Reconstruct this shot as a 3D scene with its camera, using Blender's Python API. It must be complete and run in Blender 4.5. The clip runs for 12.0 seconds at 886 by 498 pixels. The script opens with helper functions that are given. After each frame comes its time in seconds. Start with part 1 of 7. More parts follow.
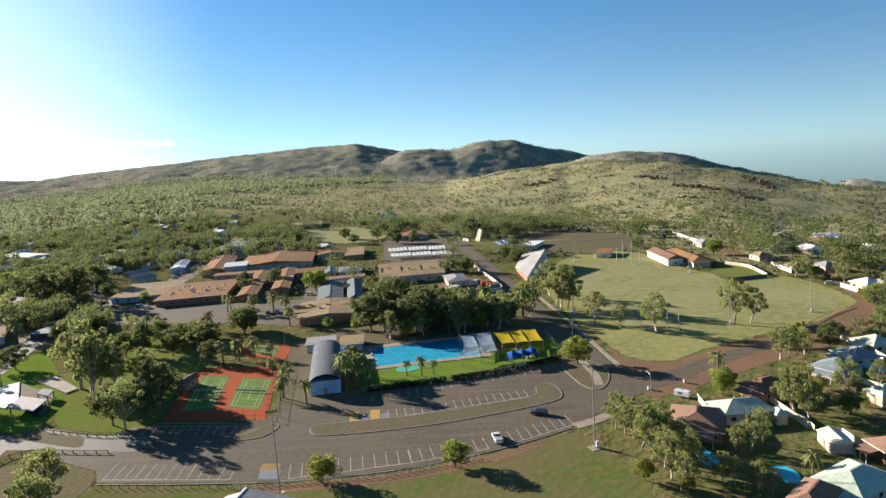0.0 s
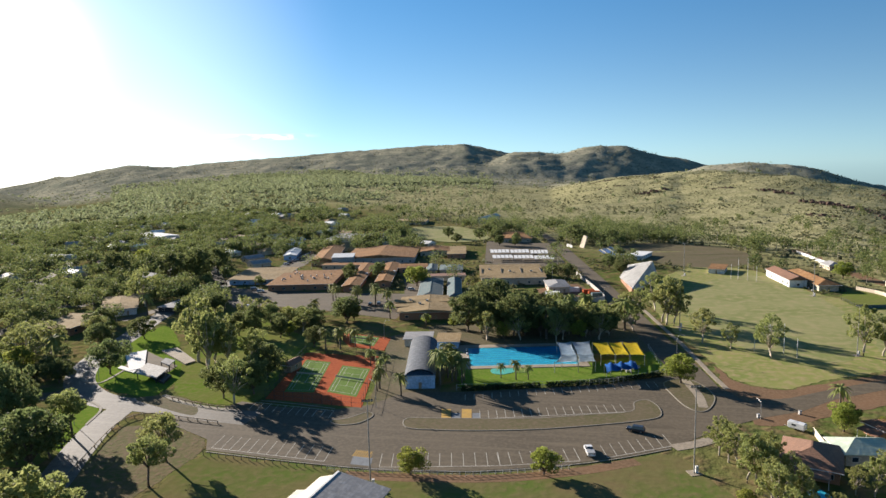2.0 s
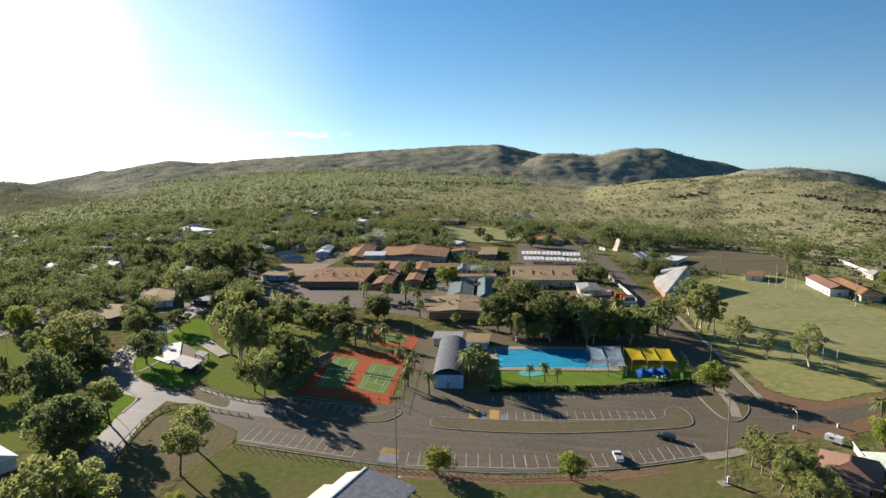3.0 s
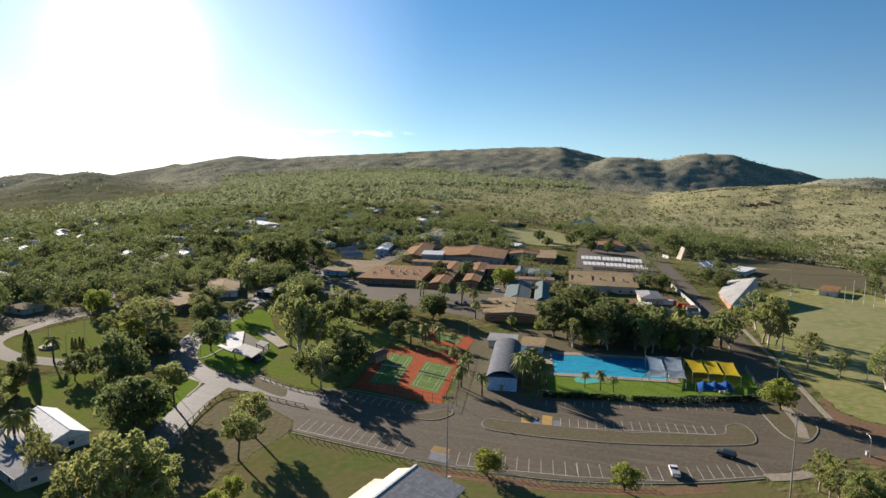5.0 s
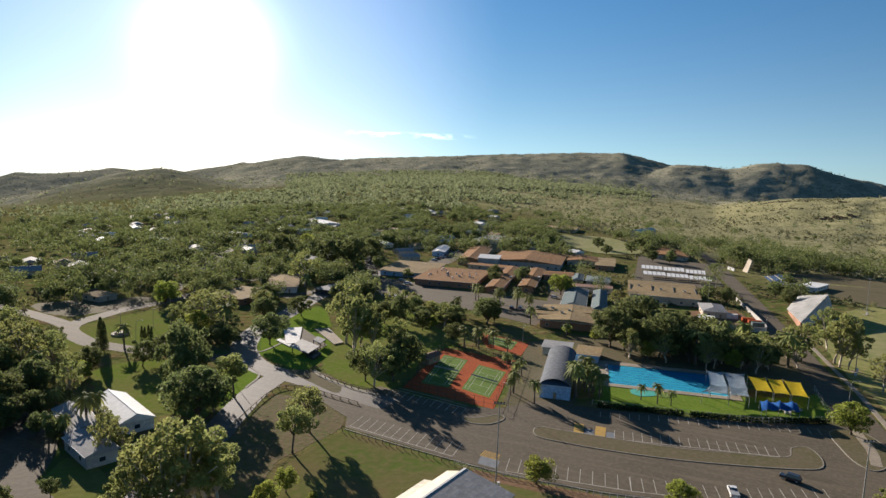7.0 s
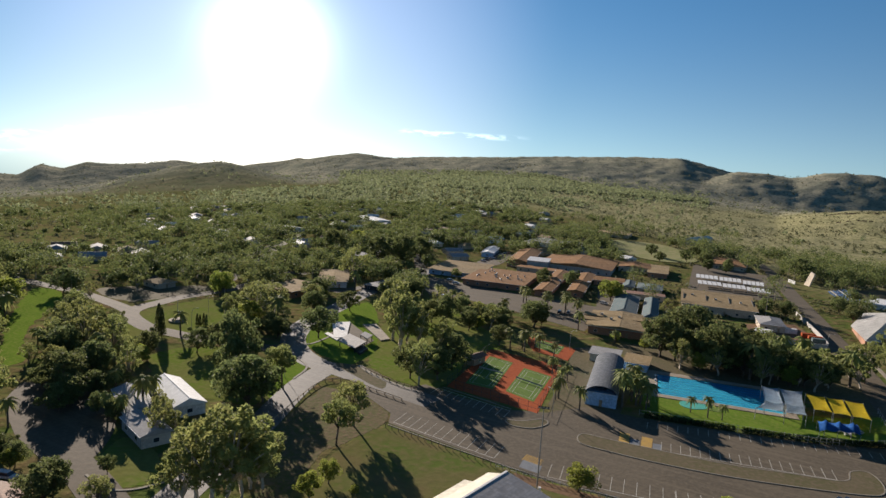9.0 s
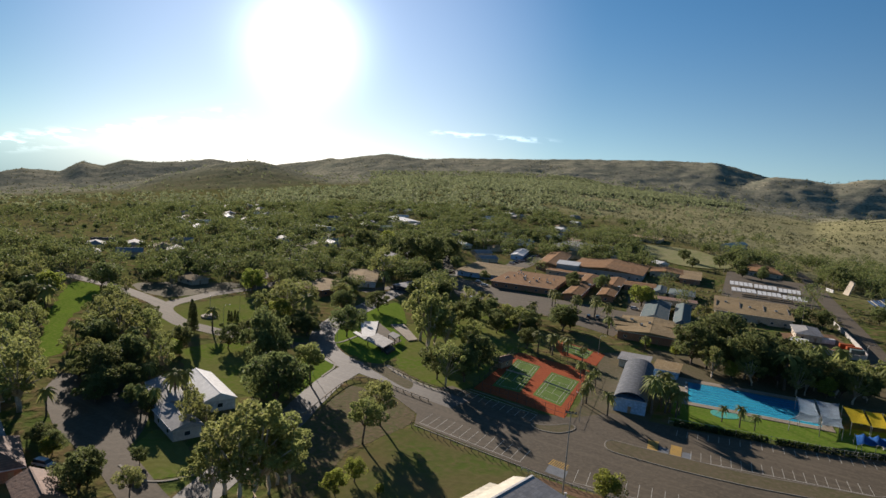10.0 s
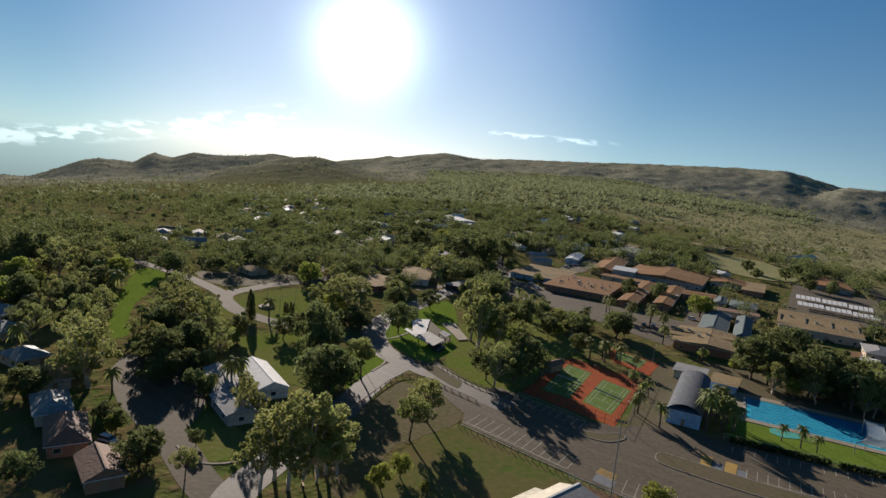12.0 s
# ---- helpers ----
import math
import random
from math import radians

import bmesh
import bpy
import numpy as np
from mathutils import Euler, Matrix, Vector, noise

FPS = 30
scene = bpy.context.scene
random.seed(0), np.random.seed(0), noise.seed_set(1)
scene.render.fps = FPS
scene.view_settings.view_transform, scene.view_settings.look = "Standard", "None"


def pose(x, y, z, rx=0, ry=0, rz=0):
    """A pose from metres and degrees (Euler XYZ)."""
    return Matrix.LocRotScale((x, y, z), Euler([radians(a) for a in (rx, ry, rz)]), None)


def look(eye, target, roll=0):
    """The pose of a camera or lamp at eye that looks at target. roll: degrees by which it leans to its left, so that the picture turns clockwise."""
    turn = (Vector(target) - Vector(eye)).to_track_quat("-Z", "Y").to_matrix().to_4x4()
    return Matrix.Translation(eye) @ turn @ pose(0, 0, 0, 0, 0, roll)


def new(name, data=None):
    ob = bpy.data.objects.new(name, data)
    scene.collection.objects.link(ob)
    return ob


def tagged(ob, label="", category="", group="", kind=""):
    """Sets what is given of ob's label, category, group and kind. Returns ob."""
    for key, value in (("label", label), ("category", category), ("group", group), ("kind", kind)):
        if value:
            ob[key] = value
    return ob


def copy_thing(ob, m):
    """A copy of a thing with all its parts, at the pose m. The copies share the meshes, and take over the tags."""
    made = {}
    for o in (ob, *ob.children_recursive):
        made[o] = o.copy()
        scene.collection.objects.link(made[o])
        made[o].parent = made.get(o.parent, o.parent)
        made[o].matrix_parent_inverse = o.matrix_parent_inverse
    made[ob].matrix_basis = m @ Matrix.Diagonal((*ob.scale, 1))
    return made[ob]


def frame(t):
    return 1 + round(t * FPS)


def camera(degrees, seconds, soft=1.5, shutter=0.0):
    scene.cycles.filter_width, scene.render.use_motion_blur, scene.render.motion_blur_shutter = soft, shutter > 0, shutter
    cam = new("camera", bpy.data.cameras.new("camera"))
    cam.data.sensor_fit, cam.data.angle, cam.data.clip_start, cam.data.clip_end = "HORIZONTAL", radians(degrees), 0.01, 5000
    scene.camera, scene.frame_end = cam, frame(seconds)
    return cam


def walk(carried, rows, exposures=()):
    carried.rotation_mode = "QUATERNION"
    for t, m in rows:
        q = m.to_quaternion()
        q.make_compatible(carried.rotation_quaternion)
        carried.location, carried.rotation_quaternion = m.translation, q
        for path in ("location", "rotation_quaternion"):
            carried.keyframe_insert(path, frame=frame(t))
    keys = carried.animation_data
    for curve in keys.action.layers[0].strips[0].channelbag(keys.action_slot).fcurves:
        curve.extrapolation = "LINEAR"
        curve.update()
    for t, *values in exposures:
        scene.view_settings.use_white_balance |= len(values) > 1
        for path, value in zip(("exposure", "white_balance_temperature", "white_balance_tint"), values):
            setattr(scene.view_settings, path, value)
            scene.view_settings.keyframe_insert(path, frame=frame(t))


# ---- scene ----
# A small outback town seen from a hovering camera that turns slowly to its left.
EYE = 68.0
cam = camera(70.0, 12.0)
walk(cam, [
    (0, pose(0, 0, EYE, 82.28, 3.80, 1.80)),
    (0.5, pose(0, 0, EYE, 82.55, 3.11, 4.96)),
    (1, pose(0, 0, EYE, 82.71, 2.52, 7.53)),
    (1.5, pose(0, 0, EYE, 82.81, 1.87, 9.61)),
    (2, pose(0, 0, EYE, 82.84, 1.38, 11.42)),
    (2.5, pose(0, 0, EYE, 82.84, 0.92, 12.99)),
    (3, pose(0, 0, EYE, 82.88, 0.49, 14.37)),
    (5, pose(0, 0, EYE, 82.92, -0.95, 19.85)),
    (5.5, pose(0, 0, EYE, 82.96, -1.39, 21.72)),
    (6, pose(0, 0, EYE, 83.01, -1.66, 23.07)),
    (6.5, pose(0, 0, EYE, 83.06, -1.88, 24.07)),
    (7, pose(0, 0, EYE, 83.07, -2.22, 25.17)),
    (9, pose(0, 0, EYE, 82.84, -3.76, 29.85)),
    (9.5, pose(0, 0, EYE, 82.83, -4.04, 31.08)),
    (10, pose(0, 0, EYE, 82.78, -4.42, 32.59)),
    (10.5, pose(0, 0, EYE, 82.73, -4.80, 33.95)),
    (11, pose(0, 0, EYE, 82.64, -5.12, 35.22)),
    (11.5, pose(0, 0, EYE, 82.49, -5.51, 36.50)),
    (12, pose(0, 0, EYE, 82.31, -5.95, 37.72)),
], exposures=[(0, 1.5, 6200, 13), (3, 1.33, 6250, 13), (5, 1.2, 6250, 14), (7, 1.06, 6300, 14), (9, 0.87, 6350, 15), (12, 0.55, 6350, 15)])

# ---- sky, sun ----
SUN_AZ, SUN_EL = radians(-45.4), radians(9.6)
world = bpy.data.worlds.new("sky")
scene.world = world
world.use_nodes = True
wn, wl = world.node_tree.nodes, world.node_tree.links
sky = wn.new("ShaderNodeTexSky")
sky.sky_type, sky.sun_disc = "NISHITA", False
sky.sun_elevation, sky.sun_rotation = SUN_EL + radians(6), SUN_AZ - radians(4)
sky.altitude, sky.air_density, sky.dust_density, sky.ozone_density = 2200, 0.95, 0.25, 1.8
wn["Background"].inputs["Strength"].default_value = 0.066


def sky_math(op, a, b=None):
    n = wn.new("ShaderNodeMath")
    n.operation = op
    for s, v in zip(n.inputs, (a, b)):
        if v is None:
            continue
        if isinstance(v, (int, float)):
            s.default_value = v
        else:
            wl.new(v, s)
    return n.outputs[0]


def sky_ramp(v, lo, hi):
    n = wn.new("ShaderNodeMapRange")
    n.interpolation_type = "SMOOTHSTEP"
    n.inputs["From Min"].default_value, n.inputs["From Max"].default_value = lo, hi
    wl.new(v, n.inputs["Value"])
    return n.outputs["Result"]


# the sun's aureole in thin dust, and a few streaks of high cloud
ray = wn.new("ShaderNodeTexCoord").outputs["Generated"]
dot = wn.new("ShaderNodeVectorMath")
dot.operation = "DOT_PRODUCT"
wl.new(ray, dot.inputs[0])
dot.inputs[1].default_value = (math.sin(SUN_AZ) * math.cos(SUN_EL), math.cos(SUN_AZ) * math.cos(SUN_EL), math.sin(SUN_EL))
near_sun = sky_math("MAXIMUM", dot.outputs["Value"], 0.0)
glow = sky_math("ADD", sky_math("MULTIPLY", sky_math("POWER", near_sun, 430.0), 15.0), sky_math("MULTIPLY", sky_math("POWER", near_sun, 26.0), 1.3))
split = wn.new("ShaderNodeSeparateXYZ")
wl.new(ray, split.inputs[0])
stretch = wn.new("ShaderNodeMapping")
stretch.inputs["Scale"].default_value = (24, 24, 85)
wl.new(ray, stretch.inputs["Vector"])
wisps = wn.new("ShaderNodeTexNoise")
wisps.inputs["Scale"].default_value, wisps.inputs["Detail"].default_value = 1.3, 8
wl.new(stretch.outputs[0], wisps.inputs["Vector"])
# a long streak that climbs towards the sun, and a short thin one past it
rise = sky_math("ADD", sky_math("MULTIPLY", split.outputs[0], 0.44), 0.396)
off = sky_math("ABSOLUTE", sky_math("SUBTRACT", split.outputs[2], rise))
streak = sky_math("MULTIPLY", sky_ramp(off, 0.019, 0.003), sky_ramp(split.outputs[0], -0.755, -0.80))
thin = sky_math("MULTIPLY", sky_ramp(sky_math("ABSOLUTE", sky_math("SUBTRACT", split.outputs[2], 0.0545)), 0.006, 0.001),
                sky_math("MULTIPLY", sky_ramp(split.outputs[0], -0.58, -0.53), sky_ramp(split.outputs[0], -0.37, -0.44)))
cloud = sky_math("MULTIPLY", sky_math("ADD", streak, thin), sky_ramp(wisps.outputs["Fac"], 0.47, 0.58))
lift = wn.new("ShaderNodeMix")
lift.data_type = "RGBA"
lift.blend_type = "ADD"
lift.inputs[0].default_value = 1.0
# thin haze keeps the horizon a pale blue all round
grey = wn.new("ShaderNodeRGBToBW")
wl.new(sky.outputs[0], grey.inputs[0])
pale = wn.new("ShaderNodeVectorMath")
pale.operation = "SCALE"
pale.inputs[0].default_value = (0.78, 0.96, 1.16)
wl.new(sky_math("MULTIPLY", grey.outputs[0], 0.62), pale.inputs["Scale"])
clean = wn.new("ShaderNodeMix")
clean.data_type = "RGBA"
clean.blend_type = "MULTIPLY"
wl.new(sky_ramp(dot.outputs["Value"], 1.0, 0.9), clean.inputs[0])
wl.new(sky.outputs[0], clean.inputs[6])
clean.inputs[7].default_value = (0.38, 0.66, 0.75, 1)
haze = wn.new("ShaderNodeMix")
haze.data_type = "RGBA"
wl.new(sky_math("MULTIPLY", sky_ramp(split.outputs[2], 0.3, 0.0), 0.5), haze.inputs[0])
wl.new(clean.outputs[2], haze.inputs[6])
wl.new(pale.outputs[0], haze.inputs[7])
wl.new(haze.outputs[2], lift.inputs[6])
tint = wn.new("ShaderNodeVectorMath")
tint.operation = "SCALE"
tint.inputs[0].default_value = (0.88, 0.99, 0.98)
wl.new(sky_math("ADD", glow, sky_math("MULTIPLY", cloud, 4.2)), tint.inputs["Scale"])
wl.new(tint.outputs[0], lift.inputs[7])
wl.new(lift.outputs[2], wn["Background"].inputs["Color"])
sun_data = bpy.data.lights.new("sun", "SUN")
sun_data.energy, sun_data.angle, sun_data.color = 5.0, radians(0.6), (1.0, 0.89, 0.74)


def towards(az, el):
    return Vector((math.sin(az) * math.cos(el), math.cos(az) * math.cos(el), math.sin(el)))


# the lamp leans a few degrees from the disc, to where the shadows fall
new("sun", sun_data).matrix_world = look(towards(SUN_AZ - radians(11), SUN_EL + radians(7)) * 500, (0, 0, 0))

from mathutils import geometry

rng = random.Random(7)
nrg = np.random.default_rng(11)


# ---- materials ----
def mat(name, colour, rough=0.8, colour2=None, colour3=None, big=0.05, small=2.0, bump=0.3, metal=0.0, island=0.0,
        translucent=0.0, spec=0.3, lines=None, objrand=0.0, place="world", cover=None, rim=None, cracks=0.0):
    """Principled surface with stains (big, per metre), grain (small) and a fine relief."""
    m = bpy.data.materials.new(name)
    m.use_nodes = True
    nt = m.node_tree
    n, l = nt.nodes, nt.links
    b = n["Principled BSDF"]
    b.inputs["Roughness"].default_value, b.inputs["Metallic"].default_value = rough, metal
    b.inputs["Specular IOR Level"].default_value = spec
    if place == "world":
        pos = n.new("ShaderNodeNewGeometry").outputs["Position"]
    else:
        pos = n.new("ShaderNodeTexCoord").outputs["Object"]
    c2 = colour2 or tuple(v * 0.75 for v in colour)
    c3 = colour3 or tuple(min(1, v * 1.15) for v in colour)

    def noise_at(scale, detail=5):
        t = n.new("ShaderNodeTexNoise")
        t.inputs["Scale"].default_value, t.inputs["Detail"].default_value = scale, detail
        l.new(pos, t.inputs["Vector"])
        return t.outputs["Fac"]

    def mixed(fac, a, bb):
        x = n.new("ShaderNodeMix")
        x.data_type = "RGBA"
        for s, v in ((x.inputs[6], a), (x.inputs[7], bb)):
            if isinstance(v, tuple):
                s.default_value = (*v, 1)
            else:
                l.new(v, s)
        if isinstance(fac, float):
            x.inputs[0].default_value = fac
        else:
            l.new(fac, x.inputs[0])
        return x.outputs[2]

    def ramp(fac, lo, hi):
        r = n.new("ShaderNodeMapRange")
        r.inputs["From Min"].default_value, r.inputs["From Max"].default_value = lo, hi
        l.new(fac, r.inputs["Value"])
        return r.outputs["Result"]

    col = mixed(ramp(noise_at(big), 0.38, 0.62), colour, c2)
    grain = noise_at(small, 8)
    col = mixed(ramp(grain, 0.44, 0.66), col, c3)
    if cover:
        # another ground cover beyond a line across the plan
        vm = n.new("ShaderNodeVectorMath")
        vm.operation = "DOT_PRODUCT"
        l.new(pos, vm.inputs[0])
        vm.inputs[1].default_value = (*cover[0], 0)
        add = n.new("ShaderNodeMath")
        add.operation = "MULTIPLY_ADD"
        l.new(noise_at(0.006), add.inputs[0])
        add.inputs[1].default_value = 300
        l.new(vm.outputs["Value"], add.inputs[2])
        tuft = mixed(ramp(noise_at(0.03), 0.4, 0.65), cover[2], cover[3])
        tuft = mixed(ramp(noise_at(0.25, 9), 0.48, 0.62), tuft, tuple(v * 0.6 for v in cover[3]))
        col = mixed(ramp(add.outputs[0], *cover[1]), col, tuft)
    if cracks:
        # sealed cracks, and wheel-worn streaks
        wob = n.new("ShaderNodeTexNoise")
        wob.inputs["Scale"].default_value = 0.5
        l.new(pos, wob.inputs["Vector"])
        shift = n.new("ShaderNodeVectorMath")
        shift.operation = "MULTIPLY_ADD"
        l.new(wob.outputs["Color"], shift.inputs[0])
        shift.inputs[1].default_value = (5, 5, 0)
        l.new(pos, shift.inputs[2])
        vor = n.new("ShaderNodeTexVoronoi")
        vor.feature = "DISTANCE_TO_EDGE"
        vor.inputs["Scale"].default_value = cracks
        l.new(shift.outputs[0], vor.inputs["Vector"])
        col = mixed(ramp(vor.outputs["Distance"], 0.016, 0.004), col, tuple(v * 0.8 for v in colour))
        streak = n.new("ShaderNodeMapping")
        streak.inputs["Rotation"].default_value = (0, 0, 0.25)
        streak.inputs["Scale"].default_value = (0.03, 0.5, 1)
        l.new(pos, streak.inputs["Vector"])
        worn = n.new("ShaderNodeTexNoise")
        worn.inputs["Scale"].default_value, worn.inputs["Detail"].default_value = 1.0, 3
        l.new(streak.outputs[0], worn.inputs["Vector"])
        col = mixed(ramp(worn.outputs["Fac"], 0.5, 0.75), col, tuple(v * 1.3 for v in colour))
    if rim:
        # far ranges in paler scrub tones by distance, haze put into the colour
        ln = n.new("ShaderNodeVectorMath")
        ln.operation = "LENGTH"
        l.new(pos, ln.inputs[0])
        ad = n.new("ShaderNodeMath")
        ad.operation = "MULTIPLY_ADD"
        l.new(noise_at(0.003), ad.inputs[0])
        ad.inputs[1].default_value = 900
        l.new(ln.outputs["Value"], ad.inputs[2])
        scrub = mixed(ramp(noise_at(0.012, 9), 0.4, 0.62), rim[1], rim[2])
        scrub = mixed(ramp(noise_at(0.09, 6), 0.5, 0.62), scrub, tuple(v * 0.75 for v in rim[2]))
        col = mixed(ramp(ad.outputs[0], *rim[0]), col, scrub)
    if lines:
        width, depth, axis, tone = lines
        sep = n.new("ShaderNodeSeparateXYZ")
        l.new(pos, sep.inputs[0])
        mul = n.new("ShaderNodeMath")
        mul.operation = "MULTIPLY"
        l.new(sep.outputs[axis], mul.inputs[0])
        mul.inputs[1].default_value = 1 / width
        fr = n.new("ShaderNodeMath")
        fr.operation = "FRACT"
        l.new(mul.outputs[0], fr.inputs[0])
        gr = n.new("ShaderNodeMath")
        gr.operation = "LESS_THAN"
        l.new(fr.outputs[0], gr.inputs[0])
        gr.inputs[1].default_value = depth
        col = mixed(gr.outputs[0], col, tuple(v * tone for v in colour))
    if island:
        g = n.new("ShaderNodeNewGeometry")
        hsv = n.new("ShaderNodeHueSaturation")
        l.new(ramp(g.outputs["Random Per Island"], 0, 1), hsv.inputs["Fac"])
        hsv.inputs["Value"].default_value = 1 - island
        hsv.inputs["Hue"].default_value = 0.49
        l.new(col, hsv.inputs["Color"])
        col = hsv.outputs[0]
    if objrand:
        o = n.new("ShaderNodeObjectInfo")
        hs = n.new("ShaderNodeHueSaturation")
        hs.inputs["Hue"].default_value, hs.inputs["Value"].default_value = 0.475, 1 - objrand
        l.new(o.outputs["Random"], hs.inputs["Fac"])
        l.new(col, hs.inputs["Color"])
        col = hs.outputs[0]
    l.new(col, b.inputs["Base Color"])
    if bump:
        bp = n.new("ShaderNodeBump")
        bp.inputs["Strength"].default_value, bp.inputs["Distance"].default_value = bump, 0.5 / small
        l.new(grain, bp.inputs["Height"])
        l.new(bp.outputs[0], b.inputs["Normal"])
    if translucent:
        tr = n.new("ShaderNodeBsdfTranslucent")
        l.new(col, tr.inputs["Color"])
        ms = n.new("ShaderNodeMixShader")
        ms.inputs[0].default_value = translucent
        l.new(b.outputs[0], ms.inputs[1])
        l.new(tr.outputs[0], ms.inputs[2])
        l.new(ms.outputs[0], n["Material Output"].inputs["Surface"])
    return m


# rim carries the painted-in haze of the distant ground
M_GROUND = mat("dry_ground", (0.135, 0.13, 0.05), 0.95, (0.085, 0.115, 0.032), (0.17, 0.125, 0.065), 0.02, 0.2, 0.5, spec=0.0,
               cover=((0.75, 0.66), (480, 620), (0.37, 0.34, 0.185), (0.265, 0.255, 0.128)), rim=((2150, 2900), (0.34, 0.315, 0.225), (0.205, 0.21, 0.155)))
M_DIRT = mat("red_dirt", (0.19, 0.113, 0.065), 0.95, (0.145, 0.094, 0.056), (0.215, 0.138, 0.082), 0.08, 1.2, 0.12, spec=0.05)
M_ASPHALT = mat("worn_asphalt", (0.112, 0.091, 0.063), 0.9, (0.09, 0.074, 0.052), (0.13, 0.105, 0.073), 0.045, 0.9, 0.15, spec=0.15, cracks=0.13)
# lighter copy of the asphalt: low sun's sheen put into its colour and gloss
M_ASPHALT_SHEEN = mat("asphalt_sun_sheen", (0.128, 0.116, 0.098), 0.76, (0.1, 0.091, 0.077), (0.145, 0.13, 0.11), 0.07, 1.0, 0.1, spec=0.3, cracks=0.16)
M_LAWN = mat("lawn_grass", (0.1, 0.13, 0.034), 0.95, (0.15, 0.12, 0.058), (0.15, 0.135, 0.058), 0.06, 0.5, 0.12, spec=0.0)
M_LAWN_POOL = mat("watered_grass", (0.13, 0.205, 0.028), 0.95, (0.105, 0.17, 0.026), (0.165, 0.205, 0.045), 0.1, 0.9, 0.12, spec=0.0)
M_OVAL = mat("sports_turf", (0.245, 0.24, 0.105), 0.95, (0.18, 0.2, 0.07), (0.285, 0.255, 0.125), 0.03, 0.25, 0.08, spec=0.05)
M_OVAL_EDGE = mat("coarse_turf", (0.24, 0.24, 0.08), 0.95, (0.17, 0.2, 0.055), (0.3, 0.25, 0.12), 0.04, 0.4, 0.1, spec=0.05)
M_VERGE = mat("dry_verge", (0.125, 0.105, 0.062), 0.95, (0.1, 0.095, 0.045), (0.15, 0.118, 0.076), 0.09, 0.9, 0.12, spec=0.05)
M_BANK = mat("bank_soil", (0.125, 0.105, 0.052), 0.95, (0.1, 0.105, 0.038), (0.155, 0.112, 0.068), 0.12, 0.7, 0.3, spec=0.03)
M_PARK = mat("park_grass", (0.12, 0.17, 0.03), 0.95, (0.15, 0.155, 0.05), (0.17, 0.175, 0.06), 0.07, 0.6, 0.12, spec=0.0)
M_KERB = mat("concrete_kerb", (0.23, 0.205, 0.16), 0.9, None, None, 0.3, 2, 0.2)
M_PATH = mat("concrete_path", (0.28, 0.235, 0.175), 0.9, None, None, 0.2, 1.5, 0.2)
M_LINE = mat("road_paint", (0.43, 0.41, 0.35), 0.8, (0.28, 0.255, 0.21), None, 0.4, 3, 0.1)
M_YELLOW = mat("yellow_road_paint", (0.4, 0.24, 0.045), 0.8, (0.27, 0.175, 0.055), None, 0.5, 3, 0.1)
M_BLUEPAINT = mat("blue_road_paint", (0.15, 0.165, 0.18), 0.8, None, None, 0.5, 3, 0.1)
M_COURT_RED = mat("red_court", (0.34, 0.082, 0.03), 0.95, (0.27, 0.065, 0.028), (0.37, 0.105, 0.045), 0.15, 1.5, 0.1, spec=0.03)
M_COURT_GREEN = mat("green_court", (0.12, 0.19, 0.045), 0.95, (0.095, 0.15, 0.038), (0.15, 0.21, 0.06), 0.15, 1.5, 0.1, spec=0.03)
M_LEAF = mat("gum_leaves", (0.28, 0.325, 0.105), 0.65, (0.235, 0.28, 0.095), (0.33, 0.36, 0.13), 0.25, 1.2, 0, island=0.2,
             translucent=0.55, spec=0.1, objrand=0.15, place="object")
M_LEAF_DARK = mat("dark_leaves", (0.165, 0.215, 0.078), 0.65, (0.125, 0.17, 0.065), (0.215, 0.25, 0.095), 0.25, 1.2, 0, island=0.25,
                  translucent=0.55, spec=0.1, objrand=0.3, place="object")
M_LEAF_BRIGHT = mat("fresh_leaves", (0.28, 0.36, 0.07), 0.6, (0.24, 0.31, 0.06), (0.33, 0.39, 0.09), 0.25, 1.2, 0, island=0.3,
                    translucent=0.6, spec=0.1, objrand=0.2, place="object")
# paler and greyer than the town's leaves: distance haze put into the colour
M_LEAF_FAR = mat("far_leaves", (0.215, 0.25, 0.13), 0.65, (0.155, 0.195, 0.1), (0.27, 0.29, 0.145), 0.02, 0.3, 0, island=0.3,
                 translucent=0.58, spec=0.1)
M_LEAF_TOWN = mat("town_leaves", (0.165, 0.205, 0.07), 0.65, (0.1, 0.14, 0.05), (0.26, 0.28, 0.095), 0.03, 0.3, 0, island=0.3,
                  translucent=0.42, spec=0.1)
M_SPINIFEX = mat("spinifex", (0.125, 0.135, 0.065), 0.9, (0.09, 0.105, 0.05), (0.19, 0.175, 0.09), 0.02, 0.4, 0, island=0.3, translucent=0.4)
M_BARK = mat("pale_bark", (0.42, 0.36, 0.28), 0.9, (0.28, 0.23, 0.17), None, 0.6, 3, 0.4, place="object")
M_BARK_DARK = mat("dark_bark", (0.13, 0.1, 0.075), 0.95, None, None, 0.6, 3, 0.5, place="object")
M_ROCK = mat("red_rock", (0.115, 0.066, 0.047), 0.95, (0.07, 0.046, 0.035), (0.15, 0.09, 0.062), 0.03, 0.2, 0.8)
M_TERRA = mat("rusty_sheet_roof", (0.26, 0.138, 0.062), 0.95, (0.185, 0.105, 0.053), (0.31, 0.19, 0.1), 0.05, 0.5, 0.1, spec=0.05, lines=(0.9, 0.12, 0, 0.82), place="object")
M_TERRA_DARK = mat("red_brown_roof", (0.2, 0.105, 0.065), 0.8, (0.155, 0.085, 0.055), None, 0.1, 0.8, 0.1, lines=(0.8, 0.15, 0, 0.75), place="object")
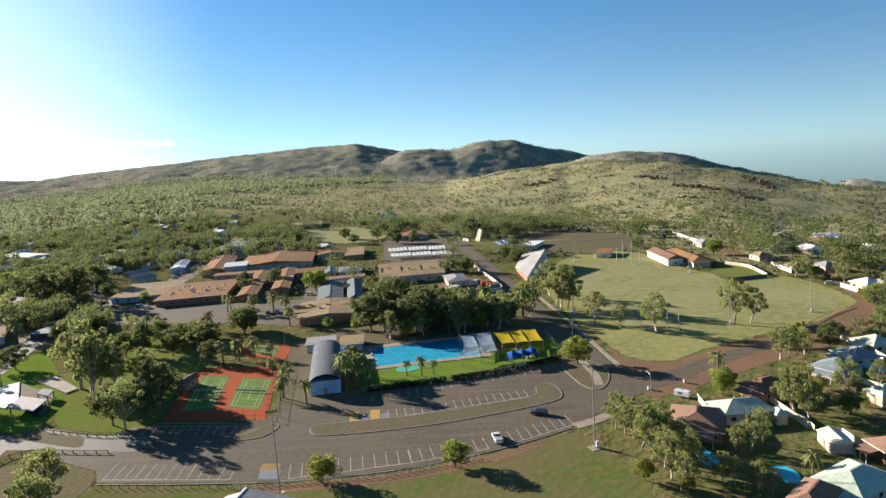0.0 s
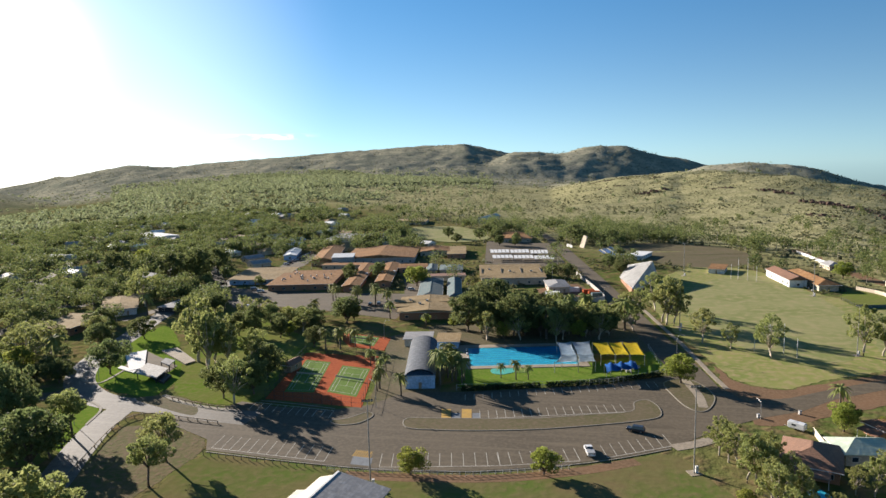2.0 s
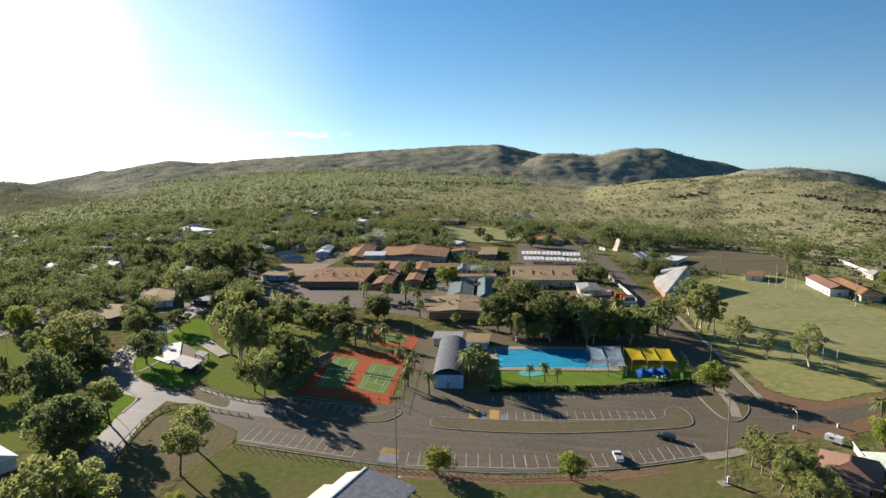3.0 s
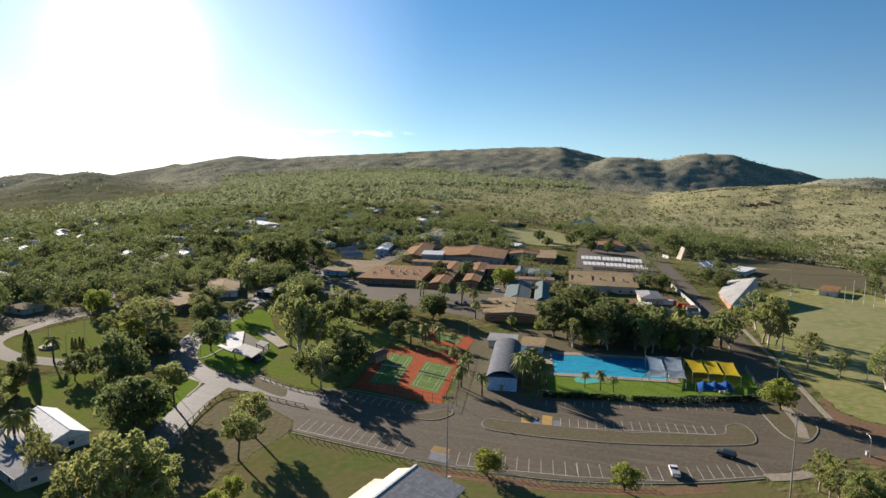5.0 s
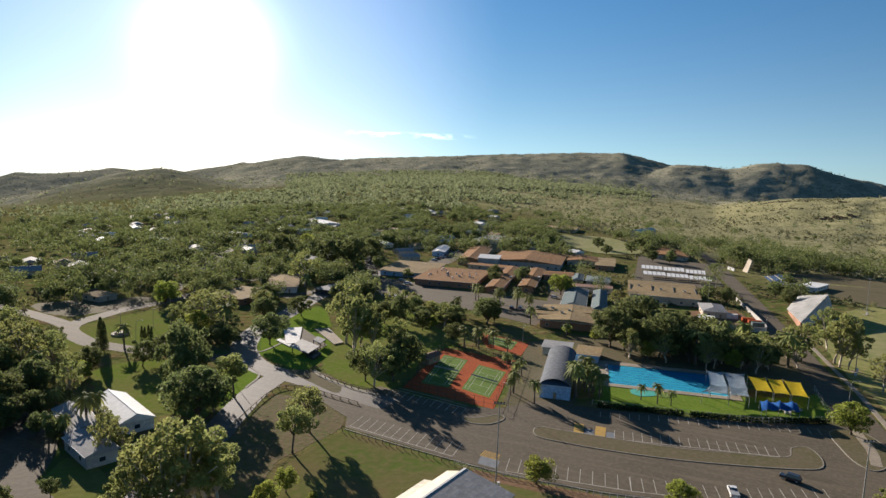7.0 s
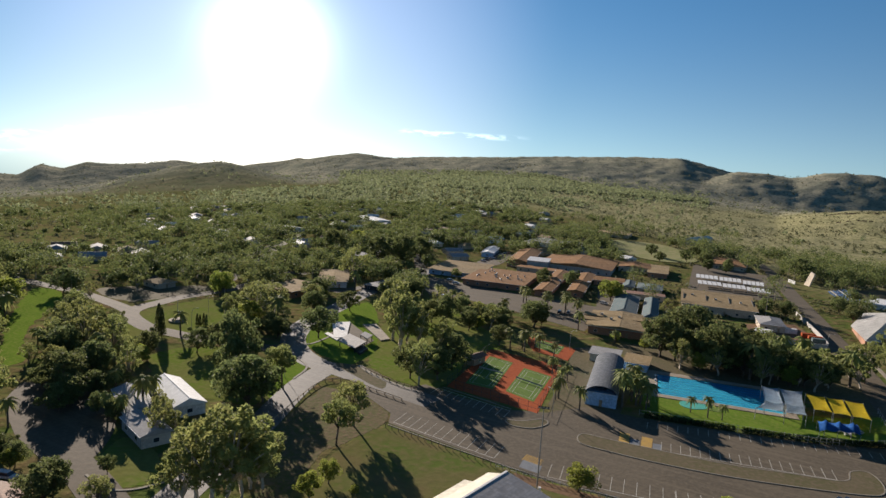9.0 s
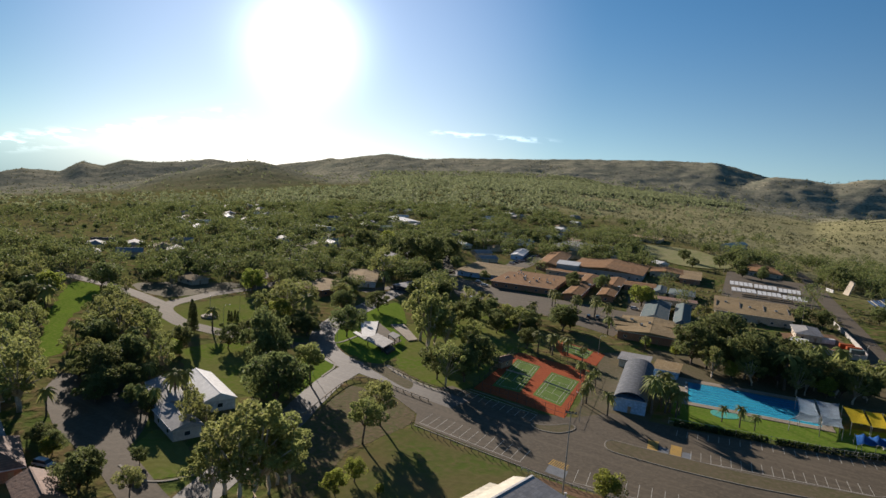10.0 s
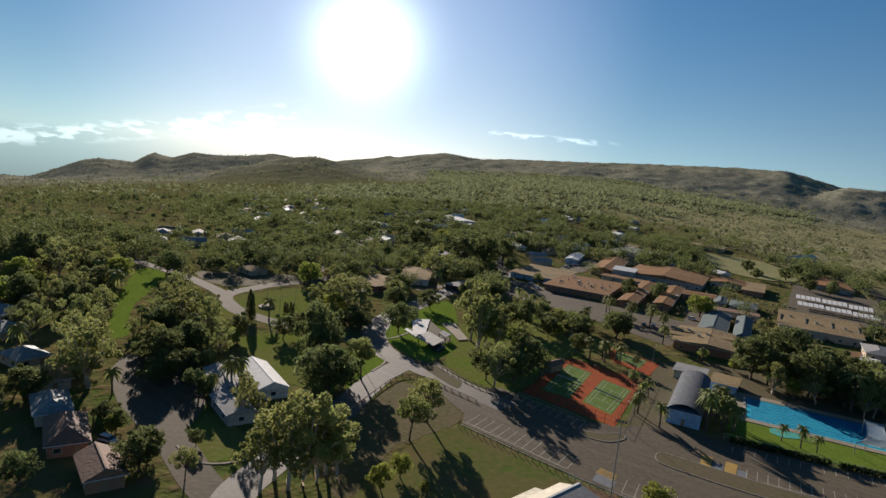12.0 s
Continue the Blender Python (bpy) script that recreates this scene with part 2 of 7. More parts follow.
M_TAN_ROOF = mat("tan_sheet_roof", (0.29, 0.21, 0.11), 0.95, (0.21, 0.157, 0.088), (0.33, 0.255, 0.15), 0.06, 0.6, 0.1, spec=0.05, lines=(0.9, 0.12, 0, 0.85), place="object")
M_BROWN_TILE = mat("brown_tile_roof", (0.23, 0.13, 0.085), 0.8, (0.17, 0.1, 0.07), None, 0.15, 1.5, 0.3, lines=(0.5, 0.25, 1, 0.7), place="object")
M_GREEN_ROOF = mat("pale_green_roof", (0.42, 0.47, 0.37), 0.55, (0.35, 0.41, 0.32), None, 0.08, 0.8, 0.1, lines=(0.8, 0.12, 0, 0.86), place="object")
M_TEAL_ROOF = mat("teal_sheet_roof", (0.075, 0.125, 0.13), 0.9, (0.06, 0.1, 0.108), (0.14, 0.15, 0.14), 0.08, 0.8, 0.1, lines=(0.8, 0.12, 0, 0.8), place="object")
M_TEAL_PALE = mat("pale_teal_roof", (0.19, 0.235, 0.24), 0.7, (0.15, 0.19, 0.2), (0.26, 0.28, 0.27), 0.08, 0.8, 0.1, lines=(0.8, 0.12, 0, 0.82), place="object")
M_GREY_ROOF = mat("grey_sheet_roof", (0.29, 0.285, 0.28), 0.8, (0.23, 0.225, 0.22), None, 0.08, 0.8, 0.1, spec=0.08, lines=(0.8, 0.12, 0, 0.82), place="object")
M_WHITE_ROOF = mat("white_sheet_roof", (0.66, 0.66, 0.64), 0.7, (0.57, 0.57, 0.55), None, 0.08, 0.8, 0.1, spec=0.1, lines=(0.8, 0.1, 0, 0.9), place="object")
M_CREAM_ROOF = mat("cream_roof", (0.62, 0.56, 0.42), 0.6, None, None, 0.1, 0.8, 0.1, place="object")
M_SHED_ROOF = mat("dull_blue_grey_roof", (0.1, 0.11, 0.125), 0.9, (0.1, 0.11, 0.12), (0.15, 0.16, 0.175), 0.1, 0.8, 0.1, spec=0.1, lines=(0.9, 0.1, 1, 0.8), place="object")
M_WALL_CREAM = mat("cream_wall", (0.468, 0.399, 0.306), 0.85, None, None, 0.2, 1.5, 0.1, place="object")
M_WALL_WHITE = mat("white_wall", (0.612, 0.603, 0.578), 0.8, None, None, 0.2, 1.5, 0.1, place="object")
M_WALL_BRICK = mat("brick_wall", (0.34, 0.18, 0.11), 0.9, (0.27, 0.15, 0.1), None, 0.3, 3, 0.2, lines=(0.3, 0.15, 2, 0.7), place="object")
M_WALL_BLUE = mat("pale_blue_wall", (0.3, 0.45, 0.62), 0.7, None, None, 0.2, 1.5, 0.1, place="object")
M_WALL_GREY = mat("grey_wall", (0.4, 0.38, 0.35), 0.85, None, None, 0.2, 1.5, 0.1, place="object")
M_METAL = mat("galvanised_steel", (0.45, 0.44, 0.42), 0.5, None, None, 0.5, 4, 0.1, metal=0.5, place="object")
M_POLE = mat("weathered_steel", (0.27, 0.26, 0.24), 0.7, None, None, 0.5, 4, 0.1, metal=0.3, place="object")
M_DARK = mat("dark_trim", (0.05, 0.05, 0.05), 0.6, None, None, 0.5, 4, 0.1, place="object")
M_GLASS = mat("window_glass", (0.03, 0.04, 0.05), 0.08, None, None, 0.5, 4, 0, spec=0.7, place="object")
M_TIMBER = mat("weathered_timber", (0.3, 0.22, 0.14), 0.9, None, None, 0.6, 5, 0.3, place="object")
M_HEDGE = mat("hedge_leaves", (0.035, 0.055, 0.015), 0.7, None, None, 0.5, 3, 0, island=0.35, translucent=0.15)
M_SAIL_GREY = mat("blue_grey_shade_cloth", (0.42, 0.5, 0.57), 0.9, None, None, 0.4, 3, 0.1, translucent=0.25)
M_SAIL_YELLOW = mat("yellow_shade_cloth", (0.82, 0.66, 0.04), 0.9, (0.76, 0.58, 0.03), None, 0.4, 3, 0.1, translucent=0.3)
M_SAIL_BLUE = mat("blue_shade_cloth", (0.03, 0.17, 0.5), 0.9, None, None, 0.4, 3, 0.1, translucent=0.25)
M_POOL_TILE = mat("pool_tile", (0.05, 0.47, 0.62), 0.5, (0.035, 0.38, 0.56), None, 0.2, 2, 0)
M_TODDLER = mat("turquoise_tile", (0.1, 0.42, 0.33), 0.4, None, None, 0.3, 2, 0)
M_LANE = mat("dark_blue_tile", (0.01, 0.04, 0.16), 0.5, None, None, 0.2, 2, 0)
M_CAR_WHITE = mat("white_car_paint", (0.7, 0.7, 0.69), 0.25, None, None, 0.5, 4, 0, spec=0.6, place="object")
M_CAR_DARK = mat("dark_car_paint", (0.03, 0.035, 0.045), 0.25, None, None, 0.5, 4, 0, spec=0.6, place="object")
M_CAR_SILVER = mat("silver_car_paint", (0.35, 0.36, 0.38), 0.3, None, None, 0.5, 4, 0, spec=0.6, metal=0.4, place="object")
M_TYRE = mat("tyre_rubber", (0.02, 0.02, 0.02), 0.9, None, None, 0.5, 4, 0, place="object")


# ---- building blocks ----
def as_mesh(name, verts, faces, material):
    me = bpy.data.meshes.new(name)
    me.from_pydata([tuple(v) for v in verts], [], [tuple(f) for f in faces])
    me.materials.append(material)
    me.update()
    return me


def part(name, bm, material, parent=None, label=""):
    """One bmesh as one mesh object under a thing or a part."""
    bmesh.ops.recalc_face_normals(bm, faces=bm.faces)
    me = bpy.data.meshes.new(name)
    bm.to_mesh(me)
    bm.free()
    me.materials.append(material)
    ob = new(name, me)
    ob.parent = parent
    return tagged(ob, label)


def thing(name, m, label, category, group="", kind=""):
    ob = new(name)
    ob.matrix_basis = m
    ob.empty_display_size = 0.5
    return tagged(ob, label, category, group, kind)


def add_box(bm, x, y, z, sx, sy, sz, rz=0.0, rx=0.0, ry=0.0):
    """A box whose base centre is x, y, z."""
    r = bmesh.ops.create_cube(bm, size=1)
    bmesh.ops.transform(bm, matrix=pose(x, y, z, rx, ry, rz) @ Matrix.Translation((0, 0, sz / 2)) @ Matrix.Diagonal((sx, sy, sz, 1)), verts=r["verts"])
    return r["verts"]


def box_part(name, dims, material, parent, label="", bevel=0.0, **turn):
    bm = bmesh.new()
    add_box(bm, *dims, **turn)
    if bevel:
        bmesh.ops.bevel(bm, geom=bm.edges[:], offset=bevel, segments=2, affect="EDGES")
    return part(name, bm, material, parent, label)


def add_tube(bm, points, radii, sides=7):
    rings = []
    for i, p in enumerate(points):
        p = Vector(p)
        a = Vector(points[max(i - 1, 0)])
        b = Vector(points[min(i + 1, len(points) - 1)])
        q = (b - a).to_track_quat("Z", "Y")
        rings.append([bm.verts.new(p + q @ Vector((math.cos(k * math.tau / sides), math.sin(k * math.tau / sides), 0)) * radii[i]) for k in range(sides)])
    for r0, r1 in zip(rings, rings[1:]):
        for k in range(sides):
            bm.faces.new((r0[k], r0[(k + 1) % sides], r1[(k + 1) % sides], r1[k]))
    bm.faces.new(rings[-1])
    bm.faces.new(rings[0][::-1])


def smooth_line(pts, n=8, closed=False):
    """A Catmull-Rom curve through a few places of the plan."""
    p = [Vector((a[0], a[1])) for a in pts]
    out = []
    count = len(p) if closed else len(p) - 1
    for i in range(count):
        if closed:
            a, b, c, d = (p[(i + k) % len(p)] for k in (-1, 0, 1, 2))
        else:
            b, c = p[i], p[i + 1]
            a = p[i - 1] if i else b * 2 - c
            d = p[i + 2] if i + 2 < len(p) else c * 2 - b
        for k in range(n):
            t = k / n
            out.append(0.5 * (2 * b + (c - a) * t + (2 * a - 5 * b + 4 * c - d) * t * t + (3 * b - a - 3 * c + d) * t ** 3))
    if not closed:
        out.append(p[-1])
    return out


# terrain begin
# bearings and elevation angles from the camera; the land is shaped to fit them
RIDGES = (
    (4100, 1500, ((-41.8, 0.12), (-37.6, 0.90), (-34.2, 0.75), (-29.0, 1.11), (-24.7, 1.38), (-15.5, 1.97), (-9.4, 2.19), (-5.9, 1.33), (-2.9, 0.89), (4.0, -1.26))),
    (3600, 800, ((-7.2, 0.49), (-5.5, 1.24), (-2.9, 1.40), (-0.9, 1.22), (1.0, 1.55), (2.5, 1.75), (4.9, 1.53), (6.3, 1.10), (8.7, 0.50), (11.1, -0.19), (14.4, -1.31))),
    (3000, 900, ((7.4, -1.28), (10.9, -0.27), (14.4, 0.02), (17.1, -0.29), (19.2, -0.68), (22.3, -1.86), (26.5, -2.83), (29.8, -3.81), (34.5, -4.91))),
    (4000, 500, ((27.9, -4.86), (29.5, -3.81), (30.8, -3.28), (32.9, -3.47), (38.4, -4.01))),
    (3600, 800, ((-76.7, -4.85), (-72.3, -4.30), (-70.9, -4.56), (-67.1, -2.69), (-65.9, -2.42), (-63.4, -2.51), (-62.1, -1.54), (-60.6, -1.89), (-59.1, -1.28), (-56.5, -1.28), (-52.4, -0.68), (-50.4, -0.93), (-46.1, -2.10))),
    (2400, 800, ((-65.4, -5.32), (-61.8, -4.51), (-56.1, -2.32), (-52.1, -1.11), (-49.2, -0.59), (-47.2, -0.84), (-45.0, -1.34), (-40.9, -2.07))),
    (4300, 700, ((-48.6, -1.10), (-46.9, -0.75), (-42.7, 0.11), (-41.2, 0.12), (-39.3, 0.55), (-35.9, 0.06))),
    (1800, 1050, ((-4.0, -2.6), (0.0, -1.7), (4.0, -1.1), (8.0, -0.8), (12.0, -0.7), (15.0, -0.95), (18.0, -1.35), (23.3, -2.45), (28.8, -4.0), (36.4, -5.28))),
)
NEAR_CREST = ((-180, 1), (9.2, 1), (18.0, 0.86), (28.9, 0.66), (38.5, 0.58), (180, 0.58))  # the near slope's brow comes closer to the east
PLAIN = ((-180, -1.5), (-110, -4.5), (-72, -4.0), (-61, -2.7), (-50, -1.3), (-40, 0.1), (-30, 1.1), (-21, 1.3), (-10, 0.8), (-2, 0.1), (7, -1.0), (18, -2.6), (33, -4.4), (64, -5.0), (180, -1.5))
TOWN = 520.0  # the town lies flat out to here


def terrain(x, y):
    """Height of the land: flat in town, then bent to the skyline the camera sees, ranges at the rim."""
    x, y = np.asarray(x, float), np.asarray(y, float)
    far = np.hypot(x, y) + 1e-6
    az = np.degrees(np.arctan2(x, y))
    plain = np.radians(np.interp(az, [p[0] for p in PLAIN], [p[1] for p in PLAIN]))
    edge = math.atan(68 / TOWN)
    z = np.where(far > TOWN, 68 + far * np.tan(plain - (plain + edge) / edge * np.arctan(68 / far)), 0.0)
    wob = 0.6 * np.sin(az * 0.55 + far / 310) + 0.5 * np.sin(az * 0.93 - far / 190) + 0.35 * np.sin(x / 160 + 1) * np.sin(y / 130)
    for dist, width, line in RIDGES:
        a = [p[0] for p in line]
        crest = np.interp(az, a, [p[1] for p in line])
        fade = np.clip((az - a[0] + 3) / 3, 0, 1) * np.clip((a[-1] + 3 - az) / 3, 0, 1)
        brow = dist * (np.interp(az, [p[0] for p in NEAR_CREST], [p[1] for p in NEAR_CREST]) if dist < 2000 else 1)
        top = 68 + brow * np.tan(np.radians(crest))
        u = np.clip(1 - np.abs(far - brow) / width, 0, 1)
        u = u * u * (3 - 2 * u)
        u = u * np.clip((far - 440) / 220, 0, 1)
        rise = (top - z) * u + wob * 2 * u * (1 - u) * 3
        z = z + np.maximum(rise, 0) * fade
    return z
# terrain end


# ---- ground ----
def build_ground():
    az = np.concatenate([np.radians(np.arange(-92, 56, 0.3)), np.radians(np.arange(56, 268, 4.0))])
    rad = np.concatenate([[6.0], np.geomspace(40, TOWN, 16)[:-1], np.geomspace(TOWN, 4850, 190)])
    a, r = np.meshgrid(az, rad)
    x, y = r * np.sin(a), r * np.cos(a)
    z = terrain(x, y)
    rough = np.array([noise.noise((px / 60, py / 60, 0.3)) + 0.5 * noise.noise((px / 23, py / 23, 1.7)) for px, py in zip(x.ravel(), y.ravel())]).reshape(x.shape)
    z = z + rough * np.clip((r - 600) / 1800, 0, 1) * 5
    gully = np.array([abs(noise.noise((px / 260, py / 260, 5.3))) + 0.5 * abs(noise.noise((px / 95, py / 95, 8.1))) + 0.28 * abs(noise.noise((px / 40, py / 40, 2.7))) for px, py in zip(x.ravel(), y.ravel())]).reshape(x.shape)
    z = z + (0.4 - gully) * np.clip((r - 2300) / 900, 0, 1) * np.where((np.degrees(a) > -43) & (np.degrees(a) < 60), 17, 9)
    z = z + (0.35 - gully) * np.clip((r - 900) / 700, 0, 1) * np.clip((2600 - r) / 500, 0, 1) * np.clip((np.degrees(a) + 4) / 8, 0, 1) * 14
    n, k = len(az), len(rad)
    verts = np.stack([x.ravel(), y.ravel(), z.ravel()], 1).tolist()
    faces = []
    for i in range(k - 1):
        for j in range(n):
            j2 = (j + 1) % n
            faces.append((i * n + j, i * n + j2, (i + 1) * n + j2, (i + 1) * n + j))
    faces.append(tuple(range(n))[::-1])
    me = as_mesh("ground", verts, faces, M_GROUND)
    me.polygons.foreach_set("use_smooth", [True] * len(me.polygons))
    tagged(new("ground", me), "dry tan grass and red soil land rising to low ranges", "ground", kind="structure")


build_ground()
CLEAR = []  # outlines and ribbons kept free of scattered trees


def inside(x, y, outline):
    hit = False
    for (ax, ay), (bx, by) in zip(outline, outline[1:] + outline[:1]):
        if (ay > y) != (by > y) and x < (bx - ax) * (y - ay) / (by - ay) + ax:
            hit = not hit
    return hit


def sheet(name, outline, z, material, label, category="ground", rounded=True, clear=True, kind="structure", thick=0.12):
    """A flat paved or planted area with a low edge."""
    line = smooth_line(outline, 5, True) if rounded else [Vector(p) for p in outline]
    if name == "ground":
        # worn, ragged edge
        line = [a.lerp(b, k / 6) for a, b in zip(line, line[1:] + line[:1]) for k in range(6) if k == 0 or (b - a).length > 1.5]
        line = [p + Vector((noise.noise((p.x / 5, p.y / 5, 9)), noise.noise((p.x / 5, p.y / 5, 31)))) * 1.3 + Vector((noise.noise((p.x / 1.3, p.y / 1.3, 9)), noise.noise((p.x / 1.3, p.y / 1.3, 31)))) * 0.5 for p in line]
    if clear:
        CLEAR.append([(p.x, p.y) for p in line])
    bm = bmesh.new()
    pts, _, tris, *_ = geometry.delaunay_2d_cdt([Vector((p.x, p.y)) for p in line], [], [list(range(len(line)))], 1, 0.001)
    vs = [bm.verts.new((p.x, p.y, z + float(terrain(p.x, p.y)) + (0.5 if math.hypot(p.x, p.y) > TOWN else 0.0))) for p in pts]
    for t in tris:
        bm.faces.new([vs[k] for k in t])
    rim = [e for e in bm.edges if len(e.link_faces) == 1]
    low = bmesh.ops.extrude_edge_only(bm, edges=rim)
    bmesh.ops.translate(bm, verts=[g for g in low["geom"] if isinstance(g, bmesh.types.BMVert)], vec=(0, 0, -thick))
    for f in bm.faces:
        f.normal_update()
    return tagged(part(name, bm, material), label, category, kind=kind)


def ribbon(name, pts, width, z, material, label, category="road", kind="structure", height=0.12, clear=True, n=8):
    line = smooth_line(pts, n)
    bm = bmesh.new()
    rows = []
    sides = ([], [])
    for i, p in enumerate(line):
        d = (line[min(i + 1, len(line) - 1)] - line[max(i - 1, 0)]).normalized()
        s = Vector((-d.y, d.x)) * width / 2
        row = []
        zz = z + float(terrain(p.x, p.y))
        for q, h in ((p + s, zz - height), (p + s, zz), (p - s, zz), (p - s, zz - height)):
            row.append(bm.verts.new((q.x, q.y, h)))
        sides[0].append(tuple(p + s * 1.1))
        sides[1].append(tuple(p - s * 1.1))
        rows.append(row)
    for a, b in zip(rows, rows[1:]):
        for k in range(3):
            bm.faces.new((a[k], a[k + 1], b[k + 1], b[k]))
    if clear:
        CLEAR.append(sides[0] + sides[1][::-1])
    return tagged(part(name, bm, material), label, category, kind=kind)


# lawns and bare ground
sheet("ground", [(-89.2, 132.4), (-71.9, 131.5), (-56.3, 130.7), (-28.2, 130.7), (-1.1, 137.8), (21.7, 149.1), (29.8, 137.2), (33.5, 125.1), (33.1, 114.1), (26.4, 55.1), (-33.7, 43.8), (-75.6, 75.1), (-81.7, 87.6), (-86.9, 95.9)], 0.02, M_LAWN, "green and brown mown lawn before the street", "lawn")
sheet("ground", [(-106.8, 108.1), (-118.2, 138.5), (-118.5, 146.2), (-100.0, 144.3), (-92.9, 140.3), (-89.8, 129.2), (-91.4, 111.7), (-85.1, 94.1), (-82.2, 86.5), (-88.0, 87.2)], 0.035, M_BANK, "bare brown embankment beside the road", "bank")
sheet("ground", [(53.6, 396.2), (80.2, 437.3), (114.0, 422.2), (125.8, 345.5), (159.7, 319.7), (162.3, 274.6), (152.1, 252.5), (122.6, 232.6), (95.2, 219.6), (75.3, 208.7), (63.0, 199.9), (50.5, 206.9), (47.4, 225.8), (40.0, 278.9), (38.7, 344.1)], 0.02, M_OVAL_EDGE, "coarse green and tan turf round the oval", "turf")
sheet("ground", [(55.6, 330.6), (74.2, 379.7), (102.8, 406.6), (118.3, 388.6), (121.2, 325.1), (115.1, 279.1), (102.4, 246.3), (87.8, 228.8), (71.2, 230.7), (57.0, 257.2), (51.0, 285.0)], 0.05, M_OVAL, "dry mown turf of the sports oval", "turf")
sheet("ground", [(135.9, 312.3), (152.4, 299.6), (156.2, 272.9), (149.1, 256.3), (124.6, 240.7), (108.1, 238.7), (113.1, 263.1)], 0.05, M_OVAL, "mown turf of a side field", "turf")
sheet("ground", [(47.2, 220.8), (50.1, 205.8), (62.6, 198.8), (81.4, 210.1), (123.3, 230.0), (149.1, 250.3), (153.8, 237.8), (126.0, 212.8), (93.3, 194.2), (60.8, 174.6), (47.4, 172.0), (45.9, 197.1)], 0.035, M_DIRT, "bare red dirt beside the street", "verge")
sheet("ground", [(34.2, 529.8), (66.9, 577.6), (120.5, 550.6), (127.7, 480.1), (103.6, 439.5), (73.2, 440.6), (53.3, 463.7)], 0.03, M_VERGE, "bare brown gravel field", "field")
sheet("ground", [(-179.4, 686.7), (-136.2, 707.9), (-99.7, 671.1), (-77.9, 598.5), (-110.5, 569.5), (-159.4, 618.9)], 0.03, M_OVAL, "dry school playing field", "field")
sheet("ground", [(-206.0, 137.9), (-237.6, 156.7), (-238.4, 169.9), (-239.4, 201.6), (-219.7, 193.4), (-185.9, 165.1), (-184.3, 152.0), (-207.0, 153.5)], 0.03, M_PARK, "lawn inside the loop road", "lawn")
sheet("ground", [(-309.8, 161.2), (-293.6, 164.4), (-266.5, 148.2), (-249.9, 129.3), (-224.9, 112.8), (-208.1, 105.6), (-206.6, 97.1), (-235.4, 111.5), (-258.5, 125.0), (-285.0, 142.0)], 0.03, M_LAWN_POOL, "bright green park lawn", "lawn")
sheet("ground", [(-183.5, 132.3), (-180.2, 148.7), (-166.7, 152.7), (-145.7, 144.4), (-126.7, 126.8), (-132.1, 119.3), (-157.9, 116.9)], 0.03, M_PARK, "shaded green lawn", "lawn")
sheet("ground", [(-151.0, 152.9), (-153.6, 164.7), (-137.4, 156.9), (-129.1, 141.6), (-125.5, 128.4), (-141.5, 140.6)], 0.04, M_LAWN_POOL, "green corner lawn", "lawn")
sheet("ground", [(-122.5, 171.9), (-136.5, 192.9), (-154.4, 227.8), (-169.0, 272.4), (-158.2, 286.9), (-131.8, 258.8), (-104.6, 237.7), (-96.4, 223.7), (-101.6, 208.7), (-92.5, 174.1), (-99.2, 164.7), (-110.8, 166.3)], 0.03, M_PARK, "green park lawn behind the courts", "lawn")
sheet("ground", [(-162.9, 180.5), (-171.8, 198.8), (-182.0, 232.4), (-179.1, 250.6), (-140.6, 202.9), (-127.0, 172.6), (-133.9, 167.7), (-151.3, 173.8)], 0.035, M_LAWN_POOL, "lawn round the memorial", "lawn")
sheet("ground", [(-262.0, 173.0), (-290.0, 179.0), (-283.0, 200.0), (-263.0, 222.0), (-255.5, 215.0), (-253.5, 186.0)], 0.03, M_VERGE, "bare brown ground beyond the loop road", "ground")
sheet("ground", [(129.9, 335.6), (130.5, 318.4), (149.7, 322.2), (152.2, 348.9), (145.6, 362.8), (136.0, 352.0)], 0.06, M_PARK, "square lawn of the bowling green", "lawn")
sheet("ground", [(-123.2, 73.6), (-133.3, 88.5), (-119.0, 87.8), (-110.1, 79.9), (-114.5, 73.4)], 0.03, M_PARK, "green front lawn at the street corner", "lawn")
sheet("ground", [(-36.1, 196.7), (-39.9, 223.2), (-15.0, 211.0), (18.9, 226.9), (29.5, 235.7), (31.7, 216.5), (11.5, 201.4), (-13.8, 193.3), (-32.0, 187.5)], 0.03, M_LAWN_POOL, "bright watered lawn round the pool", "lawn")
sheet("ground", [(-56.8, 268.2), (26.2, 286.8), (28.7, 236.9), (8.0, 247.1), (-39.1, 234.0), (-49.1, 241.3)], 0.025, M_VERGE, "leaf litter under shade trees", "ground")

# roads and lots
sheet("road", [(-111.1, 150.1), (-92.7, 141.2), (-89.3, 135.3), (-73.0, 133.8), (-57.0, 132.5), (-43.4, 132.2), (-28.7, 133.6), (-15.8, 135.9), (-1.2, 140.8), (11.1, 146.3), (23.5, 153.1), (37.7, 166.6), (49.8, 175.5), (61.5, 181.7), (74.3, 193.0), (117.1, 218.3), (118.8, 225.5), (77.7, 202.6), (62.1, 192.3), (48.7, 187.8), (45.8, 195.9), (38.8, 207.5), (28.8, 207.9), (11.3, 198.2), (-7.0, 191.9), (-31.6, 185.0), (-50.4, 181.9), (-57.8, 170.3), (-68.2, 164.8), (-84.4, 165.3), (-97.5, 167.8), (-102.6, 157.4), (-114.4, 159.5)], 0.05, M_ASPHALT, "worn brown-grey asphalt street and car park", "road", rounded=False)
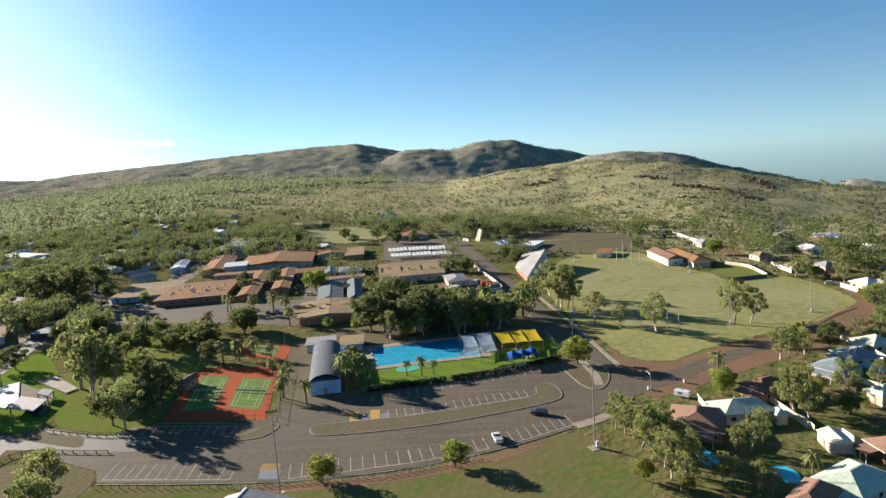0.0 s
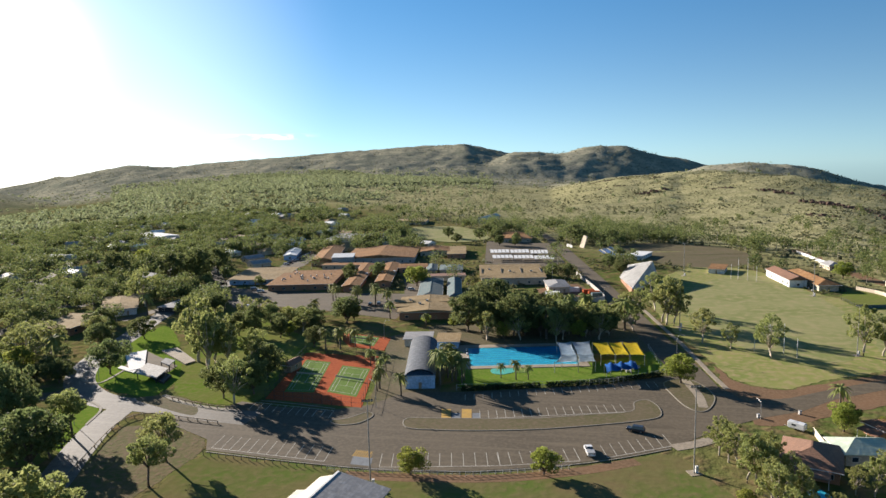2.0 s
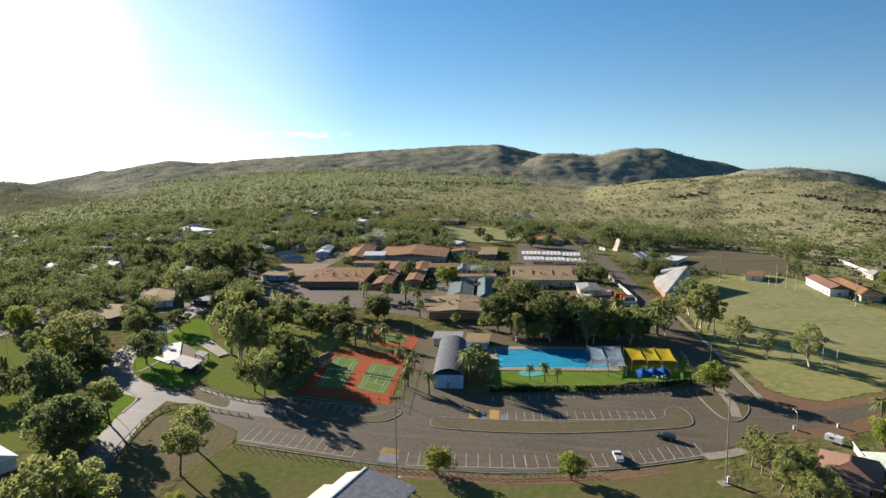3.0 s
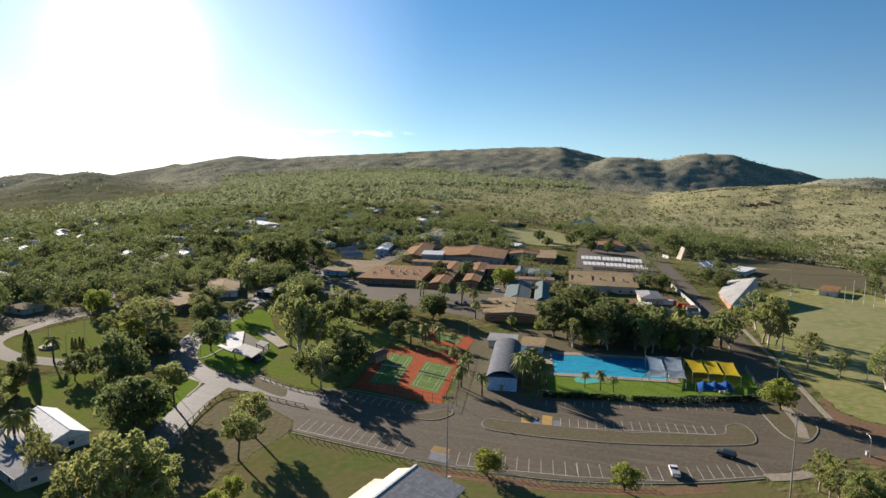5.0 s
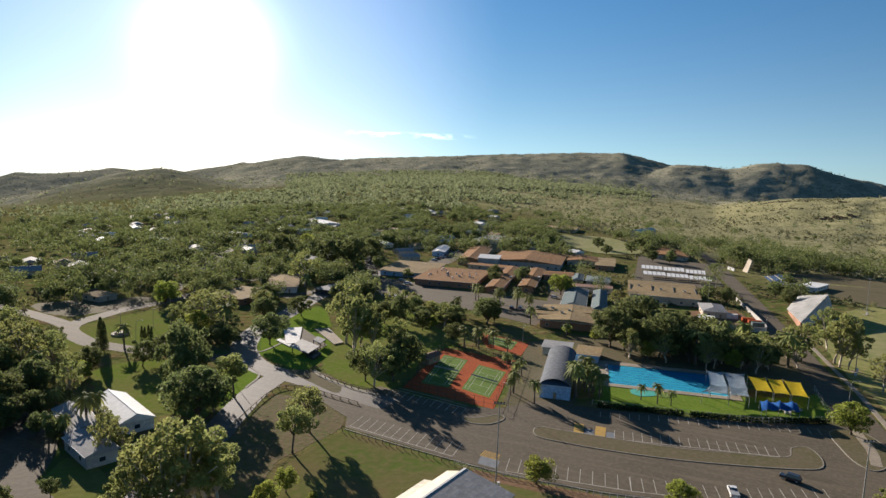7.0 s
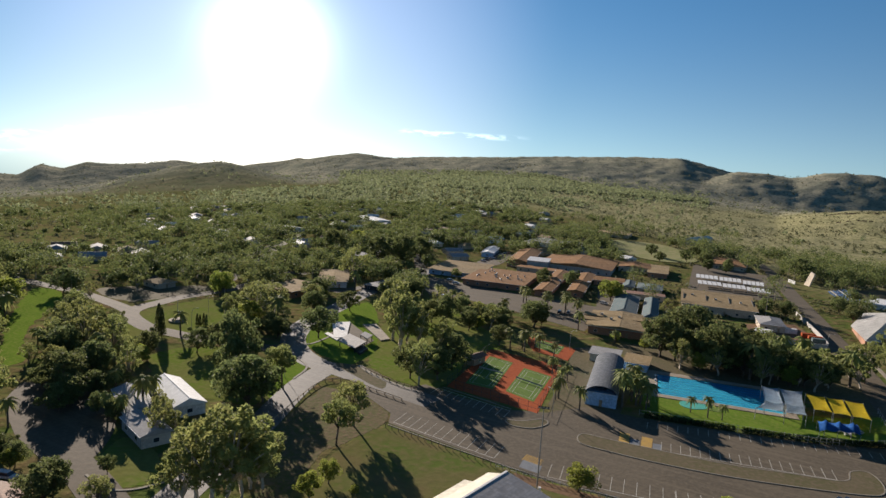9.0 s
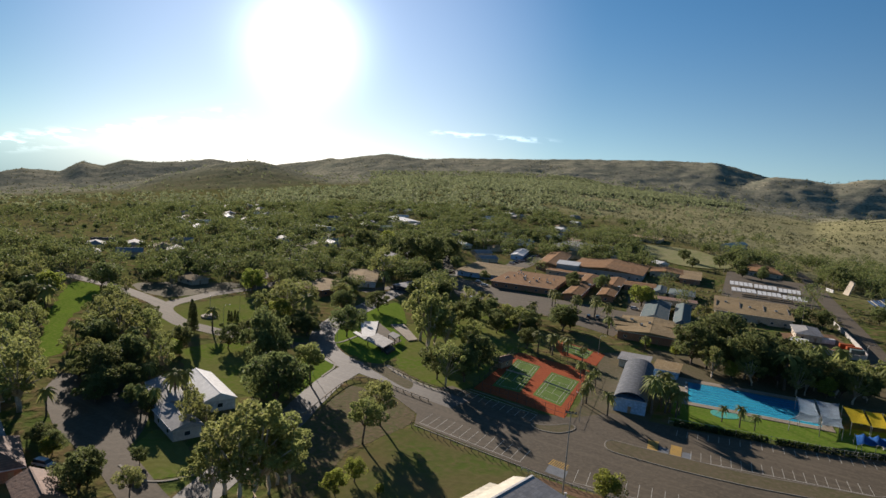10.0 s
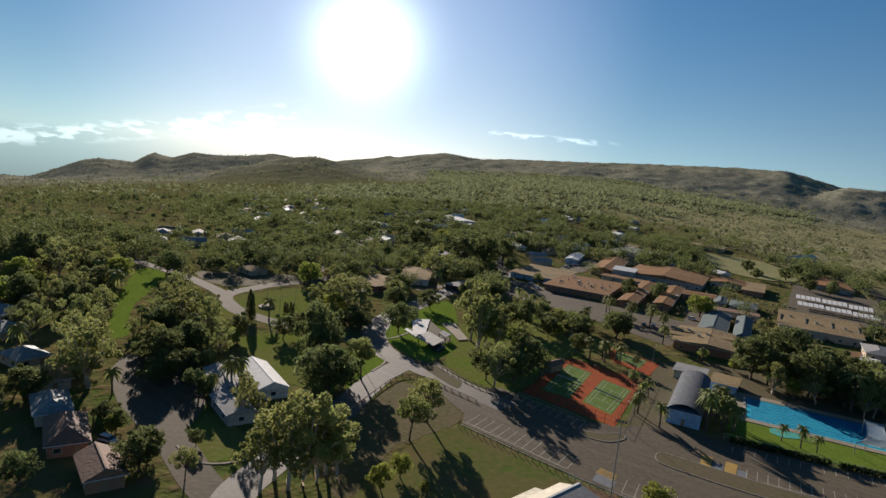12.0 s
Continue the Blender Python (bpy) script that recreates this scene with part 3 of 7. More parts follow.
sheet("road", [(-55.2, 167.6), (-48.8, 179.2), (-39.8, 182.4), (-41.4, 202.9), (-52.1, 245.0), (-69.0, 251.1), (-73.9, 244.6), (-64.8, 204.8), (-59.8, 177.1)], 0.043, M_VERGE, "dusty driveway and yard beside the pool shed", "road", rounded=False)
ribbon("road", [(39.2, 184.9), (37.8, 208.9), (32.2, 249.5), (27.4, 287.0), (21.7, 328.3), (14.1, 384.0), (1.3, 468.8), (-15.7, 579.6), (-38.2, 674.4), (-68.4, 756.2), (-103.7, 803.5)], 10.5, 0.055, M_ASPHALT, "asphalt side street beside the oval")
ribbon("road", [(117.9, 221.9), (142.3, 240.7), (167.2, 266.2), (177.6, 310.3), (174.5, 349.4), (165.8, 405.9), (169.4, 487.7), (171.5, 547.7)], 9, 0.045, M_DIRT, "unsealed red road behind the sports ground")
ribbon("road", [(-87.5, 155.9), (-100.5, 157.2), (-114.1, 159.4), (-127.9, 160.9), (-138.5, 161.8), (-151.6, 167.9), (-164.9, 180.1), (-176.2, 200.1), (-185.4, 230.5), (-199.1, 275.9), (-207.2, 325.1), (-217.7, 398.2)], 9.5, 0.06, M_ASPHALT_SHEEN, "asphalt road paled by painted-in sun sheen")
ribbon("road", [(-131.1, 159.0), (-127.4, 144.0), (-120.6, 127.4), (-114.0, 113.0), (-107.4, 94.7), (-102.0, 80.3), (-98.4, 72.2), (-93.2, 65.8)], 8.5, 0.065, M_ASPHALT_SHEEN, "asphalt street leaving the junction, paled by painted-in sun sheen")
ribbon("road", [(-94.4, 67.4), (-107.0, 69.1), (-126.4, 74.2), (-150.1, 78.5), (-172.7, 86.4), (-184.4, 96.4)], 8, 0.055, M_ASPHALT, "shaded residential street")
ribbon("road", [(-156.1, 170.0), (-163.5, 163.0), (-175.9, 161.5), (-187.6, 156.0), (-206.9, 153.3), (-216.8, 153.2), (-236.3, 159.8), (-244.5, 169.0), (-247.5, 182.0), (-250.1, 195.0), (-250.1, 219.7), (-255.0, 250.3)], 7.5, 0.05, M_ASPHALT, "loop road round a lawn")
ribbon("road", [(-241.1, 163.5), (-255.4, 166.6), (-286.0, 169.6), (-311.4, 168.6), (-350.0, 165.0)], 7, 0.058, M_ASPHALT, "street running back between trees")
sheet("road", [(-202.5, 343.7), (-167.1, 338.2), (-132.7, 333.1), (-91.1, 334.6), (-111.6, 411.7), (-108.6, 440.4), (-81.7, 336.1), (-79.4, 275.1), (-118.7, 289.3), (-153.9, 297.3), (-170.7, 291.7), (-193.1, 318.5)], 0.05, M_ASPHALT, "asphalt forecourt and car park of the low complex", "road", rounded=False)
sheet("road", [(-211.1, 429.2), (-222.6, 496.8), (-203.0, 487.3), (-193.5, 431.0), (-195.1, 400.7)], 0.05, M_ASPHALT, "service yard paving", "road", rounded=False)
sheet("road", [(-61.2, 445.9), (-77.5, 581.9), (-20.1, 567.3), (-4.5, 452.2), (-20.7, 435.4)], 0.045, M_ASPHALT, "school car park paving", "road", rounded=False)
sheet("road", [(-19.9, 353.3), (2.6, 373.5), (12.6, 341.5), (14.0, 327.3), (-14.4, 330.6)], 0.045, M_DIRT, "brown yard of a depot", "yard", rounded=False)
sheet("pavement", [(-131.9, 165.3), (-122.1, 169.3), (-110.8, 164.2), (-105.8, 155.7), (-117.1, 158.9)], 0.075, M_VERGE, "bare brown verge at the junction", "verge")

for street in ([(-269.4, 241.3), (-304.3, 295.1), (-355.4, 367.8), (-401.9, 444.0)], [(-296.7, 213.7), (-314.4, 253.9), (-326.3, 295.6), (-355.4, 361.5)], 
               [(-255.3, 289.8), (-276.8, 283.1), (-305.3, 291.2)], [(-197.6, 335.1), (-206.4, 316.4), (-207.3, 285.7), (-211.3, 259.1)], [(-212.8, 351.9), (-265.8, 425.0), (-327.7, 472.2), (-395.7, 484.7)]):
    ribbon("road", street, 7, 0.06, M_ASPHALT, "narrow town street between houses and trees")

sheet("road", [(-158.5, 76.6), (-170.2, 90.1), (-173.8, 102.6), (-152.8, 98.7), (-137.6, 88.8), (-128.2, 76.6), (-133.4, 72.6)], 0.048, M_ASPHALT, "shaded asphalt yard beside the white hall", "road", clear=False)

# islands
sheet("pavement", [(-44.5, 161.9), (-36.0, 163.1), (-11.2, 166.5), (4.3, 171.3), (16.1, 175.3), (17.7, 182.4), (21.5, 185.0), (24.0, 179.8), (23.7, 173.2), (19.1, 169.6), (7.8, 165.0), (-7.7, 159.9), (-23.2, 156.7), (-34.5, 155.5), (-43.1, 155.8)], 0.16, M_VERGE, "kerbed dry grass island between street and car park", "traffic island")
sheet("pavement", [(28.2, 200.4), (29.6, 188.8), (31.9, 180.5), (35.3, 177.8), (38.8, 182.7), (41.1, 191.5), (39.0, 201.2), (34.6, 205.7)], 0.16, M_VERGE, "kerbed dry island with a path at the corner", "traffic island")
ribbon("pavement", [(35.1, 205.3), (35.9, 198.2), (36.7, 190.2), (36.2, 180.9)], 2.6, 0.18, M_PATH, "pale concrete path across the island", "path")
sheet("pavement", [(-65.0, 157.3), (-61.1, 159.6), (-56.7, 164.7), (-54.5, 162.1), (-56.9, 156.7), (-62.0, 155.0)], 0.16, M_VERGE, "kerbed dry grass island by the courts", "traffic island")
ribbon("pavement", [(24.1, 153.3), (29.8, 156.3), (34.1, 159.5)], 3.4, 0.09, M_PATH, "concrete footpath slab", "path")
ribbon("pavement", [(46.1, 197.5), (44.1, 213.9), (41.1, 246.2), (38.9, 262.1), (34.4, 296.7), (29.2, 336.4)], 1.7, 0.1, M_PATH, "pale concrete footpath beside the street", "path")
ribbon("pavement", [(-125.0, 169.4), (-114.5, 164.1), (-99.4, 160.1)], 1.6, 0.12, M_KERB, "pale kerb and path", "kerb")
ribbon("pavement", [(-155.8, 192.6), (-154.4, 177.0), (-163.4, 179.7), (-171.0, 194.7)], 0.8, 0.17, M_KERB, "pale concrete kerb", "kerb", clear=False)
ribbon("pavement", [(-132.0, 144.8), (-137.4, 156.9), (-151.6, 164.1)], 0.7, 0.17, M_KERB, "pale concrete kerb", "kerb", clear=False)
ribbon("pavement", [(-123.2, 73.6), (-115.3, 72.5), (-110.5, 75.4), (-107.9, 81.3)], 0.6, 0.17, M_KERB, "curved concrete kerb", "kerb", clear=False)


# kerbs round the islands
def kerb_loop(outline, label):
    line = [tuple(p) for p in smooth_line(outline, 4, True)]
    ribbon("kerb", line + [line[0]], 0.32, 0.2, M_KERB, label, "kerb", height=0.2, clear=False, n=1)


kerb_loop([(-44.5, 161.9), (-36.0, 163.1), (-11.2, 166.5), (4.3, 171.3), (16.1, 175.3), (17.7, 182.4), (21.5, 185.0), (24.0, 179.8), (23.7, 173.2), (19.1, 169.6), (7.8, 165.0), (-7.7, 159.9), (-23.2, 156.7), (-34.5, 155.5), (-43.1, 155.8)], "low concrete kerb of the long island")
kerb_loop([(28.2, 200.4), (29.6, 188.8), (31.9, 180.5), (35.3, 177.8), (38.8, 182.7), (41.1, 191.5), (39.0, 201.2), (34.6, 205.7)], "pale concrete kerb of the corner island")
kerb_loop([(-65.0, 157.3), (-61.1, 159.6), (-56.7, 164.7), (-54.5, 162.1), (-56.9, 156.7), (-62.0, 155.0)], "low concrete kerb of the court island")
ribbon("kerb", [(-56.9, 132.0), (-43.2, 131.7), (-28.6, 133.1), (-15.8, 135.4), (-1.1, 140.3), (11.2, 145.7), (23.4, 152.5)], 0.35, 0.16, M_KERB, "concrete kerb along the street bays", "kerb", clear=False)
ribbon("kerb", [(-88.8, 134.3), (-72.6, 132.9), (-56.9, 132.0)], 0.35, 0.16, M_KERB, "concrete kerb along the street bays", "kerb", clear=False)
ribbon("kerb", [(-92.0, 169.2), (-78.2, 167.7), (-67.1, 165.9)], 0.35, 0.16, M_KERB, "concrete kerb before the courts", "kerb", clear=False)
ribbon("pavement", [(-50.4, 128.3), (-34.4, 129.2), (-16.5, 131.8), (-0.4, 137.0), (15.0, 144.7)], 3.5, 0.035, M_DIRT, "worn brown strip between rail and lawn", "verge", clear=False)


# ---- parking bays ----
def bays(line0, line1, count, depth, lean, label, base=True):
    """White bay lines along a straight edge; each line leans from the edge by a few degrees."""
    a, b = Vector(line0), Vector(line1)
    u = (b - a) / count
    turn = math.degrees(math.atan2(u.y, u.x))
    top = thing("bay_marking", pose(a.x, a.y, 0, 0, 0, turn), label, "road marking")
    step = u.length
    me = None
    for i in range(count + 1):
        bm = bmesh.new()
        add_box(bm, 0, depth / 2, 0, 0.13, depth, 0.012)
        if me is None:
            p = part("line", bm, M_LINE, top)
            me = p.data
        else:
            bm.free()
            p = new("line", me)
            p.parent = top
        p.matrix_basis = pose(i * step, 0, 0.056, 0, 0, lean)
    if base:
        box_part("line", (count * step / 2, -0.1, 0.056, count * step, 0.2, 0.012), M_LINE, top)
    return top


bays((-88.6, 136.7), (-57.5, 133.9), 12, 7.6, 11, "worn white bay lines along the lawn edge")
bays((-43.6, 133.0), (-16.1, 137.9), 10, 6.9, 1, "worn white bay lines along the street")
bays((-16.1, 137.9), (2.0, 143.1), 7, 6.6, -3, "worn white bay lines along the street")
bays((8.3, 145.7), (24.0, 154.4), 7, 6.6, -17, "worn white bay lines near the corner")
bays((-24.5, 164.6), (14.6, 175.0), 17, 5.8, -5, "worn white bay lines in the car park")
bays((-31.6, 182.5), (25.4, 201.4), 22, -4.6, -10, "faint white bay lines along the hedge", base=False)
bays((-92.7, 167.7), (-66.9, 164.6), 10, -5.7, 12, "worn white bay lines before the courts")
for q0, q1, q2, q3, mm, lab in (((-35.1, 163.2), (-32.5, 163.4), (-33.8, 170.4), (-36.5, 170.3), M_YELLOW, "yellow hatched bay marking"),
                                ((-29.5, 163.6), (-26.9, 164.2), (-27.9, 171.1), (-30.7, 170.9), M_YELLOW, "yellow hatched bay marking"),
                                ((-32.2, 163.5), (-29.9, 163.9), (-30.5, 167.5), (-32.9, 167.5), M_BLUEPAINT, "worn bay symbol panel"),
                                ((-26.6, 164.2), (-24.5, 164.6), (-25.0, 168.7), (-27.2, 168.2), M_BLUEPAINT, "worn bay symbol panel"),
                                ((-50.8, 133.4), (-45.8, 133.1), (-46.5, 137.2), (-51.5, 137.6), M_BLUEPAINT, "blue painted disabled parking bay")):
    tagged(sheet("parking_symbol", [q0, q1, q2, q3], 0.062, mm, lab, "road marking", False, False, "thing", 0.008), kind="")


def hatched_bay():
    a, b, d = Vector((-51.8, 137.5)), Vector((-46.8, 137.1)), Vector((-52.4, 140.9))
    u, v = b - a, d - a
    top = thing("hatched_bay", pose(a.x, a.y, 0.05), "yellow striped no-parking bay by the lamp post", "road marking")
    for i in range(9):
        bm = bmesh.new()
        f0, f1 = i / 9, (i + 0.55) / 9
        q = [u * f0, u * f1, u * min(f1 + 0.12, 1) + v, u * min(f0 + 0.12, 1) + v]
        t = [bm.verts.new((p.x, p.y, 0.02)) for p in q]
        s = [bm.verts.new((p.x, p.y, 0.0)) for p in q]
        bm.faces.new(t)
        for k in range(4):
            bm.faces.new((t[k], s[k], s[(k + 1) % 4], t[(k + 1) % 4]))
        part("stripe", bm, M_YELLOW, top)


hatched_bay()


# ---- tennis courts ----
def tennis_courts(q, greens, label):
    """q: the red surface's corners; greens: corner quadruples of the green halves."""
    top = thing("tennis_court", pose(0, 0, 0), label, "tennis court")
    CLEAR.append(list(q))

    def slab(name, pts, z, m):
        bm = bmesh.new()
        t = [bm.verts.new((*p, z)) for p in pts]
        s = [bm.verts.new((*p, 0.0)) for p in pts]
        bm.faces.new(t)
        for k in range(len(t)):
            bm.faces.new((t[k], s[k], s[(k + 1) % len(t)], t[(k + 1) % len(t)]))
        return part(name, bm, m, top)

    slab("surround", q, 0.07, M_COURT_RED)
    for g in greens:
        slab("playing_surface", g, 0.085, M_COURT_GREEN)
        A, B, C, D = (Vector(p) for p in g)

        def at(s, t):
            return (A * (1 - s) + B * s) * (1 - t) + (D * (1 - s) + C * s) * t
        for s0, t0, s1, t1 in ((0.08, 0.06, 0.92, 0.06), (0.08, 0.94, 0.92, 0.94), (0.08, 0.06, 0.08, 0.94), (0.92, 0.06, 0.92, 0.94),
                               (0.2, 0.06, 0.2, 0.94), (0.8, 0.06, 0.8, 0.94), (0.2, 0.28, 0.8, 0.28), (0.2, 0.72, 0.8, 0.72), (0.5, 0.28, 0.5, 0.72)):
            p0, p1 = at(s0, t0), at(s1, t1)
            d = p1 - p0
            box_part("court_line", ((p0.x + p1.x) / 2, (p0.y + p1.y) / 2, 0.088, d.length, 0.12, 0.01), M_LINE, top, rz=math.degrees(math.atan2(d.y, d.x)))
        p0, p1 = at(0.03, 0.5), at(0.97, 0.5)
        d = p1 - p0
        a = math.degrees(math.atan2(d.y, d.x))
        box_part("net", ((p0.x + p1.x) / 2, (p0.y + p1.y) / 2, 0.5, d.length, 0.03, 0.5), M_WALL_GREY, top, rz=a)
        for p in (p0, p1):
            box_part("net_post", (p.x, p.y, 0.08, 0.1, 0.1, 1.05), M_METAL, top)
    return top


tennis_courts([(-91.4, 170.8), (-59.7, 167.9), (-69.9, 217.6), (-98.9, 218.6)],
              [((-88.3, 177.4), (-78.7, 177.9), (-85.1, 208.6), (-95.3, 210.4)), ((-74.8, 179.1), (-64.1, 175.9), (-68.3, 202.9), (-79.5, 205.5))],
              "two green hard courts on a red surround, partly shaded")
tennis_courts([(-85.3, 228.9), (-70.1, 225.2), (-72.5, 243.1), (-100.3, 250.6)],
              [((-87.2, 234.4), (-75.9, 230.6), (-77.4, 243.1), (-91.7, 247.1))], "green hard court on red behind palms")


# ---- swimming pool ----
def swimming_pool():
    a, b, c = Vector((-38.8, 231.7)), Vector((-1.6, 239.2)), Vector((-34.4, 209.9))
    u = (b - a)
    w = u.length
    ang = math.degrees(math.atan2(u.y, u.x))
    n = Vector((-u.y, u.x)).normalized()
    d = abs((c - a).dot(n))
    mid = a + u / 2 - n * d / 2
    top = thing("swimming_pool", pose(mid.x, mid.y, 0, 0, 0, ang), "bright blue lap pool with dark lane lines and paved edge", "swimming pool")
    CLEAR.append([tuple(mid + u * 0.54 * s + n * d * 0.62 * t) for s, t in ((-1, -1), (1, -1), (1, 1), (-1, 1))])
    bm = bmesh.new()
    x, y = w / 2, d / 2
    o = [bm.verts.new(v) for v in ((-x - 4, -y - 3, 0.2), (x + 3, -y - 3, 0.2), (x + 3, y + 4, 0.2), (-x - 4, y + 4, 0.2))]
    i = [bm.verts.new(v) for v in ((-x, -y, 0.2), (x, -y, 0.2), (x, y, 0.2), (-x, y, 0.2))]
    s = [bm.verts.new(v) for v in ((-x - 4, -y - 3, 0), (x + 3, -y - 3, 0), (x + 3, y + 4, 0), (-x - 4, y + 4, 0))]
    for k in range(4):
        j = (k + 1) % 4
        bm.faces.new((o[k], o[j], i[j], i[k]))
        bm.faces.new((s[k], s[j], o[j], o[k]))
    part("coping", bm, M_PATH, top, "tan paved surround")
    box_part("basin", (0, 0, 0.06, w, d, 0.03), M_POOL_TILE, top)
    for k in range(8):
        box_part("lane_line", (0, -y + d * (k + 0.5) / 8, 0.092, w * 0.92, 0.35, 0.008), M_LANE, top)
    wm = bpy.data.materials.new("pool_water")
    wm.use_nodes = True
    nn, ll = wm.node_tree.nodes, wm.node_tree.links
    gl = nn.new("ShaderNodeBsdfGlossy")
    gl.inputs["Roughness"].default_value = 0.12
    tp = nn.new("ShaderNodeBsdfTransparent")
    tp.inputs["Color"].default_value = (0.75, 0.95, 1, 1)
    fr = nn.new("ShaderNodeFresnel")
    fr.inputs["IOR"].default_value = 1.25
    mx = nn.new("ShaderNodeMixShader")
    tx = nn.new("ShaderNodeTexNoise")
    tx.inputs["Scale"].default_value = 1.2
    bp = nn.new("ShaderNodeBump")
    bp.inputs["Strength"].default_value = 0.15
    ll.new(tx.outputs["Fac"], bp.inputs["Height"])
    ll.new(bp.outputs[0], gl.inputs["Normal"])
    ll.new(fr.outputs[0], mx.inputs[0])
    ll.new(tp.outputs[0], mx.inputs[1])
    ll.new(gl.outputs[0], mx.inputs[2])
    ll.new(mx.outputs[0], nn["Material Output"].inputs["Surface"])
    bm = bmesh.new()
    bmesh.ops.create_grid(bm, x_segments=12, y_segments=6, size=0.5, matrix=Matrix.Translation((0, 0, 0.14)) @ Matrix.Diagonal((w - 0.02, d - 0.02, 1, 1)))
    water = part("water", bm, wm, top, "clear rippled water")
    water.visible_shadow = False
    for k in range(1, 8):
        box_part("lane_rope", (-w * 0.02, -y + d * k / 8, 0.15, w * 0.9, 0.12, 0.05), M_SAIL_BLUE, top)
    for k in (0.0, 1.0):
        for sx in range(4):
            box_part("starting_block", ((-x - 0.6) if k else (x + 0.6), -y + d * (sx * 2 + 1) / 8, 0.2, 0.6, 0.7, 0.6), M_WALL_WHITE, top)


swimming_pool()
sheet("wading_pool", [(-26.7, 208.8), (-21.5, 211.0), (-14.8, 208.6), (-15.5, 205.4), (-22.7, 205.2)], 0.1, M_COURT_GREEN, "small pale green wading pool on the lawn", "pool", True, False, "thing")

sheet("toddler_pool", [(-26.9, 206.8), (-24.9, 209.7), (-20.4, 210.0), (-18.9, 206.0), (-22.4, 202.8), (-25.7, 203.4)], 0.12, M_TODDLER, "small turquoise toddler pool on the pool lawn", "pool", True, True, "thing", 0.1)


# ---- buildings ----
def window_part(parent, x, y, z, w, h, face):
    """A framed pane proud of a wall; face is the wall's outward turn in degrees."""
    fr = box_part("window", (0, 0, 0, w, 0.1, h), M_WALL_WHITE, parent)
    fr.matrix_basis = pose(x, y, z, 0, 0, face)
    box_part("pane", (0, -0.045, 0.08, w - 0.16, 0.05, h - 0.16), M_GLASS, fr)
    return fr


def roof_mesh(kind, w, d, z, rise, over, thick=0.18):
    bm = bmesh.new()
    x, y = w / 2 + over, d / 2 + over
    if kind == "flat":
        add_box(bm, 0, 0, z, 2 * x, 2 * y, thick)
    elif kind == "skillion":
        v = [bm.verts.new(p) for p in ((-x, -y, z), (x, -y, z), (x, y, z + rise), (-x, y, z + rise), (-x, -y, z + thick), (x, -y, z + thick), (x, y, z + rise + thick), (-x, y, z + rise + thick))]
        for f in ((0, 3, 2, 1), (4, 5, 6, 7), (0, 1, 5, 4), (1, 2, 6, 5), (2, 3, 7, 6), (3, 0, 4, 7)):
            bm.faces.new([v[k] for k in f])
    elif kind == "barrel":
        n = 14
        rows = []
        for k in range(n + 1):
            a = math.pi * (0.14 + 0.72 * k / n)
            px = -math.cos(a) / math.cos(math.pi * 0.14) * x
            pz = z + (math.sin(a) - math.sin(math.pi * 0.14)) * rise * 1.7
            rows.append([bm.verts.new(p) for p in ((px, -y, pz), (px, y, pz), (px, y, pz + thick), (px, -y, pz + thick))])
        for a, b in zip(rows, rows[1:]):
            for k in range(4):
                bm.faces.new((a[k], a[(k + 1) % 4], b[(k + 1) % 4], b[k]))
        bm.faces.new(rows[0])
        bm.faces.new(rows[-1][::-1])
    else:
        inset = 0.0 if kind == "gable" else min(x, y) * 0.95
        if x >= y:
            r0, r1 = (-x + inset, 0, z + rise + thick), (x - inset, 0, z + rise + thick)
        else:
            r0, r1 = (0, -y + inset, z + rise + thick), (0, y - inset, z + rise + thick)
        lo = [bm.verts.new(p) for p in ((-x, -y, z), (x, -y, z), (x, y, z), (-x, y, z))]
        up = [bm.verts.new((p.co.x, p.co.y, z + thick)) for p in lo]
        a, b = bm.verts.new(r0), bm.verts.new(r1)
        bm.faces.new(lo[::-1])
        for k in range(4):
            bm.faces.new((lo[k], lo[(k + 1) % 4], up[(k + 1) % 4], up[k]))
        if x >= y:
            bm.faces.new((up[0], up[1], b, a))
            bm.faces.new((up[2], up[3], a, b))
            bm.faces.new((up[3], up[0], a))
            bm.faces.new((up[1], up[2], b))
        else:
            bm.faces.new((up[1], up[2], b, a))
            bm.faces.new((up[3], up[0], a, b))
            bm.faces.new((up[0], up[1], a))
            bm.faces.new((up[2], up[3], b))
    return bm


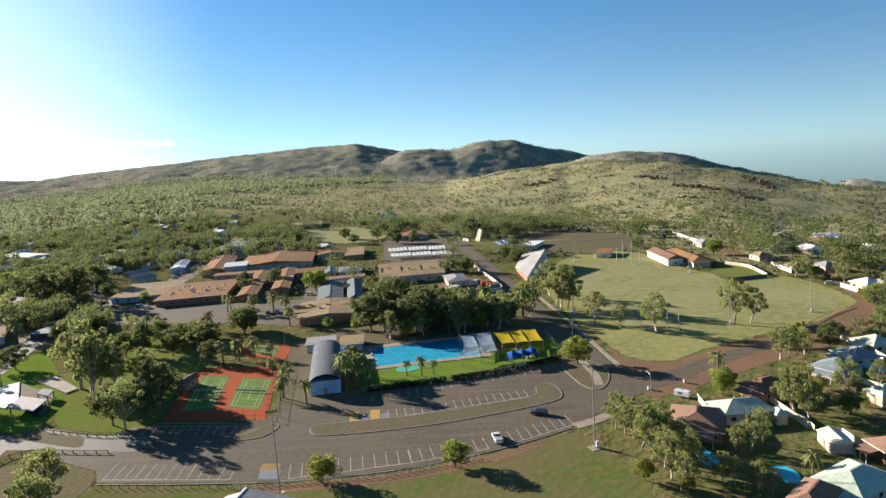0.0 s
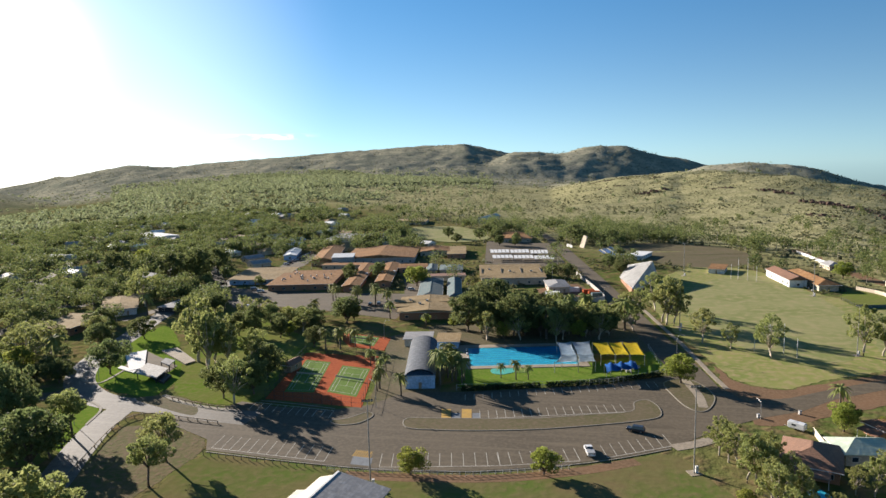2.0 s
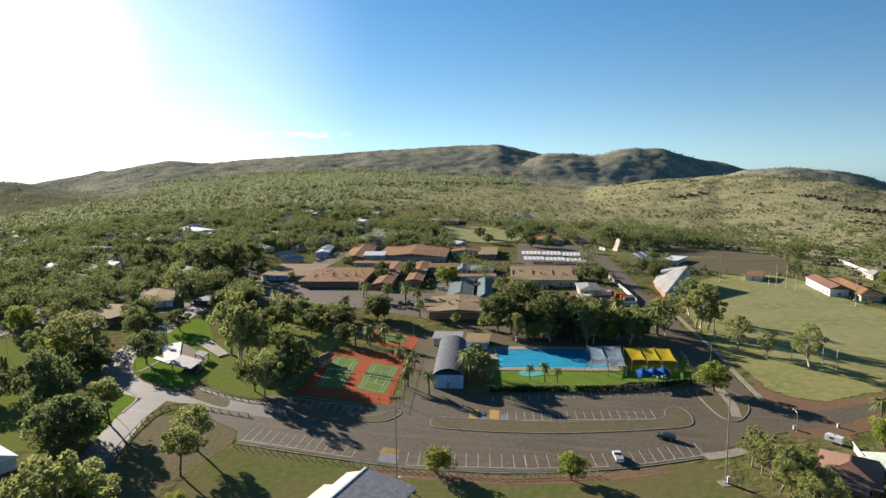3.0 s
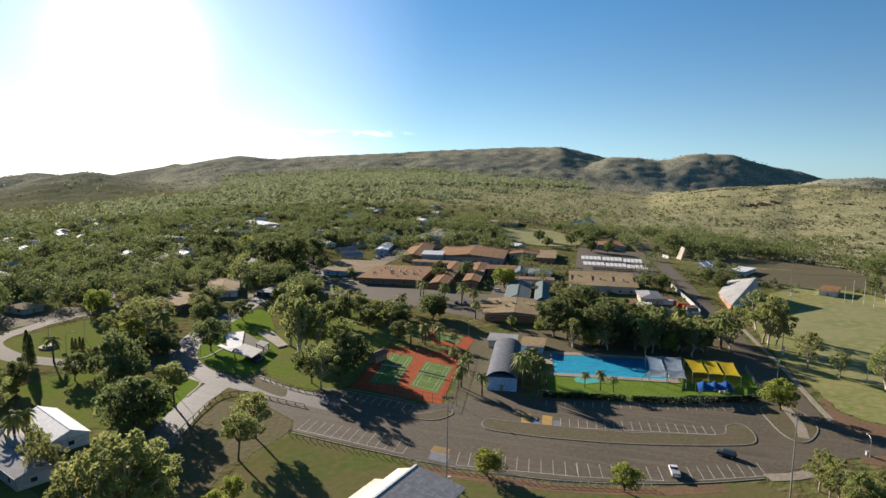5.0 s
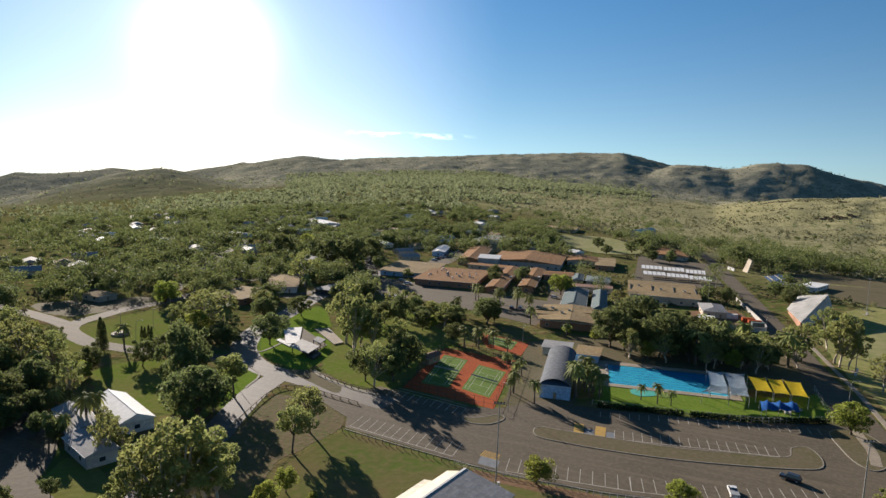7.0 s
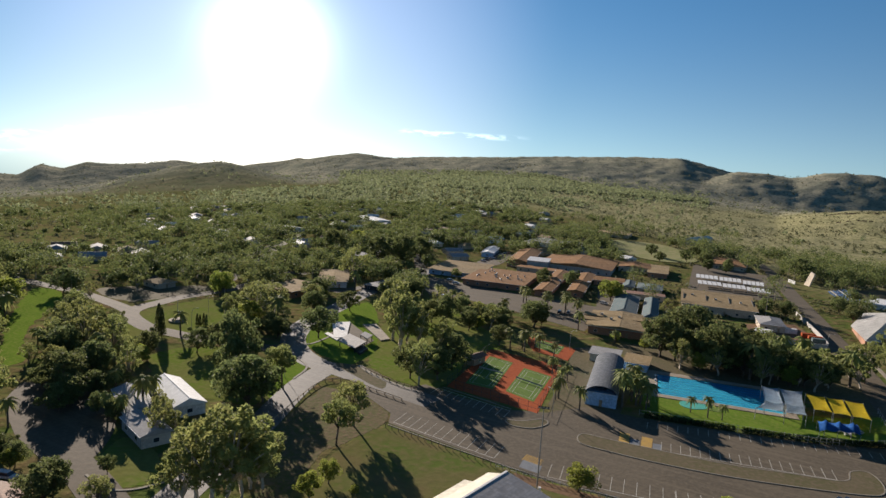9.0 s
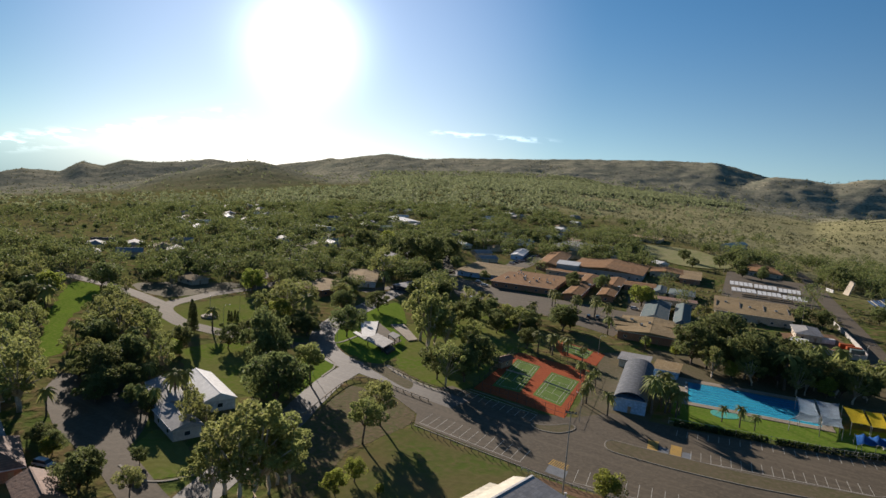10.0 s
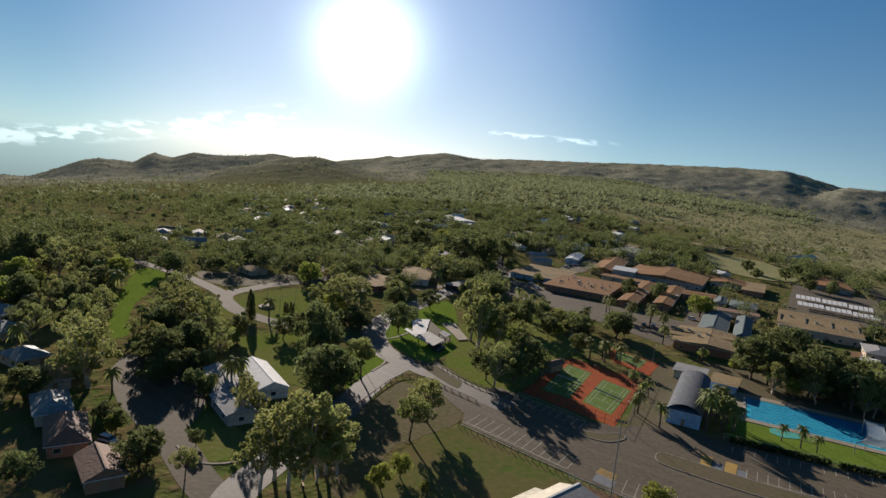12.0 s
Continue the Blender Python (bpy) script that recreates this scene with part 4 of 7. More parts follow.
def building(name, label, x, y, w, d, turn, h, roof, roof_mat, wall_mat, rise=1.2, over=0.6, gap=5.5, category="building", along="x", group="", wide=1.5):
    """A low building: walls, roof, gutter, door and a row of windows on each long side."""
    if along == "y":
        w, d, turn = d, w, turn - 90
    z0 = float(terrain(x, y))
    top = thing(name, pose(x, y, z0, 0, 0, turn), label, category, group)
    m = pose(x, y, 0, 0, 0, turn)
    CLEAR.append([tuple((m @ Vector((sx * (w / 2 + 1), sy * (d / 2 + 1), 0))).xy) for sx, sy in ((-1, -1), (1, -1), (1, 1), (-1, 1))])
    bm = bmesh.new()
    add_box(bm, 0, 0, -0.3, w, d, h + 0.3)
    part("wall", bm, wall_mat, top)
    if roof == "gable":
        bm = bmesh.new()
        for s in (-1, 1):
            e = (w if w >= d else d) / 2 - 0.1
            if w >= d:
                v = [(s * e, -d / 2, h - 0.1), (s * e, d / 2, h - 0.1), (s * e, 0, h + rise * 0.92)]
                o = Vector((-s * 0.2, 0, 0))
            else:
                v = [(-w / 2, s * e, h - 0.1), (w / 2, s * e, h - 0.1), (0, s * e, h + rise * 0.92)]
                o = Vector((0, -s * 0.2, 0))
            a = [bm.verts.new(p) for p in v]
            b = [bm.verts.new(Vector(p) + o) for p in v]
            bm.faces.new(a)
            bm.faces.new(b[::-1])
            for k in range(3):
                bm.faces.new((a[k], b[k], b[(k + 1) % 3], a[(k + 1) % 3]))
        part("gable_wall", bm, wall_mat, top)
    r = part("roof", roof_mesh(roof, w, d, h + 0.003, rise, over), roof_mat, top)
    if roof in ("hip", "gable"):
        e, (rx, ry) = max(w, d) / 2 + over, (1, 0) if w >= d else (0, 1)
        ln = 2 * (e if roof == "gable" else e - min(w / 2 + over, d / 2 + over) * 0.95)
        if ln > 0.5:
            box_part("ridge_cap", (0, 0, h + rise + 0.16, ln if rx else 0.35, ln if ry else 0.35, 0.07), roof_mat, r)
    for s in (-1, 1):
        box_part("gutter", (0, s * (d / 2 + over + 0.06), h + 0.02, w + 2 * over, 0.12, 0.14), M_WALL_WHITE, r)
    # windows
    for s, face in ((-1, 0), (1, 180)):
        n = int(w // gap)
        for k in range(n):
            px = -w / 2 + w * (k + 0.5) / n
            if k == n // 2 and s < 0:
                dr = box_part("door", (px, -d / 2 - 0.04, 0.02, 0.95, 0.08, 2.05), M_TIMBER, top)
                box_part("door_handle", (px + 0.35, -d / 2 - 0.11, 1.0, 0.05, 0.07, 0.14), M_METAL, dr)
            else:
                window_part(top, px, s * (d / 2 + 0.03), 0.95, wide, min(1.2, h - 1.4), face)
    n = int(d // gap)
    for s, face in ((-1, -90), (1, 90)):
        for k in range(n):
            window_part(top, s * (w / 2 + 0.03), -d / 2 + d * (k + 0.5) / n, 0.95, wide, min(1.2, h - 1.4), face)
    return top


def roof_vents(top, spots, z, r=0.35, h=0.9):
    for x, y in spots:
        bm = bmesh.new()
        add_tube(bm, [(x, y, z - 0.4), (x, y, z + h)], [r, r], 8)
        v = part("roof_vent", bm, M_METAL, top)
        bm = bmesh.new()
        add_tube(bm, [(x, y, z + h), (x, y, z + h + 0.12), (x, y, z + h + 0.4)], [r * 1.5, r * 1.5, 0.05], 8)
        part("cowl", bm, M_METAL, v)


# the large low complex with rust-red roofs
main = building("hospital_block", "long low block under a broad rusty flat roof with vents", -160.5, 364.0, 36.6, 51.2, 11.3, 3.6, "flat", M_TERRA, M_WALL_BRICK, over=1.2)
roof_vents(main, [(nrg.uniform(-15, 15), nrg.uniform(-18, 18)) for _ in range(14)], 3.8)
building("hospital_wing", "low wing with a pale roof and light blue wall", -196.0, 376.0, 32.0, 42.0, 10.5, 3.2, "skillion", M_TAN_ROOF, M_WALL_BLUE, rise=0.8, over=1.5)


def roof_units(top, w, d, z, n):
    """Box coolers on a roof."""
    for _ in range(n):
        u = box_part("cooler", (nrg.uniform(-0.4, 0.4) * w, nrg.uniform(-0.35, 0.35) * d, z, 1.3, 1.1, 0.9), M_METAL, top, bevel=0.05)
        box_part("grille", (u.data.vertices[0].co.x, u.data.vertices[0].co.y, z + 0.9, 0.7, 0.6, 0.08), M_DARK, u)


building("covered_walkway", "narrow link building under a rusty roof", -157.6, 421.2, 30.0, 11.0, 2.0, 3.2, "flat", M_TERRA, M_WALL_CREAM, over=0.8)
building("hospital_block", "large rear block with a broad rust-red gabled roof", -145.0, 474.0, 52.0, 60.0, 10.0, 4.2, "gable", M_TERRA, M_WALL_GREY, rise=2.4, over=1.0)
building("hospital_block", "rear block end with a rust-red gabled roof", -188.8, 470.8, 83.3, 16.5, 105.0, 4.0, "gable", M_TERRA, M_WALL_BRICK, rise=2.2, over=1.0)
building("plant_room", "white sheeted lantern on the rear roof", -165.0, 438.5, 15.5, 12.0, 12.0, 6.2, "skillion", M_WHITE_ROOF, M_WALL_GREY, rise=1.4, over=0.3)
w1 = building("ward_wing", "narrow ward wing under a rusty roof with skylights", -131.3, 378.1, 83.9, 8.5, 101.0, 3.4, "gable", M_TERRA, M_WALL_BRICK, rise=1.0, over=1.0)
w2 = building("ward_wing", "narrow ward wing under a rusty roof with skylights", -116.0, 388.4, 74.4, 8.2, 101.6, 3.4, "gable", M_TERRA, M_WALL_BRICK, rise=1.0, over=1.0)
for wing in (w1, w2):
    for k in range(4):
        box_part("skylight", (-2.0, -4 + k * 4, 4.0, 2.4, 1.6, 0.35), M_WALL_WHITE, wing)
building("covered_walkway", "link corridor under a rust-red roof", -106.0, 414.6, 19.0, 17.0, 13.0, 3.2, "gable", M_TERRA, M_WALL_BRICK, rise=0.8, over=0.6)
building("office_block", "low block with a rust-brown roof behind the wards", -109.5, 500.9, 23.0, 28.0, 11.9, 3.6, "gable", M_TERRA, M_WALL_CREAM, rise=1.4, over=0.8)
building("office_block", "low tan-roofed block beside a lawn", -90.5, 496.5, 13.4, 47.0, 9.4, 3.6, "flat", M_TAN_ROOF, M_WALL_BRICK, over=0.8)
building("clinic", "single-storey clinic under a teal sheet roof", -76.0, 335.6, 56.0, 11.8, 100.9, 3.6, "hip", M_TEAL_ROOF, M_WALL_CREAM, rise=1.8)
building("clinic", "single-storey clinic under a teal sheet roof", -63.0, 336.1, 55.8, 6.4, 100.4, 3.6, "hip", M_TEAL_ROOF, M_WALL_CREAM, rise=1.8)
building("clinic", "small clinic under a dull green roof", -91.5, 408.4, 26.0, 6.2, 101.7, 3.2, "hip", M_TEAL_ROOF, M_WALL_CREAM, rise=1.2)
building("clinic", "small green-roofed clinic building", -78.6, 409.5, 14.4, 22.0, 10.0, 3.2, "hip", M_TEAL_ROOF, M_WALL_CREAM, rise=1.2)
building("covered_walkway", "long thin link under a brown roof", -76.3, 381.0, 23.0, 9.0, 13.0, 3.0, "flat", M_TERRA_DARK, M_WALL_CREAM, over=0.5)
t1 = building("day_centre", "long building with a tan roof in two low pitches", -67.4, 292.5, 26.7, 33.1, 11.2, 3.6, "gable", M_TAN_ROOF, M_WALL_BRICK, rise=1.2, over=1.2)
hall = building("school_hall", "long tan-roofed hall with dark roof ribs", -36.5, 384.8, 36.9, 38.6, 9.0, 4.2, "skillion", M_TAN_ROOF, M_WALL_CREAM, rise=1.8, over=1.0)
for k in range(4):
    box_part("roof_rib", (-18 + 12 * k, 0, 5.2, 0.35, 14, 0.5), M_DARK, hall, rx=4)
roof_units(hall, 40, 16, 5.3, 3)
roof_units(main, 36, 34, 3.75, 5)
for y0, z0 in ((-4.5, 4.1), (3.5, 4.5)):
    box_part("clerestory_wall", (0, y0, 3.6, 33, 4.6, z0 - 3.6), M_DARK, t1)
    box_part("upper_roof", (0, y0 + 0.3, z0, 34.5, 5.6, 0.3), M_TAN_ROOF, t1, rx=3)
roof_units(t1, 34, 12, 4.7, 4)
building("store_room", "small blue-white shed behind the complex", -224.5, 481.1, 44.0, 9.5, 108.0, 3.4, "gable", M_WHITE_ROOF, M_WALL_BLUE, rise=1.0)
building("day_centre", "small tan-roofed building by the depot", -42.2, 311.8, 7.2, 10.3, -10.4, 3.0, "flat", M_WHITE_ROOF, M_WALL_CREAM)
building("depot_shed", "white transportable hut in a yard", -10.2, 327.4, 6.3, 11.8, -2.2, 2.8, "flat", M_WHITE_ROOF, M_WALL_WHITE)
building("school_block", "low school block beside the street", -8.3, 354.2, 11.1, 20.7, 9.5, 3.2, "hip", M_GREY_ROOF, M_WALL_CREAM, rise=1.4)
building("school_block", "low pink-roofed block beyond the playing field", -54.3, 601.6, 25.9, 58.0, 11.6, 3.2, "gable", M_TERRA, M_WALL_CREAM, rise=1.0)
building("school_block", "grey long-roofed school building", -218.0, 583.8, 23.1, 43.1, 4.7, 3.2, "gable", M_GREY_ROOF, M_WALL_WHITE, rise=1.0)
building("school_block", "grey long-roofed school building", -190.9, 584.7, 25.5, 43.5, 3.8, 3.2, "gable", M_GREY_ROOF, M_WALL_WHITE, rise=1.0)
building("school_block", "long verandah classroom beside the field", -190.5, 745.4, 37.0, 41.3, 6.8, 3.2, "gable", M_TAN_ROOF, M_WALL_CREAM, rise=1.0)
building("house", "tall pale house among the trees beyond the school", -99.8, 772.5, 10.0, 59.8, -11.1, 6.0, "gable", M_CREAM_ROOF, M_WALL_CREAM, rise=2.5, category="house")


def bleachers():
    """Rows of blue and white bench seats beside the gravel field."""
    a, b = Vector((30.5, 524.5)), Vector((37.5, 478.5))
    u, deep = b - a, 9.0
    top = thing("bleachers", pose(a.x, a.y, 0, 0, 0, math.degrees(math.atan2(u.y, u.x))), "rows of blue and white bench seating", "seating")
    w = Vector((-u.y, u.x)).normalized() * -deep
    CLEAR.append([tuple(a - w * 0.5), tuple(b - w * 0.5), tuple(b + w * 1.5), tuple(a + w * 1.5)])
    for k in range(7):
        box_part("bench", (u.length / 2, -deep * k / 6, 0.25 + 0.45 * (6 - k), u.length, 0.7, 0.12), M_WALL_WHITE if k % 3 == 2 else M_SAIL_BLUE, top)
    for s in range(9):
        for k in range(7):
            box_part("upright", (0.3 + (u.length - 0.6) * s / 8, -deep * k / 6, 0, 0.12, 0.12, 0.26 + 0.45 * (6 - k)), M_METAL, top)
        box_part("frame", (0.3 + (u.length - 0.6) * s / 8, -deep / 2, 0.02, 0.14, deep, 0.12), M_METAL, top)


bleachers()
building("kiosk", "white flat-roofed kiosk beside the seating", 48.9, 482.5, 10.6, 27.8, -22.4, 2.8, "flat", M_WHITE_ROOF, M_WALL_WHITE)


def skip(q, turn, m, label):
    top = thing("skip_bin", pose(*q, 0.05, 0, 0, turn), label, "container")
    box_part("body", (0, 0, 0, 6, 2.4, 2.3), m, top, bevel=0.06)
    for k in range(5):
        for s in (-1, 1):
            box_part("rib", (-2.4 + 1.2 * k, s * 1.24, 0.1, 0.12, 0.08, 2.1), m, top)


for q, m, w in (((8.8, 342.6), M_COURT_RED, "red shipping container in the depot"), ((11.6, 338.4), M_COURT_RED, "red shipping container in the depot"), ((13.1, 334.2), M_TEAL_ROOF, "teal shipping container in the depot"), ((1.0, 347.8), M_WALL_WHITE, "white shipping container in the depot")):
    skip(q, 15, m, w)
# depot wall
ribbon("wall_depot", [(-11.5, 325.3), (13.8, 323.1), (14.5, 341.8), (2.9, 402.8)], 0.3, 2.2, M_WALL_GREY, "plain grey block wall of the depot", "wall", height=2.3)


def shade_row(x, y, w, d, turn):
    top = thing("carport", pose(x, y, 0, 0, 0, turn), "white sheeted car shade roof on posts", "carport", "car shades")
    CLEAR.append([(x - w / 2, y - d), (x + w / 2, y - d), (x + w / 2, y + d), (x - w / 2, y + d)])
    for sy in (-0.27, 0.27):
        for k in range(5):
            panel = part("roof_panel", roof_mesh("skillion", w / 5 - 0.45, d * 0.4, 0, 0.4, 0), M_WHITE_ROOF, top)
            panel.matrix_basis = pose(w * (k - 2) / 5, sy * d, 2.6)
        box_part("beam", (0, sy * d, 2.62, w, 0.25, 0.18), M_METAL, top)
    for sx in (-0.45, 0, 0.45):
        for sy in (-0.27, 0.27):
            box_part("post", (sx * w, sy * d, 0, 0.15, 0.15, 2.62), M_METAL, top)


for r in ((-55.9, 495.5, 15.1, 17, 8.1), (-40.2, 495.7, 14.7, 17, 6.6), (-24.9, 492.5, 13.7, 17, 4.7),
          (-50.3, 464.8, 15.3, 15, 9.1), (-34.8, 464.3, 14.4, 15, 7.0), (-19.8, 461.9, 14.4, 15, 5.1)):
    shade_row(*r)


def church():
    """One great folded roof: a kite-shaped slope up to a high ridge, and a steep back."""
    L, F, R, B = (Vector((*p, z)) for p, z in (((27.8, 383.3), 2.0), ((30.7, 335.6), 4.5), ((47.3, 390.5), 11.0), ((35.5, 420.4), 4.0)))
    c = (L + F + R + B) / 4
    top = thing("church", pose(c.x, c.y, 0), "church with a great folded white roof and brick walls", "church")
    CLEAR.append([(c.x - 24, c.y - 45), (c.x + 16, c.y - 45), (c.x + 24, c.y + 40), (c.x - 24, c.y + 40)])
    back = (R - F).normalized().cross(Vector((0, 0, 1)))
    if back.dot(c - F) > 0:
        back = -back
    pts = [L, F, R, B, R + back * 3 + Vector((0, 0, 2.6 - R.z)), F + back * 3 + Vector((0, 0, 2.6 - F.z))]
    o = Vector((c.x, c.y, 0))
    bm = bmesh.new()
    v = [bm.verts.new(p - o) for p in pts]
    bm.faces.new((v[0], v[1], v[2], v[3]))
    bm.faces.new((v[1], v[5], v[4], v[2]))
    bmesh.ops.solidify(bm, geom=bm.faces[:], thickness=0.35)
    part("roof", bm, M_WALL_WHITE, top)
    base = [p.lerp(c, 0.12) for p in pts]
    for i, j in ((0, 1), (1, 5), (5, 4), (4, 2), (2, 3), (3, 0)):
        bm = bmesh.new()
        a, b = base[i] - o, base[j] - o
        inn = (b - a).cross(Vector((0, 0, 1))).normalized() * 0.15
        q = [bm.verts.new(p) for p in (Vector((a.x, a.y, 0)) + inn, Vector((b.x, b.y, 0)) + inn, Vector((b.x, b.y, b.z - 0.9)) + inn, Vector((a.x, a.y, a.z - 0.9)) + inn)]
        r = [bm.verts.new(w.co - 2 * inn) for w in q]
        bm.faces.new(q)
        bm.faces.new(r[::-1])
        for k in range(4):
            bm.faces.new((q[k], r[k], r[(k + 1) % 4], q[(k + 1) % 4]))
        part("brick_wall", bm, M_WALL_BRICK, top)
    d = (F - L).xy.lerp((F - L).xy, 0.5)
    m = base[0].lerp(base[1], 0.5) - o
    box_part("door", (m.x, m.y - 0.3, 0, 2.0, 0.5, 2.2), M_TIMBER, top, rz=math.degrees(math.atan2(d.y, d.x)))


church()


def tall_sign():
    x, y = (8.2, 541.1)
    top = thing("bell_tower", pose(x, y, 0, 0, 0, -62), "leaning white slab tower beside a low white wall", "tower")
    CLEAR.append([(x - 20, y - 60), (x + 14, y - 60), (x + 14, y + 12), (x - 20, y + 12)])
    bm = bmesh.new()
    f = [bm.verts.new(p) for p in ((-4.0, 0, 0.0), (3.6, 0, 0.0), (5.2, 1.8, 9.5), (0.2, 1.8, 10.5))]
    g = [bm.verts.new(p.co + Vector((0, 1.0, 0))) for p in f]
    bm.faces.new(f)
    bm.faces.new(g[::-1])
    for k in range(4):
        bm.faces.new((f[k], g[k], g[(k + 1) % 4], f[(k + 1) % 4]))
    part("slab", bm, M_WALL_CREAM, top)
    box_part("low_wall", (-8, -7, 0, 10, 0.6, 2.2), M_WALL_WHITE, top, rz=0, bevel=0.05)


tall_sign()
building("clubhouse", "white-walled clubhouse with a red-brown roof", 119.5, 387.0, 37.0, 9.0, -88.0, 4.0, "gable", M_TERRA_DARK, M_WALL_WHITE, rise=2.0, over=0.6)
building("clubhouse", "clubhouse bar with a broad orange-tan roof", 130.8, 381.5, 9.6, 46.0, 2.0, 3.2, "hip", M_TERRA, M_WALL_CREAM, rise=2.2, over=1.2)
building("changing_room", "small white changing room by the oval", 90.4, 420.6, 8.9, 18.5, -18.0, 2.8, "skillion", M_TERRA, M_WALL_WHITE, rise=0.5)

# pool buildings
shed = building("pool_shed", "long shed with a curved blue-grey roof and pale blue walls", -50.3, 205.2, 39.7, 9.2, 101.2, 4.2, "barrel", M_SHED_ROOF, M_WALL_BLUE, rise=2.2, over=0.25, along="y")
building("kiosk", "grey-roofed pool kiosk behind the shed", -59.3, 237.3, 10.5, 10.0, 9.0, 3.0, "flat", M_GREY_ROOF, M_WALL_CREAM)
building("kiosk", "small tan-roofed pool office", -47.1, 236.5, 8.3, 12.5, 6.4, 2.8, "flat", M_TAN_ROOF, M_WALL_BLUE)
building("shelter", "brown-roofed shelter beside the courts", -95.5, 199.0, 3.4, 7.0, -8.0, 2.5, "gable", M_TERRA_DARK, M_TIMBER, rise=0.9)


def shade_sail(q, heights, m, label):
    """A stretched cloth between four masts, sagging between its corners."""
    pts = [Vector((*p, h)) for p, h in zip(q, heights)]
    c = sum(pts, Vector()) / 4
    top = thing("shade_sail", pose(c.x, c.y, 0), label, "shade sail", "sails by the pool")
    bm = bmesh.new()
    n = 12
    g = {}
    for i in range(n + 1):
        for j in range(n + 1):
            s, t = i / n, j / n
            pull = 0.10
            ss = s + (0.5 - s) * 4 * t * (1 - t) * pull
            tt = t + (0.5 - t) * 4 * s * (1 - s) * pull
            p = (pts[0] * (1 - ss) + pts[1] * ss) * (1 - tt) + (pts[3] * (1 - ss) + pts[2] * ss) * tt
            g[i, j] = bm.verts.new(p - Vector((c.x, c.y, 0)) - Vector((0, 0, 0.8 * 4 * s * (1 - s) * t * (1 - t) * 1.2)))
    for i in range(n):
        for j in range(n):
            f = bm.faces.new((g[i, j], g[i + 1, j], g[i + 1, j + 1], g[i, j + 1]))
            f.smooth = True
    bmesh.ops.solidify(bm, geom=bm.faces[:], thickness=0.03)
    part("cloth", bm, m, top)
    for p in pts:
        bm = bmesh.new()
        o = Vector((p.x - c.x, p.y - c.y, 0))
        add_tube(bm, [o, o + Vector((0, 0, p.z + 0.2))], [0.1, 0.08], 8)
        part("mast", bm, M_METAL, top)


def sail_at(x0, x1, y0, y1, hs, m, label):
    shade_sail([x0, x1, y1, y0], hs, m, label)


S = "blue-grey square shade sail over the pool end"
for a, b, c, d in (((-3.6, 213.4), (1.8, 215.0), (-5.3, 228.8), (-0.4, 229.7)), ((2.1, 215.1), (7.2, 216.6), (-0.0, 229.7), (6.4, 231.5)),
                   ((-5.5, 206.6), (2.2, 207.9), (-3.2, 212.8), (1.8, 214.3)), ((2.2, 207.9), (7.8, 209.6), (2.2, 214.4), (7.2, 215.9))):
    sail_at(a, b, c, d, (3.6, 3.6, 4.4, 4.4), M_SAIL_GREY, S)
for a, b, c, d in (((9.8, 216.4), (14.5, 217.2), (7.3, 228.0), (12.6, 228.9)), ((14.8, 216.6), (19.3, 217.5), (13.0, 228.9), (17.5, 229.8)),
                   ((19.7, 217.5), (24.3, 217.6), (17.9, 229.8), (22.9, 230.0))):
    sail_at(a, b, c, d, (3.8, 3.8, 4.8, 4.8), M_SAIL_YELLOW, "bright yellow shade sail on steel masts")


def marquee():
    """Blue cloth over three poles in a row, drawn down between them to low eaves."""
    a, b, d = Vector((10.9, 199.2)), Vector((20.9, 203.6)), Vector((10.6, 209.0))
    u, v = (b - a), (d - a)
    top = thing("marquee", pose(a.x, a.y, 0), "bright blue peaked canopy over picnic tables", "canopy")
    bm = bmesh.new()
    g = {}
    nx, ny = 18, 10
    for i in range(nx + 1):
        for j in range(ny + 1):
            s, t = i / nx, j / ny
            peak = max(0.0, 1 - abs(((s * 3) % 1 if s < 1 else 0.999) - 0.5) * 2) ** 1.5
            back = math.sin(math.pi * min(1.0, t * 0.85 + 0.15)) ** 1.2
            z = 2.9 + 2.2 * back * (0.35 + 0.65 * peak)
            bow = 0.07 * math.sin(math.pi * s) * (1 - 2 * t)
            p = u * s + v * (t + bow)
            g[i, j] = bm.verts.new((p.x, p.y, z))
    for i in range(nx):
        for j in range(ny):
            f = bm.faces.new((g[i, j], g[i + 1, j], g[i + 1, j + 1], g[i, j + 1]))
            f.smooth = True
    bmesh.ops.solidify(bm, geom=bm.faces[:], thickness=0.03)
    part("cloth", bm, M_SAIL_BLUE, top)
    for s, t in ((0, 0), (1, 0), (1, 1), (0, 1), (1 / 6, 0.5), (0.5, 0.5), (5 / 6, 0.5)):
        p = u * s + v * t
        bm = bmesh.new()
        add_tube(bm, [(p.x, p.y, 0), (p.x, p.y, 2.95 if t != 0.5 else 4.6)], [0.07, 0.06], 8)
        part("pole", bm, M_METAL, top)


marquee()


def picnic_table(x, y, turn):
    top = thing("picnic_table", pose(x, y, 0.03, 0, 0, turn), "white-topped picnic table under the sails", "table", "picnic tables")
    box_part("tabletop", (0, 0, 0.7, 1.8, 0.8, 0.06), M_WALL_WHITE, top)
    for s in (-1, 1):
        box_part("bench", (0, s * 0.75, 0.42, 1.8, 0.3, 0.05), M_WALL_WHITE, top)
        box_part("leg", (s * 0.7, 0, 0, 0.08, 1.5, 0.7), M_METAL, top)


for q in ((16.7, 212.7), (19.6, 213.8), (21.5, 214.7), (18.4, 210.7)):
    picnic_table(*q, rng.uniform(0, 90))


